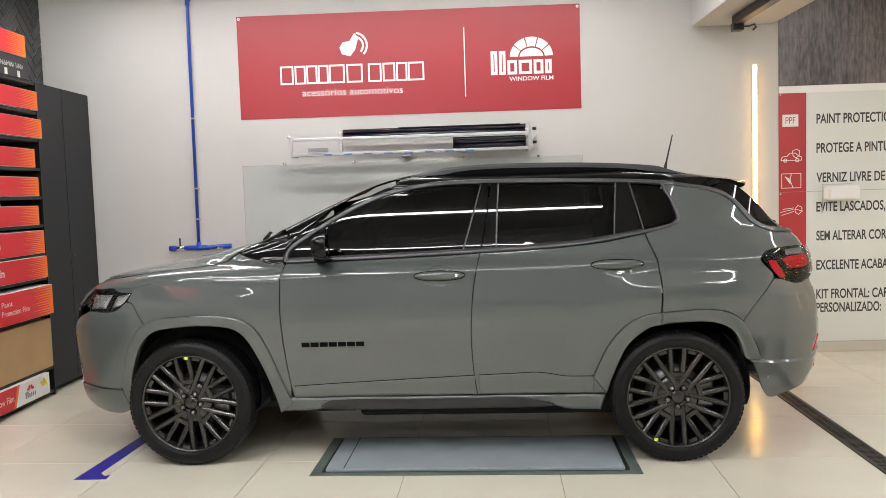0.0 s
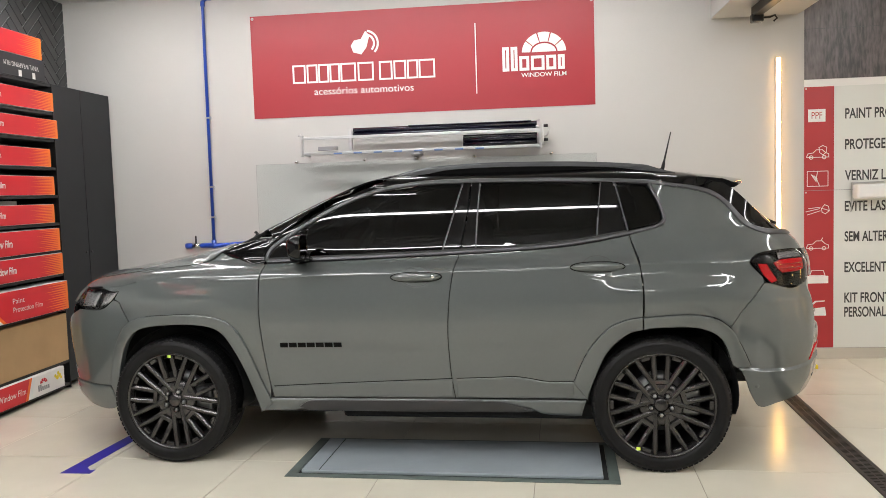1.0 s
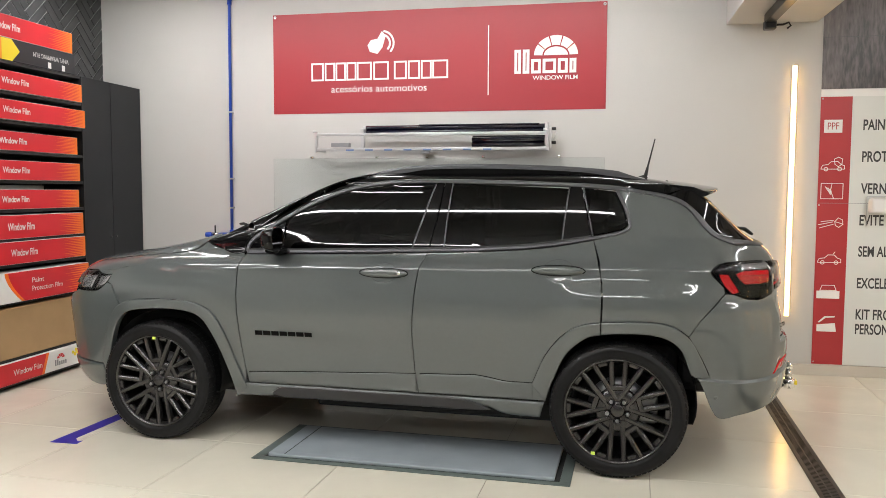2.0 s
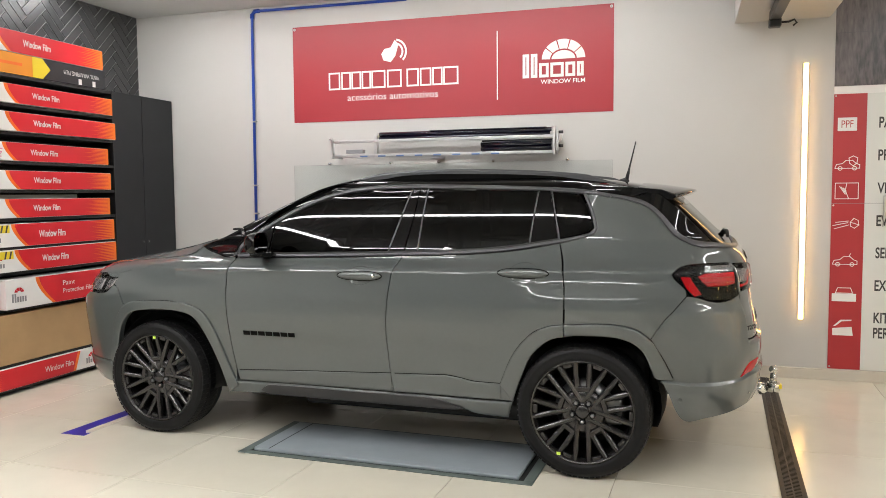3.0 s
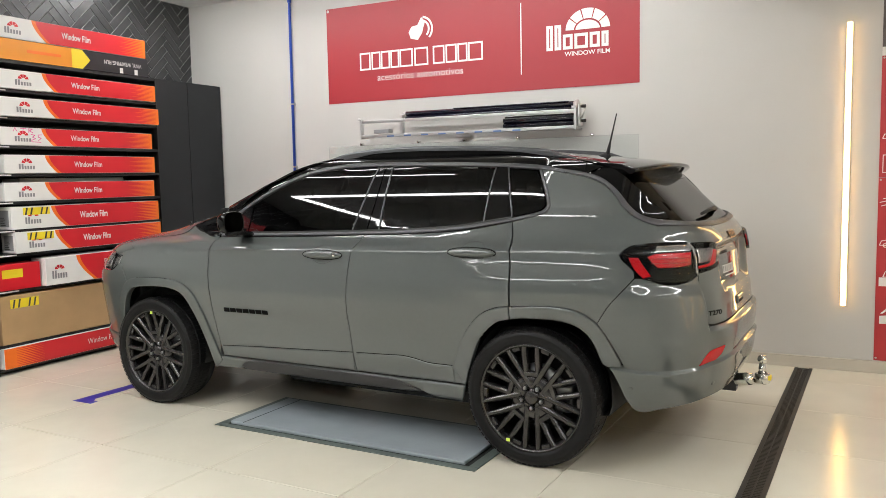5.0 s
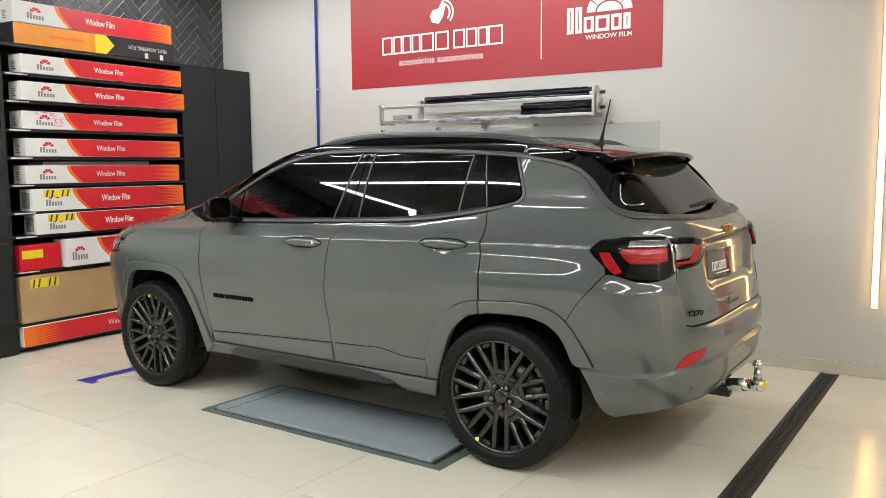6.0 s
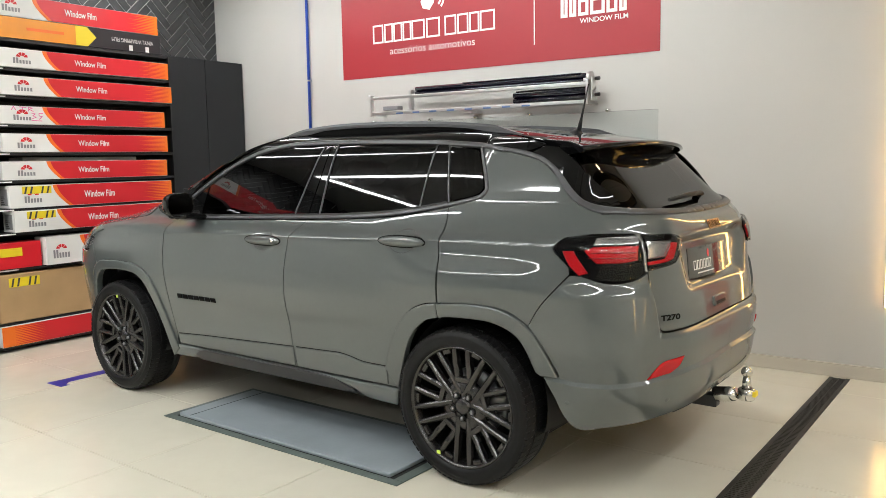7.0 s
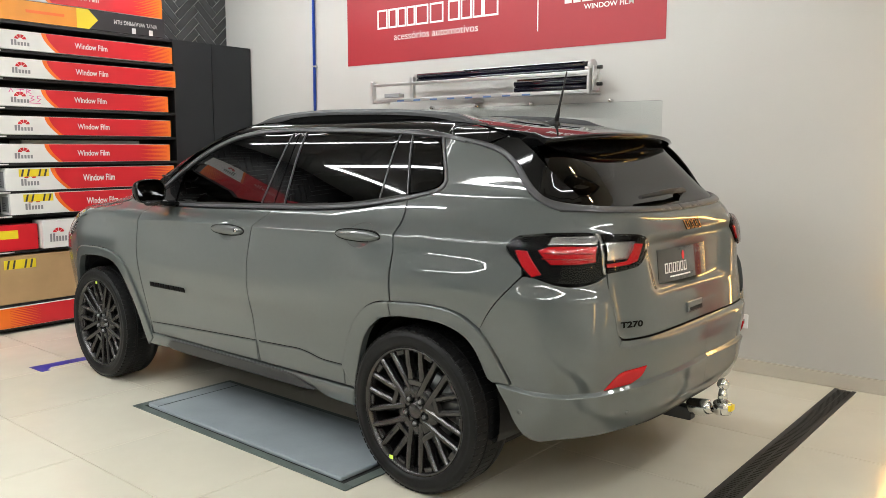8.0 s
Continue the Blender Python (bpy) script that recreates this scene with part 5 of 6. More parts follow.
for z0 in (1.028, 1.047):
    in_lamp("lamp_rib", [(.90, z0), (.70, z0), (.70, z0 - 0.004), (.897, z0 - 0.004)], M["red_dark"], 0.0125)
for cover, h_ in zip(skin("lamp_cover", lamp_pts, wrap, M["clear"], off=0.017, step=0.018, grid=0.025, lip=0.012, label="clear outer lens"), lamp_o):
    cover.visible_shadow = False
    cover.parent = h_
# rear bumper
bump = [(*at_side(1.654, 0.743), 1), at_side(1.706, 0.83), (.966, .958, 1), (.92, .954), (.835, .929), (.763, .926), (.69, .941), (*at_rear(-.644, .962), 1), at_rear(-.635, .856), at_rear(-.626, .762), at_rear(-.60, .723), at_rear(-.522, .718), at_rear(-.233, .720), (0.0, .721, 1),
        (0.0, 0.400, 1), at_rear(-0.45, 0.378), at_rear(-0.70, 0.322), at_side(1.83, 0.306), at_side(1.785, 0.330), at_side(1.752, 0.40), (*at_side(1.70, 0.531), 1), (*at_side(1.766, 0.536), 1), at_side(1.715, 0.645)]
skin("rear_bumper", bump, wrap, M["paint"], grid=0.014, inset=0.001, lines=[(lambda s: np.full(np.shape(s), 0.711), (-0.006, 0.0, 0.006)), (lip_z, (-0.024, -0.0175, -0.010, -0.004, 0.004, 0.010, 0.0175, 0.024))], label="grey rear bumper")
skin("lower_valance", [(0.0, 0.404, 1), (*at_rear(-0.48, 0.380), 1), (*at_rear(-0.44, 0.335), 1), (0.0, 0.335, 1)], wrap, M["under"], off=-0.022, grid=0.04, label="black lower valance")
skin("reflector", [(.713, .540, 1), (.671, .584), (.63, .607), (.534, .617, 1), (.558, .580), (.606, .553, 1)], wrap, M["red_lens"], off=0.006, grid=0.02, step=0.014, round_edge=0.006, inset=0, label="red rear reflector")
# tailgate: painted skin, glass, lamps on it
GATE = [(-.668, 1.190, 1), (-.712, 1.116, 1), (-.648, 1.110, 1), (-.641, .962), (-.632, .856), (-.622, .765), (-.597, .727), (-.52, .722), (-.233, .724)]
tail = skin("tailgate", GATE + [(0.0, .725)] + [(-p[0], *p[1:]) for p in GATE[::-1]] + [(.47, 1.187), (.12, 1.178), (-.12, 1.178), (-.47, 1.187)], rear, M["paint"], mirror=False, grid=0.022, inset=0.0016, label="grey tailgate")[0]
GATE_LAMP = [(*LAMP_JOINT[0], 1), (-.506, 1.102), (-.444, 1.089), (-.430, 1.065), (-.494, .996), (-.554, .982), (*LAMP_JOINT[-1], 1)] + LAMP_JOINT[-2:0:-1]
gate_o = skin("tail_lamp", GATE_LAMP, rear, M["smoke_lens"], off=0.004, step=0.016, grid=0.025, label="smoked tail lamp on the tailgate")
in_lamp("white_segment", [(-.634, 1.080), (-.507, 1.078), (-.520, 1.058), (-.558, 1.021), (-.646, 1.018)], M["silver_lens"], 0.0095, rear, gate_o, "clear reversing lamp segment")
in_lamp("red_segment", [(-.507, 1.071), (-.46, 1.067), (-.505, 1.007), (-.548, .999), (-.645, .993), (-.646, 1.006), (-.558, 1.012)], M["red_lens"], 0.0095, rear, gate_o, "red lamp segment")
for cover, h_ in zip(skin("lamp_cover", GATE_LAMP, rear, M["clear"], off=0.017, step=0.016, grid=0.025, lip=0.012, label="clear outer lens"), gate_o):
    cover.visible_shadow = False
    cover.parent = h_
skin("rear_window", [(-.625, 1.212, 1), (-.35, 1.196), (0.0, 1.190), (.35, 1.196), (.625, 1.212, 1), (.62, 1.26), (.565, 1.40), (.53, 1.465, 1), (0.0, 1.475), (-.53, 1.465, 1), (-.565, 1.40), (-.62, 1.26)], rear, M["glass"], off=-0.004, mirror=False, grid=0.035, label="dark tinted rear window")
skin("window_border", [(-.500, 1.470, 1), (0.0, 1.479), (.500, 1.470, 1), (.522, 1.440), (.46, 1.412), (0.0, 1.404), (-.46, 1.412), (-.522, 1.440)], rear, M["gloss_black"], off=-0.0015, mirror=False, grid=0.03, lip=0.002, label="black upper border of the rear window")

# greenhouse: black pillars, tinted windows, satin trim round them
TOP_LINE = [(-0.775, 1.112), (-0.772, 1.140), (-0.745, 1.182), (-0.675, 1.232), (-0.535, 1.318), (-0.395, 1.392), (-0.255, 1.450), (-0.12, 1.486), (0.0, 1.503), (0.12, 1.512), (0.342, 1.514), (0.75, 1.506), (1.10, 1.493), (1.32, 1.474), (1.43, 1.455)]


def tapered(line, widths):
    """Outline of a band along a line; widths gives (below, above) at each point."""
    L = np.array(line)
    d = np.gradient(L, axis=0)
    d /= np.hypot(d[:, 0], d[:, 1])[:, None]
    n = np.stack([-d[:, 1], d[:, 0]], -1)
    w = np.array(widths)
    a = [tuple(v) for v in L + n * w[:, :1]]
    b = [tuple(v) for v in (L + n * w[:, 1:])[::-1]]
    return [(*a[0], 1)] + a[1:-1] + [(*a[-1], 1), (*b[0], 1)] + b[1:-1] + [(*b[-1], 1)]


skin("window_trim", band(TOP_LINE, -0.009, 0.010), side, M["satin_trim"], off=0.007, inset=0, grid=0.03, step=0.03, round_edge=0.005, label="satin grey window trim")
TAIL_LINE = on_wrap([(1.42, 1.457), (1.522, 1.436), (1.60, 1.406), (1.663, 1.357), (1.729, 1.286), (1.788, 1.238), (1.85, 1.211)]) + [at_rear(-0.636, 1.203), at_rear(-0.518, 1.192), at_rear(-0.209, 1.181), (0.0, 1.179)]
skin("window_trim", tapered(TAIL_LINE, [(-0.010, 0.009), (-0.013, 0.012), (-0.017, 0.016), (-0.021, 0.018), (-0.026, 0.020), (-0.025, 0.020), (-0.020, 0.017), (-0.013, 0.012), (-0.010, 0.010), (-0.008, 0.010), (-0.008, 0.010)]),
     wrap, M["satin_trim"], off=0.009, inset=0, grid=0.02, step=0.02, round_edge=0.007, label="satin grey window trim")
BELT_LINE = [(-0.772, 1.110), (-0.386, 1.118), (-0.05, 1.127), (0.292, 1.138), (0.585, 1.150), (0.887, 1.173), (1.166, 1.2165), (1.27, 1.238), (1.337, 1.257), (1.361, 1.286), (1.337, 1.372), (1.306, 1.440), (1.292, 1.470)]
skin("belt_trim", band(BELT_LINE, -0.008, 0.008), side, M["satin_trim"], off=0.006, inset=0, grid=0.03, step=0.02, round_edge=0.005, label="satin grey belt trim")
skin("window_seal", band([(x, z + 0.0115) for x, z in BELT_LINE[:7]], -0.002, 0.006), glass_side, M["rubber"], off=0.002, inset=0, grid=0.03, step=0.03, label="black window seal")
GL_F = [(-0.565, 1.128, 1), (-0.36, 1.135), (-0.05, 1.145), (0.200, 1.154, 1), (0.250, 1.32), (0.302, 1.498, 1), (0.12, 1.500), (0.0, 1.490), (-0.12, 1.473), (-0.255, 1.437), (-0.395, 1.379), (-0.548, 1.296, 1)]
GL_R = [(0.385, 1.160, 1), (0.585, 1.168), (0.887, 1.191), (1.012, 1.210, 1), (1.024, 1.35), (1.038, 1.478, 1), (0.75, 1.492), (0.406, 1.500, 1), (0.394, 1.34)]
GL_Q = [(1.178, 1.235, 1), (1.27, 1.253), (1.325, 1.269), (1.343, 1.298), (1.320, 1.372), (1.288, 1.438), (1.270, 1.462, 1), (1.120, 1.480, 1), (1.145, 1.37)]
skin("front_window", GL_F, glass_side, M["glass"], off=-0.003, grid=0.03, label="dark tinted front door window")
skin("rear_window", GL_R, glass_side, M["glass"], off=-0.003, grid=0.03, label="dark tinted rear door window")
skin("quarter_window", GL_Q, glass_side, M["glass"], off=-0.003, grid=0.03, label="dark tinted quarter window")
skin("pillar", [(0.209, 1.154, 1), (0.299, 1.157, 1), (0.335, 1.35), (0.352, 1.506, 1), (0.311, 1.506, 1), (0.260, 1.32)], glass_side, M["gloss_black"], off=-0.001, inset=0.0005, grid=0.03, label="gloss black door pillar")
skin("pillar", [(0.305, 1.157, 1), (0.378, 1.160, 1), (0.387, 1.34), (0.398, 1.505, 1), (0.358, 1.506, 1), (0.341, 1.35)], glass_side, M["gloss_black"], off=-0.001, inset=0.0005, grid=0.03, label="gloss black door pillar")
skin("pillar", [(1.020, 1.211, 1), (1.163, 1.233, 1), (1.132, 1.37), (1.104, 1.488, 1), (1.046, 1.490, 1), (1.032, 1.35)], glass_side, M["gloss_black"], off=-0.001, inset=0.0005, grid=0.03, label="gloss black rear pillar")
for line_ in ([(0.2045, 1.153), (0.255, 1.32), (0.3065, 1.500)], [(0.3815, 1.159), (0.3905, 1.34), (0.402, 1.503)], [(1.016, 1.209), (1.028, 1.35), (1.042, 1.484)], [(1.173, 1.232), (1.141, 1.37), (1.113, 1.486)]):
    skin("window_channel", band(line_, -0.003, 0.003), glass_side, M["satin_trim"], off=0.003, inset=0, grid=0.03, step=0.03, lip=0.008, label="thin grey window channel")
skin("front_pillar", [(-0.764, 1.126, 1), (-0.572, 1.128, 1), (-0.557, 1.286, 1), (-0.665, 1.222), (-0.738, 1.168), (-0.758, 1.140)], glass_side, M["gloss_black"], off=-0.001, inset=0.0005, grid=0.03, label="black mirror corner")

# upper body: gloss black roof, A-posts, D-posts
skin("roof_side", [(-0.79, 1.150, 1)] + [(x - 0.006, z + 0.010) for x, z in TOP_LINE[2:7]] + [(x, z + 0.011) for x, z in TOP_LINE[7:]] + gh([(1.50, 1.442, 1), (1.60, 1.475, 1), (1.45, 1.513), (1.24, 1.537), (0.80, 1.560), (0.30, 1.566), (0.0, 1.550), (-0.16, 1.515), (-0.36, 1.432), (-0.56, 1.325), (-0.86, 1.15, 1)]),
     side, M["gloss_black"], off=0.0, inset=0, grid=0.012, lip=0.01, label="gloss black roof side")
skin("rear_pillar", [(1.54, 1.436, 1), (1.61, 1.410), (1.672, 1.360), (1.738, 1.288), (1.797, 1.241), (1.88, 1.214, 1), (1.925, 1.226, 1), (1.82, 1.33), (1.74, 1.41), (1.67, 1.463, 1), (1.615, 1.470, 1)], side, M["gloss_black"], off=0.0, inset=0, grid=0.025, step=0.018, lip=0.01, label="gloss black rear pillar")
skin("roof_seam", [(1.529, 1.462, 1), (1.534, 1.462, 1), (1.536, 1.495, 1), (1.531, 1.495, 1)], side, M["dull_black"], off=0.0012, inset=0, grid=0.03, step=0.02, lip=0.004, label="dark seam at the roof's end")
roof = skin("roof", [(-0.15, -0.46, 1), (0.0, -0.495), (0.30, -0.52), (0.80, -0.535), (1.24, -0.56), (1.60, -0.56, 1), (1.62, -0.30), (1.63, 0.0), (1.62, 0.30), (1.60, 0.56, 1), (1.24, 0.56), (0.80, 0.535), (0.30, 0.52), (0.0, 0.495), (-0.15, 0.46, 1), (-0.22, 0.25), (-0.24, 0.0), (-0.22, -0.25)],
            top, M["gloss_black"], mirror=False, inset=0, grid=0.05, step=0.04, lip=0.01, label="gloss black roof")[0]
skin("windscreen", [(-0.24, 0.0), (-0.22, 0.25), (-0.17, 0.46, 1), (-0.45, 0.56), (-0.80, 0.66, 1), (-0.93, 0.45), (-0.98, 0.0), (-0.93, -0.45), (-0.80, -0.66, 1), (-0.45, -0.56), (-0.17, -0.46, 1), (-0.22, -0.25)], top, M["glass"], mirror=False, inset=0.001, grid=0.06, step=0.04, lip=0.006, label="dark windscreen")
skin("windscreen_post", [(-0.81, -0.668, 1), (-0.46, -0.565), (-0.175, -0.465, 1), (-0.12, -0.49, 1), (-0.38, -0.62), (-0.74, -0.745, 1)], top, M["gloss_black"], inset=0, grid=0.03, step=0.03, lip=0.01, label="gloss black windscreen post")
skin("post_base", [(-0.781, 1.101, 1), (-0.84, 1.096), (-0.90, 1.106), (-0.98, 1.128), (-1.06, 1.160, 1), (-0.97, 1.190), (-0.86, 1.222, 1), (-0.70, 1.236, 1), (-0.758, 1.186), (-0.784, 1.140)], side, M["gloss_black"], off=0.008, inset=0.001, grid=0.016, step=0.012, round_edge=0.008, label="gloss black foot of the windscreen post")
skin("cowl", [(-0.82, -0.68, 1), (-0.95, -0.45), (-1.00, 0.0), (-0.95, 0.45), (-0.82, 0.68, 1), (-0.965, 0.700, 1), (-1.10, 0.45), (-1.155, 0.0), (-1.10, -0.45), (-0.965, -0.700, 1)], top, M["under"], mirror=False, off=-0.006, inset=0, grid=0.04, label="black cowl grille")
skin("bonnet", [(-0.97, -0.705, 1), (-1.105, -0.45), (-1.16, 0.0), (-1.105, 0.45), (-0.97, 0.705, 1), (-1.20, 0.755), (-1.50, 0.755), (-1.75, 0.715), (-1.86, 0.62), (-1.95, 0.35), (-1.97, 0.0), (-1.95, -0.35), (-1.86, -0.62), (-1.75, -0.715), (-1.50, -0.755), (-1.20, -0.755)],
     top, M["paint"], mirror=False, off=0.002, grid=0.05, step=0.03, label="grey bonnet")
skin("fender_top", [(-0.80, -0.735, 1), (-0.965, -0.709, 1), (-1.20, -0.759), (-1.50, -0.759), (-1.75, -0.719), (-1.865, -0.62, 1), (-1.88, -0.66, 1), (-1.72, -0.80), (-1.45, -0.845), (-1.20, -0.855), (-0.95, -0.845), (-0.775, -0.835, 1)], top, M["paint"], inset=0.0005, grid=0.03, step=0.025, lip=0.004, label="grey fender top")

# nose: plain grille panel and lower parts
nose = bmesh.new()
box_bm(-2.02, -1.70, -0.62, 0.62, 0.30, 0.93, bevel=0.08, segs=4, bm=nose)
part("radiator", nose, M["under"], car, "black radiator panel")


def front(p, q):
    """p: y, q: z, on the nose."""
    s = np.clip(np.abs(p) / half_w(q), 0, 0.9995)
    return np.stack([X0 + (front_x(q) - X0) * (1 - s ** nf(q)) ** (1 / nf(q)), p, q], -1)


skin("bumper_centre", [(-0.645, 0.43, 1), (0.645, 0.43, 1), (0.625, 0.705, 1), (-0.625, 0.705, 1)], front, M["paint"], mirror=False, grid=0.05, step=0.04, label="grey bumper centre")
skin("lower_intake", [(-0.60, 0.30, 1), (0.60, 0.30, 1), (0.62, 0.425, 1), (-0.62, 0.425, 1)], front, M["under"], mirror=False, off=-0.012, grid=0.06, step=0.05, label="black lower intake")
grille = skin("grille", [(-0.60, 0.712, 1), (0.60, 0.712, 1), (0.585, 0.868, 1), (-0.585, 0.868, 1)], front, M["dull_black"], mirror=False, off=-0.014, grid=0.06, step=0.05, label="black grille with seven slots")[0]
for k in range(7):
    gy = -0.48 + 0.16 * k
    ring = [(gy + 0.066 * np.sign(math.cos(a)) * abs(math.cos(a)) ** 0.45, 0.790 + 0.066 * np.sign(math.sin(a)) * abs(math.sin(a)) ** 0.45) for a in np.linspace(0, 2 * math.pi, 25)[:-1]]
    skin("grille_slot", [(float(u), float(v)) for u, v in ring], front, M["gloss_black"], parent=grille, mirror=False, off=0.002, inset=0, grid=0.03, step=0.02, round_edge=0.012, label="gloss black slot surround")
skin("nose_panel", [(-0.585, 0.874, 1), (0.585, 0.874, 1), (0.60, 0.93), (0.585, 0.985, 1), (-0.585, 0.985, 1), (-0.60, 0.93)], front, M["paint"], mirror=False, grid=0.05, step=0.04, label="grey nose panel")

# inner shell and underside
shell = bmesh.new()
box_bm(-1.72, 1.62, -0.62, 0.62, 0.24, 0.66, bevel=0.05, bm=shell)
box_bm(-0.76, 0.90, -0.79, 0.79, 0.27, 1.02, bevel=0.06, bm=shell)
box_bm(1.63, 2.00, -0.62, 0.62, 0.40, 1.05, bevel=0.06, bm=shell)
box_bm(-1.72, -0.76, -0.66, 0.66, 0.5, 0.98, bevel=0.06, bm=shell)
# pans hung low to block light and darken the floor under the car
box_bm(-0.42, 1.60, -0.62, 0.62, 0.195, 0.30, bevel=0.02, bm=shell)
box_bm(-0.78, -0.42, -0.70, 0.70, 0.245, 0.30, bevel=0.02, bm=shell)
part("floor_pan", shell, M["under"], car, "black underbody with pans hung low to darken the floor")
cabin = bmesh.new()
box_bm(-0.70, 1.70, -0.74, 0.74, 0.98, 1.05, bevel=0.02, bm=cabin)
part("dashboard", box_bm(-0.85, -0.42, -0.66, 0.66, 1.0, 1.14, bevel=0.05), M["inside"], car, "black dashboard")
part("cabin_floor", cabin, M["inside"], car)


def seat(x, y):
    s = bmesh.new()
    box_bm(x - 0.06, x + 0.08, y - 0.24, y + 0.24, 0.95, 1.28, bevel=0.05, segs=3, bm=s)
    box_bm(x + 0.02, x + 0.11, y - 0.13, y + 0.13, 1.29, 1.42, bevel=0.04, segs=3, bm=s)
    part("seat", s, M["inside"], car, "dark seat back")


for sx, sy in ((0.28, -0.36), (0.28, 0.36), (1.12, -0.38), (1.12, 0.38)):
    seat(sx, sy)
part("steering_wheel", tube_bm([(-0.36 + 0.09 * math.sin(a), -0.36 + 0.18 * math.cos(a), 1.10 + 0.16 * math.sin(a)) for a in np.linspace(0, 2 * math.pi, 25)[:-1]], 0.016, 8, closed=True), M["inside"], car, "black steering wheel")
part("headliner", box_bm(-0.05, 1.5, -0.5, 0.5, 1.50, 1.52, bevel=0.005), M["inside"], car)

# wheel wells
for wx in (FRONT_X, REAR_X):
    for sg in (-1, 1):
        b = bmesh.new()
        prof = [(0.372, -0.80), (0.380, -0.60), (0.380, -0.50), (0.0, -0.50)]
        lathe_bm([(r, h * -sg) for r, h in prof], 40, "y", b)
        for v in list(b.verts):
            if v.co.z < -0.10:
                v.co.z = -0.10
        part("wheel_liner", b, M["under"], car, m=pose(wx + (0.01 if wx < 0 else 0.02), 0, 0.385))


def wheel(x, sg, spin):
    """A wheel whose outer face looks along -y before it is turned to its side."""
    w = new("wheel")
    w.parent = car
    w.matrix_basis = pose(x, 0.770 * sg, WHEEL_R, 0, 0, 180 if sg > 0 else 0) @ pose(0, 0, 0, 0, spin, 0)
    tagged(w, "graphite multi-spoke alloy wheel with low-profile tyre")
    R = WHEEL_R
    t = bmesh.new()
    prof = [(0.268, 0.105), (0.272, 0.115), (0.300, 0.122), (0.330, 0.112), (0.342, 0.098), (R, 0.080)]
    for gy in (0.052, 0.0, -0.052):
        prof += [(R, gy + 0.008), (R - 0.006, gy + 0.006), (R - 0.006, gy - 0.006), (R, gy - 0.008)]
    prof += [(R, -0.080), (0.342, -0.098), (0.338, -0.1035), (0.330, -0.112), (0.318, -0.1185), (0.312, -0.1195), (0.310, -0.1185), (0.300, -0.121), (0.285, -0.120), (0.277, -0.1175), (0.272, -0.112), (0.268, -0.105)]
    lathe_bm(prof, 96, "y", t)
    bmesh.ops.recalc_face_normals(t, faces=t.faces)
    tyre = part("tyre", t, M["tyre"], w, "black low-profile tyre")
    # shoulder sipes
    s = bmesh.new()
    for k in range(72):
        a = 2 * math.pi * k / 72
        m = Matrix.Rotation(a, 4, "Y")
        c = box_bm(-0.0118, 0.0118, -0.109, -0.058, R - 0.020, R + 0.0035, bevel=0.0014, segs=1)
        for v in c.verts:
            if v.co.y < -0.09:
                v.co.z -= 0.009
                v.co.x += 0.004
        add_bm(s, c, m)
        c = box_bm(-0.0132, 0.0132, -0.045, 0.045, R - 0.006, R + 0.0010)
        add_bm(s, c, m @ Matrix.Rotation(0.02, 4, "Y"))
    tagged(part("tread", s, M["tyre"], tyre, "tread blocks"), kind="stuff")
    b = bmesh.new()
    lathe_bm([(0.270, -0.106), (0.2705, -0.1125), (0.264, -0.1135), (0.258, -0.104), (0.251, -0.085), (0.240, -0.03), (0.238, 0.05), (0.255, 0.10), (0.268, 0.105)], 96, "y", b)
    rim = part("rim", b, M["rim"], w, "graphite alloy rim")
    part("barrel", lathe_bm([(0.2435, -0.075), (0.236, -0.03), (0.232, 0.05), (0.20, 0.095)], 64, "y"), M["rim_dark"], rim)
    # ten pairs of spokes
    for k in range(10):
        main = k % 2 == 0
        a = radians(270 + 36 * k)
        m = Matrix.Rotation(-a, 4, "Y")
        r0, r1 = (0.050, 0.257) if main else (0.118, 0.257)
        gap0, gap1 = (0.0265, 0.0355) if main else (0.031, 0.0355)
        sp = bmesh.new()
        for e in (-1, 1):
            # cross sections along the bar: (radius, offset, half width, depth of crest, depth of back)
            rows = []
            for r, f in ((r0, 0.0), (r0 + 0.05, 0.25), ((r0 + r1) / 2, 0.6), (r1 - 0.02, 0.9), (r1, 1.0)):
                c = e * (gap0 + (gap1 - gap0) * f)
                hw = 0.0138 - 0.0024 * f
                crest = -0.088 - 0.016 * f
                rows.append([sp.verts.new((r, y_, z_)) for y_, z_ in ((crest + 0.030, c - hw * 1.25), (crest + 0.006, c - hw), (crest, c - hw * 0.45), (crest, c + hw * 0.45), (crest + 0.006, c + hw), (crest + 0.030, c + hw * 1.25))])
            for A, B in zip(rows, rows[1:]):
                for q in range(6):
                    sp.faces.new((A[q], A[(q + 1) % 6], B[(q + 1) % 6], B[q]))
            sp.faces.new(rows[0])
            sp.faces.new(rows[-1][::-1])
        if not main:
            add_bm(sp, box_bm(r0 - 0.012, r0 + 0.012, -0.090, -0.058, -gap0 - 0.010, gap0 + 0.010, bevel=0.004, segs=2))
        # pad on the rim between this pair and the next
        half = Matrix.Rotation(radians(18), 4, "Y")
        add_bm(sp, box_bm(0.236, 0.262, -0.096, -0.070, -0.024, 0.024, bevel=0.006, segs=2), half)
        bmesh.ops.recalc_face_normals(sp, faces=sp.faces)
        bmesh.ops.rotate(sp, verts=sp.verts, cent=(0, 0, 0), matrix=Matrix.Rotation(0, 3, "Y"))
        part("spoke", sp, M["rim"], rim, m=m)
    hb = bmesh.new()
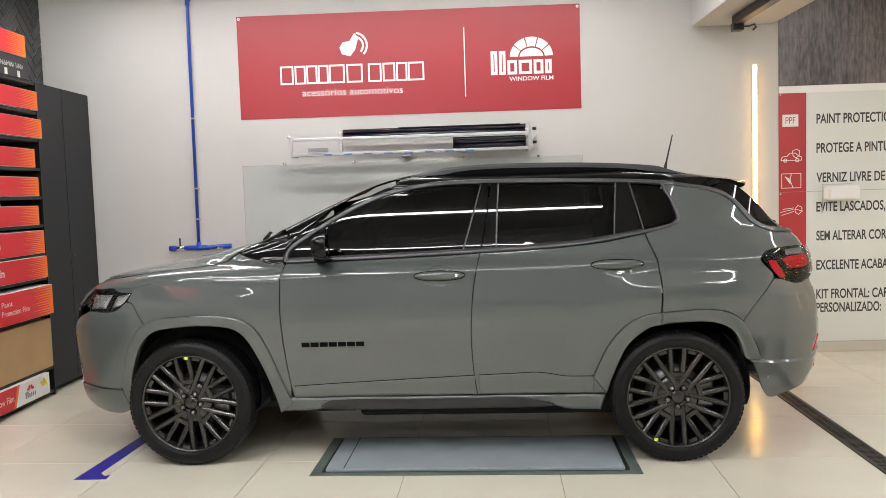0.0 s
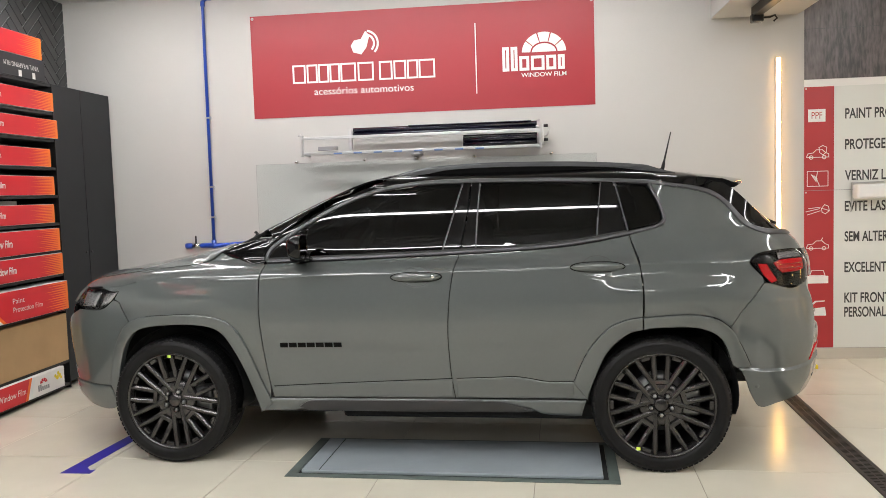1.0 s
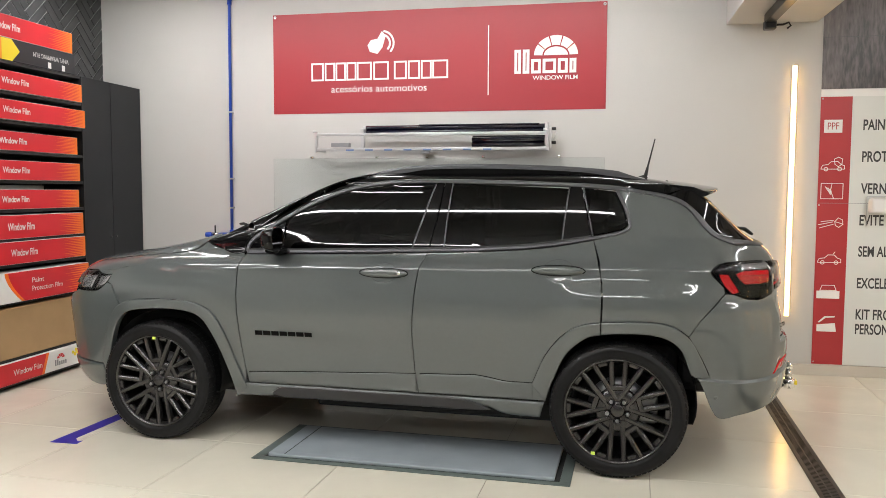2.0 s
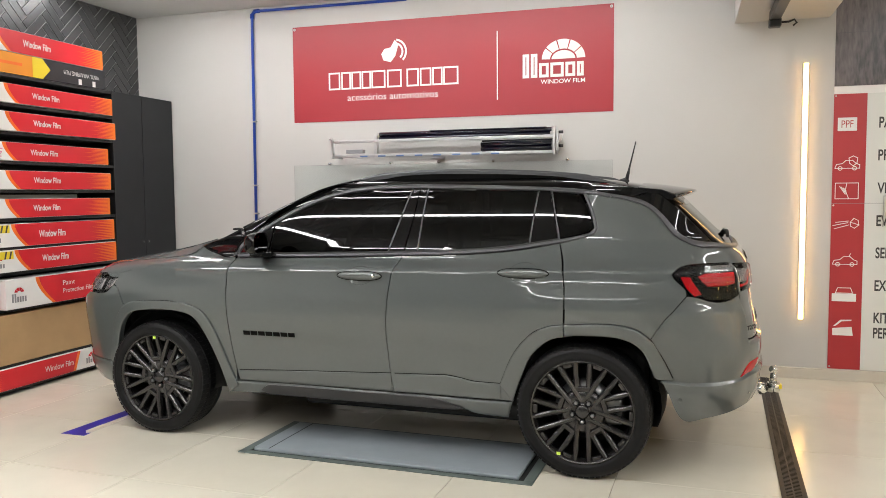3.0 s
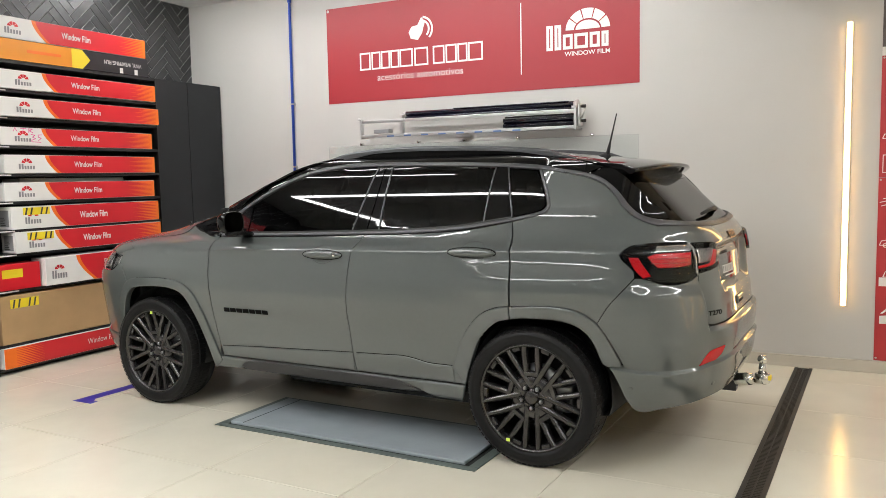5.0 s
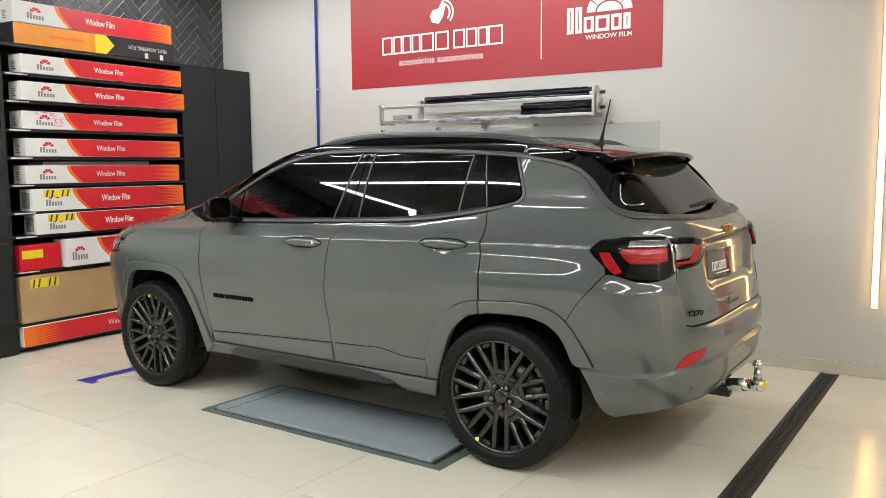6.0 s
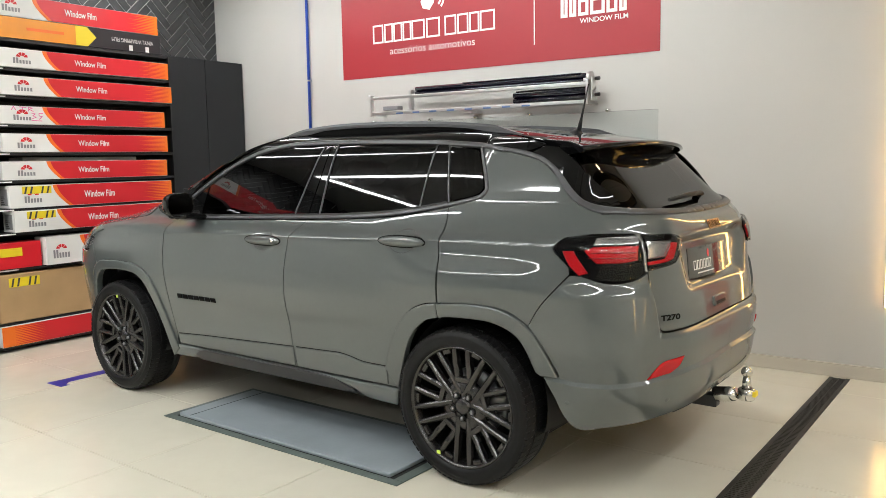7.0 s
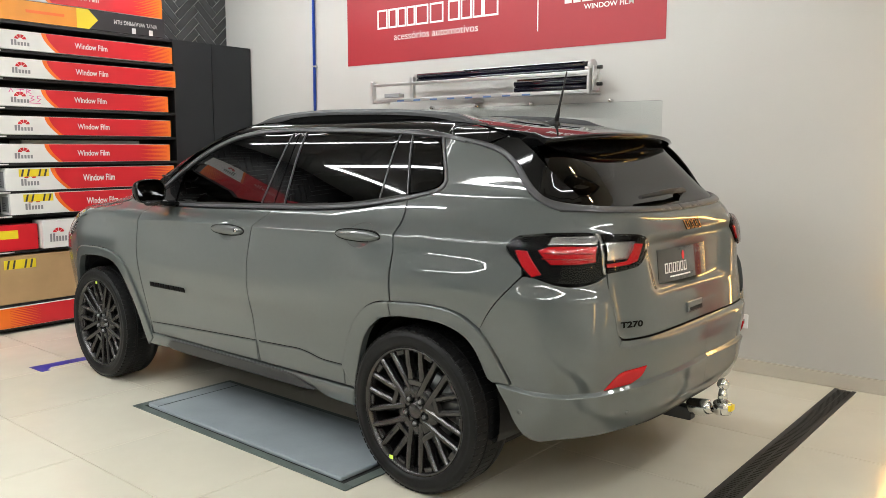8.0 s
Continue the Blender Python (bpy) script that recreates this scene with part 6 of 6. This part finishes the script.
    lathe_bm([(0.118, -0.056), (0.115, -0.073), (0.100, -0.083), (0.070, -0.087), (0.055, -0.082), (0.036, -0.080), (0.034, -0.092), (0.028, -0.096), (0.0, -0.098)], 60, "y", hb)
    part("hub", hb, M["rim"], rim, "graphite hub with centre cap")
    for k in range(5):
        a = radians(270 + 72 * k)
        p = Matrix.Rotation(-a, 4, "Y") @ Vector((0.054, -0.082, 0))
        part("lug_pocket", lathe_bm([(0.0, 0.0), (0.014, 0.0), (0.0165, -0.0088)], 14, "y"), M["rim_dark"], rim, m=Matrix.Translation(p + Vector((0, 0.0, 0))))
        part("lug_bolt", lathe_bm([(0.0105, 0.0), (0.0105, -0.012), (0.008, -0.016), (0.0, -0.016)], 6, "y"), M["brake"], rim, "steel wheel bolt", m=Matrix.Translation(p))
    part("brake_disc", lathe_bm([(0.075, -0.01), (0.155, -0.012), (0.155, 0.012), (0.075, 0.012)], 48, "y"), M["brake"], w, "steel brake disc")
    cal = bmesh.new()
    box_bm(0.10, 0.20, -0.045, 0.05, -0.07, 0.07, bevel=0.015, bm=cal)
    part("brake_caliper", cal, M["brake"], w, m=pose(0, 0, 0, 0, -spin, 0))
    part("hub_back", lathe_bm([(0.0, 0.03), (0.232, 0.09), (0.238, 0.05)], 48, "y"), M["under"], w)
    return w


for x, sg, spin, st in ((FRONT_X, -1, -9, 92), (REAR_X, -1, 0, 242), (FRONT_X, 1, 0, None), (REAR_X, 1, 0, None)):
    w = wheel(x, sg, spin)
    if st:
        a = radians(st)
        stick = box_bm(-0.010, 0.010, -0.0008, 0.0008, -0.008, 0.008, bevel=0.0)
        part("wheel_sticker", stick, mat("lime_sticker", (0.62, 0.80, 0.10), rough=0.4), w, "lime green paper sticker", m=pose(0, 0, 0, 0, -spin, 0) @ Matrix.Translation((0.253 * math.cos(a), -0.110, 0.253 * math.sin(a))))


def place_on(g, p, q, off=0.0):
    """A pose on a surface: x along p, y along q as near as can be, z outwards."""
    e = 1e-3
    P, Q = np.array([p]), np.array([q])
    o = g(P, Q)[0]
    a = (g(P + e, Q) - g(P - e, Q))[0]
    b = (g(P, Q + e) - g(P, Q - e))[0]
    n = np.cross(a, b)
    n /= np.linalg.norm(n)
    if np.dot(n, o - np.array([0.3, 0, 0.75])) < 0:
        n = -n
    xx = a / np.linalg.norm(a)
    yy = np.cross(n, xx)
    m = Matrix.Identity(4)
    for i in range(3):
        m[i][0], m[i][1], m[i][2], m[i][3] = xx[i], yy[i], n[i], o[i] + n[i] * off
    return m


# door handles
for (hx, hz), dr in zip(HANDLES, (front_door[0], rear_door[0])):
    b = bmesh.new()
    n = 18
    rings = []
    for i in range(n + 1):
        s = i / n * 2 - 1
        x = s * 0.134
        up = 0.0235 * (1 - abs(s) ** 3) ** 0.6 + 0.001
        out_ = 0.007 + 0.013 * max(0.0, 1 - abs(s) ** 4) ** 0.5
        rings.append([b.verts.new((x, up * math.cos(t) , out_ * max(0.0, math.sin(t)) - 0.002)) for t in np.linspace(0, math.pi, 9)])
    for A, B in zip(rings, rings[1:]):
        for k in range(8):
            f = b.faces.new((A[k], A[k + 1], B[k + 1], B[k]))
            f.smooth = True
    bmesh.ops.recalc_face_normals(b, faces=b.faces)
    skin_y = float(side(np.array([hx]), np.array([hz]))[0, 1])
    handle = part("door_handle", b, M["paint"], dr, "grey door handle", m=Matrix(((1, 0, 0, hx), (0, 0, -1, skin_y - 0.008), (0, 1, 0, hz), (0, 0, 0, 1))))
    gap = prism_bm([(0.1385 * math.copysign(abs(math.cos(a)) ** 0.8, math.cos(a)), 0.0275 * math.copysign(abs(math.sin(a)) ** 0.9, math.sin(a))) for a in np.linspace(0, 2 * math.pi, 41)[:-1]], 0.016)
    part("handle_gap", gap, M["dull_black"], handle, "dark gap round the handle", m=pose(0, 0, -0.0145))
# dark lines drawn round the finger cups, standing in for their shaded contour
for (hx, hz), dr in zip(HANDLES, (front_door, rear_door)):
    for a0, a1 in ((0.42, math.pi - 0.42), (math.pi + 0.42, 2 * math.pi - 0.42)):
        arc_ = [(hx + 0.078 * math.cos(a), hz + 0.051 * math.sin(a)) for a in np.linspace(a0, a1, 14)]
        for piece, d_ in zip(skin("cup_edge", band(arc_, -0.0013, 0.0013), side, M["trim_dark"], off=0.0008, inset=0, grid=0.02, step=0.012, lip=0.003, label="dark line drawn as the shaded contour of the finger cup"), dr):
            piece.parent = d_
part("key_cap", lathe_bm([(0.0, 0.004), (0.009, 0.003), (0.010, 0.0)], 14, "z"), M["steel"], front_door[0], "small round key cap", m=Matrix(((1, 0, 0, 0.168), (0, 0, -1, float(side(np.array([0.25]), np.array([1.024]))[0, 1]) - 0.020), (0, 1, 0, 1.024), (0, 0, 0, 1))))

# model badge on the front door: a row of plain dark blocks
for k in range(7):
    b = box_bm(-0.0215, 0.0215, -0.013, 0.013, 0.0005, 0.0045, bevel=0.0012, segs=1)
    if k % 3 == 0:
        box_bm(-0.010, 0.012, -0.004, 0.004, 0.0046, 0.0054, bm=b)
    part("badge_block", b, M["dull_black"], front_door[0], "black block of the model badge", m=place_on(side, -0.503 - 0.1545 + 0.0495 * k, 0.664))

# mirror
def squircle(n, a, b, e):
    return [(math.copysign(abs(math.cos(t)) ** e, math.cos(t)) * a, math.copysign(abs(math.sin(t)) ** e, math.sin(t)) * b) for t in np.linspace(0, 2 * math.pi, n + 1)[:-1]]


def ring_skin(b, rings, ends=(True, True)):
    n = len(rings[0])
    for A, B in zip(rings, rings[1:]):
        for k in range(n):
            f = b.faces.new((A[k], A[(k + 1) % n], B[(k + 1) % n], B[k]))
            f.smooth = True
    if ends[0]:
        b.faces.new(rings[0])
    if ends[1]:
        b.faces.new(rings[-1][::-1])
    bmesh.ops.recalc_face_normals(b, faces=b.faces)
    return b


for sg, dr in ((1, front_door[0]), (-1, front_door[1])):
    b = bmesh.new()
    rings = []
    for x, r in ((-0.052, 0.28), (-0.050, 0.48), (-0.043, 0.68), (-0.030, 0.84), (-0.012, 0.945), (0.005, 0.99), (0.020, 1.0), (0.027, 0.985)):
        # the shell leans back at its top and is fuller towards the tip
        rings.append([b.verts.new((x - 0.10 * q * (0.5 if q > 0 else 0.1) + (1 - r) * 0.0, p * r - 0.010 * sg * (1 - r), q * r - 0.006 * (1 - r))) for p, q in squircle(32, 0.092, 0.066, 0.66)])
    ring_skin(b, rings)
    mirror = part("mirror", b, M["gloss_black"], dr, "gloss black wing mirror", m=pose(-0.532, -0.955 * sg, 1.196, 0, 0, 5 * sg))
    z_lean = lambda q: -0.10 * q * (0.5 if q > 0 else 0.1)
    bez = bmesh.new()
    ring_skin(bez, [[bez.verts.new((x + z_lean(q), p * r, q * r)) for p, q in squircle(32, 0.092, 0.066, 0.66)] for x, r in ((0.0268, 0.985), (0.031, 0.97), (0.031, 0.93), (0.026, 0.92))], (False, False))
    part("mirror_bezel", bez, M["gloss_black"], mirror, "gloss black mirror bezel")
    g = bmesh.new()
    g.faces.new([g.verts.new((0.0275 + z_lean(q), p * 0.925, q * 0.925)) for p, q in squircle(32, 0.092, 0.066, 0.66)])
    bmesh.ops.recalc_face_normals(g, faces=g.faces)
    part("mirror_glass", g, M["dark_mirror"], mirror, "dark mirror glass")
    arm = bmesh.new()
    ring_skin(arm, [[arm.verts.new((-0.012 + 0.040 * p / 0.098 * w_, y_ * sg, z_ + 0.018 * q / 0.070)) for p, q in squircle(16, 0.098, 0.070, 0.8)] for y_, z_, w_ in ((0.0, -0.062, 0.8), (0.07, -0.066, 0.9), (0.12, -0.072, 1.1), (0.17, -0.078, 1.25))])
    part("mirror_arm", arm, M["gloss_black"], mirror, "black mirror foot")

# roof rails, spoiler, aerial
for sg in (-1, 1):
    pts = [(-0.20, 0.525, 1.508), (-0.06, 0.53, 1.566), (0.10, 0.53, 1.597), (0.40, 0.53, 1.612), (0.80, 0.53, 1.606), (1.10, 0.53, 1.590), (1.32, 0.53, 1.566), (1.44, 0.53, 1.535)]
    L = outline([(x, z + 0.001) for x, _, z in pts] + [(1.5, 1.2, 1)], 0.03)
    L = [v for v in L if v[1] > 1.505 and v[0] <= 1.4401]
    b = bmesh.new()
    rings = []
    for x, z in L:
        yy = np.interp(x, [p[0] for p in pts], [p[1] for p in pts]) * sg
        roof_z = float(top(np.array([x]), np.array([yy]))[0, 2]) - 0.004
        z = min(z, roof_z + 0.004 + 0.062 * float(ss(1.46, 1.10, x)))
        foot = float(ss(0.22, 0.02, x) + ss(1.12, 1.30, x))
        base = max(roof_z, (z - 0.026) * (1 - foot) + min(roof_z, z - 0.026) * foot)
        rings.append([b.verts.new(c) for c in ((x, yy - 0.018, base), (x, yy - 0.0175, max(z - 0.012, base + 0.001)), (x, yy - 0.012, max(z, base + 0.002)), (x, yy + 0.012, max(z, base + 0.002)), (x, yy + 0.0175, max(z - 0.012, base + 0.001)), (x, yy + 0.018, base))])
    for A, B in zip(rings, rings[1:]):
        for k in range(6):
            b.faces.new((A[k], A[(k + 1) % 6], B[(k + 1) % 6], B[k]))
    b.faces.new(rings[0])
    b.faces.new(rings[-1])
    bmesh.ops.recalc_face_normals(b, faces=b.faces)
    rail = part("roof_rail", b, M["rail"], car, "satin dark grey roof rail", smooth=False)
    # black sheet added in the open gap under the rail, hides the roof's red reflection
    gap_sheet = bmesh.new()
    rows = []
    for x, z in L:
        yy = np.interp(x, [p[0] for p in pts], [p[1] for p in pts]) * sg
        roof_z = float(top(np.array([x]), np.array([yy]))[0, 2]) - 0.006
        z = min(z, roof_z + 0.006 + 0.062 * float(ss(1.46, 1.10, x)))
        rows.append([gap_sheet.verts.new((x, yy + e, q)) for e in (-0.010, 0.010) for q in (roof_z, max(roof_z + 0.002, z - 0.010))])
    for A, B in zip(rows, rows[1:]):
        gap_sheet.faces.new((A[0], A[1], B[1], B[0]))
        gap_sheet.faces.new((A[3], A[2], B[2], B[3]))
    part("rail_gap_sheet", gap_sheet, M["dull_black"], rail, "black sheet filling the gap under the rail, hiding a reflection", smooth=False)
# spoiler
b = bmesh.new()
rows = []
for i in range(33):
    y = -0.57 + 1.14 * i / 32
    e = abs(y) / 0.57
    zt = 1.524 - 0.030 * e ** 2.2
    xe = 1.835 - 0.085 * e ** 3
    xr = 1.56
    rows.append([b.verts.new(c) for c in ((xr, y, zt + 0.004), (xr + 0.12, y, zt - 0.010), (xe - 0.03, y, zt - 0.030), (xe, y, zt - 0.036), (xe + 0.004, y, zt - 0.046), (xe - 0.012, y, zt - 0.056), (xe - 0.10, y, zt - 0.066), (xr + 0.05, y, zt - 0.075))])
for A, B in zip(rows, rows[1:]):
    for k in range(7):
        f = b.faces.new((A[k], A[k + 1], B[k + 1], B[k]))
        f.smooth = True
b.faces.new(rows[0])
b.faces.new(rows[-1])
bmesh.ops.recalc_face_normals(b, faces=b.faces)
part("spoiler", b, M["gloss_black"], car, "gloss black roof spoiler")
ant = part("aerial", tube_bm([(1.436, 0, 1.540), (1.446, 0, 1.585), (1.452, 0, 1.612), (1.49, 0, 1.775)], [0.0125, 0.0095, 0.0058, 0.0034], 10), M["rubber"], car, "black roof aerial")
fin = bmesh.new()
rings = []
for i in range(9):
    s = i / 8
    x = 1.300 + 0.153 * s
    h = 0.008 + 0.040 * s ** 2.2 * (1 - 0.75 * max(0.0, s - 0.86) / 0.14)
    rings.append([fin.verts.new((x, 0.024 * math.sin(math.pi * (0.12 + 0.72 * s)) ** 0.7 * math.cos(t), 1.528 + h * max(0, math.sin(t)))) for t in np.linspace(0, math.pi, 7)])
for A, B in zip(rings, rings[1:]):
    for k in range(6):
        f = fin.faces.new((A[k], A[k + 1], B[k + 1], B[k]))
        f.smooth = True
fin.faces.new(rings[-1])
fin.faces.new(rings[0])
bmesh.ops.recalc_face_normals(fin, faces=fin.faces)
part("aerial_foot", fin, M["rubber"], ant, "black aerial foot")

# front wipers in the cowl
for wy in (-0.30, 0.28):
    line_ = [(-1.03, wy), (-0.985, wy - 0.06), (-0.93, wy - 0.22), (-0.88, wy - 0.36)]
    pts_ = [tuple(top(np.array([a]), np.array([c]))[0] + np.array([0, 0, h])) for (a, c), h in zip(line_, (0.006, 0.026, 0.026, 0.014))]
    part("front_wiper", tube_bm(pts_, [0.012, 0.010, 0.008, 0.006], 8), M["rubber"], car, "black front wiper")

# tailgate fittings
PLATE_POSE = place_on(rear, -0.088, 0.958, 0.024) @ pose(0, 0, 0, 0, -4, 0)


def bowed(bm, r=1.43):
    """Bows a flat sheet outwards across its width."""
    for v in bm.verts:
        v.co.z -= v.co.x ** 2 / (2 * r)
    return bm


sheet_ = bmesh.new()
us = np.linspace(-0.20, 0.20, 33)
face_, front_, back_ = ([[sheet_.verts.new((u, c, z)) for c in (-0.066, 0.066)] for u in us] for z in (0.005, 0.005, 0.0))
for i in range(32):
    sheet_.faces.new((face_[i][0], face_[i + 1][0], face_[i + 1][1], face_[i][1])).smooth = True
    sheet_.faces.new((back_[i][1], back_[i + 1][1], back_[i + 1][0], back_[i][0])).smooth = True
    for c in (0, 1):
        sheet_.faces.new((front_[i][c], front_[i + 1][c], back_[i + 1][c], back_[i][c]))
for i in (0, 32):
    sheet_.faces.new((front_[i][0], front_[i][1], back_[i][1], back_[i][0]))
part("dark_plate", bowed(sheet_), M["plate_dark"], tail, "dark show plate with a shop mark", m=PLATE_POSE)
pl = bmesh.new()
for k in range(6):
    strip_bm([(-0.155 + 0.028 * k, -0.030), (-0.138 + 0.028 * k, -0.030), (-0.138 + 0.028 * k, 0.006), (-0.155 + 0.028 * k, 0.006)], 0.0045, 0.0006, True, pl)
for k in range(9):
    box_bm(-0.125 + 0.018 * k, -0.109 + 0.018 * k, -0.050, -0.044, 0.0, 0.0006, bm=pl)
part("plate_mark", bowed(pl), M["box_white"], tail, "white mark of plain blocks", m=PLATE_POSE @ pose(0, 0, 0.0054))
ps = bmesh.new()
prism_bm([(0.010 * math.cos(a) - 0.02, 0.019 * math.sin(a) + 0.032) for a in np.linspace(0, 6.28, 12)[:-1]], 0.0006, None, ps)
part("plate_symbol", bowed(ps), M["box_red"], tail, "red symbol", m=PLATE_POSE @ pose(0, 0, 0.0054))
b = bmesh.new()
for k in range(4):
    strip_bm([(-0.080 + 0.040 * k, -0.020), (-0.055 + 0.040 * k, -0.020), (-0.055 + 0.040 * k, 0.016), (-0.080 + 0.040 * k, 0.016)], 0.007, 0.004, True, b)
part("maker_emblem", b, M["copper"], tail, "bronze emblem of plain blocks", m=place_on(rear, 0.015, 1.112, 0.001))
text_part("engine_badge", "T270", 0.102, 0.021, tail, M["dull_black"], place_on(rear, -0.606, 0.768, 0.003), "black lettered engine badge", bold=0.04)
part("tailgate_handle", box_bm(-0.075, 0.075, -0.022, 0.022, -0.004, 0.010, bevel=0.006, segs=3), M["paint"], tail, "grey tailgate handle", m=place_on(rear, -0.07, 0.782))
part("handle_slot", box_bm(-0.06, 0.06, -0.016, -0.002, 0.0095, 0.0115, bevel=0.001, segs=1), M["under"], tail, "dark handle slot", m=place_on(rear, -0.07, 0.782))
# rear wiper
part("wiper", tube_bm([(0, 0, 0), (0.02, 0.0, 0.015), (-0.14, -0.008, 0.022), (-0.42, -0.018, 0.012)], [0.017, 0.016, 0.012, 0.008], 8), M["rubber"], tail, "black rear wiper", m=place_on(rear, 0.14, 1.226, 0.006))

for sp_, sq_ in ((0.98, 0.43), (0.62, 0.44)):
    part("parking_sensor", lathe_bm([(0.0, 0.0012), (0.0085, 0.001), (0.0095, 0.0), (0.011, -0.0005), (0.0115, -0.003)], 16, "z"), M["paint"], car, "small round parking sensor", m=place_on(wrap, sp_, sq_, 0.0008))

# tow hitch
hitch = new("tow_hitch")
hitch.parent = car
tagged(hitch, "black tow bar with chromed ball")
part("bar", box_bm(1.70, 2.150, -0.028, 0.028, 0.268, 0.326, bevel=0.006), M["black_metal"], hitch, "black square steel bar", m=Matrix.Translation((0, 0, 0)))
part("collar", tube_bm([(2.135, 0, 0.322), (2.142, 0, 0.325), (2.205, 0, 0.334), (2.235, 0, 0.343)], [0.030, 0.036, 0.036, 0.027], 20), M["steel"], hitch, "chromed collar")
part("ball_plate", tube_bm([(2.275, 0, 0.322), (2.275, 0, 0.327), (2.275, 0, 0.368), (2.275, 0, 0.374)], [0.034, 0.038, 0.038, 0.032], 20), M["steel"], hitch, "chromed ball plate")
part("ball_neck", tube_bm([(2.275, 0, 0.375), (2.275, 0, 0.43)], [0.022, 0.015], 16), M["steel"], hitch)
bb = bmesh.new()
bmesh.ops.create_uvsphere(bb, u_segments=24, v_segments=14, radius=0.025)
for f in bb.faces:
    f.smooth = True
part("ball", bb, M["steel"], hitch, "chromed tow ball", m=pose(2.275, 0, 0.448))
part("label", box_bm(2.296, 2.3205, -0.02, 0.02, 0.342, 0.366, bevel=0.002), M["yellow"], hitch, "yellow label")
# ------------------------------------------------------------------ pieces of floor and wall
TS, TD, GAP = 0.805, 0.77, 0.0016
tile_bm = box_bm(-TS / 2 + GAP, TS / 2 - GAP, -TD / 2 + GAP, TD / 2 - GAP, -0.010, 0.0, bevel=0.0009, segs=1)
tile_mesh = mesh_of("tile", tile_bm, M["tile"])
inv = floor_pose
for i in range(-5, 9):
    for j in range(-9, 6):
        c = inv @ Vector((-0.25 + TS / 2 + TS * i, 3.405 + TD / 2 + TD * j, 0))
        if c.x < LEFT - 0.35 or c.x > RIGHT + 0.3 or c.y < FRONT - 0.3 or c.y > W + 0.25:
            continue
        ob = new("tile", tile_mesh)
        ob.parent = floor
        ob.matrix_basis = pose(c.x, c.y, random.uniform(-0.0002, 0.0002), random.uniform(-0.02, 0.02), random.uniform(-0.02, 0.02), FLOOR_TURN)

# herringbone on the side wall, above the shelves
HW, HL, G = 0.075, 0.30, 0.0065
herr = mesh_of("tile", box_bm(0.0, 0.008, G / 2, HL - G / 2, G / 2, HW - G / 2, bevel=0.0015, segs=1), M["black_tile"])
rot = Matrix.Rotation(radians(45), 4, "X")
rest = bmesh.new()
for i in range(-110, 111):
    for j in range(-24, 25):
        for k in (0, 1):
            u, v = i * HW + j * HL, i * HW - j * HL + (HW if k else 0)
            q = rot @ Vector((0, u, v)) + Vector((0, 5.4, 2.85))
            mid = rot @ Vector((0, u + (HW if k else HL) / 2, v + (HL if k else HW) / 2)) + Vector((0, 5.4, 2.85))
            if not (FRONT < mid.y < W + 0.16 and 0.0 < mid.z < CEIL + 0.13):
                continue
            lm = Matrix.Translation((LEFT, q.y, q.z)) @ rot
            if k == 1:
                lm = lm @ Matrix.Translation((0, HW, 0)) @ Matrix.Rotation(radians(90), 4, "X")
            if mid.y < 4.0 or mid.z < 2.32:
                if mid.y < 4.3 and mid.z > 1.9:
                    add_bm(rest, box_bm(0.0, 0.008, G / 2, HL - G / 2, G / 2, HW - G / 2), lm)
                continue
            ob = new("tile", herr)
            ob.parent = wall_west
            ob.matrix_basis = lm
tagged(part("tile_field", rest, M["black_tile"], wall_west), kind="stuff")
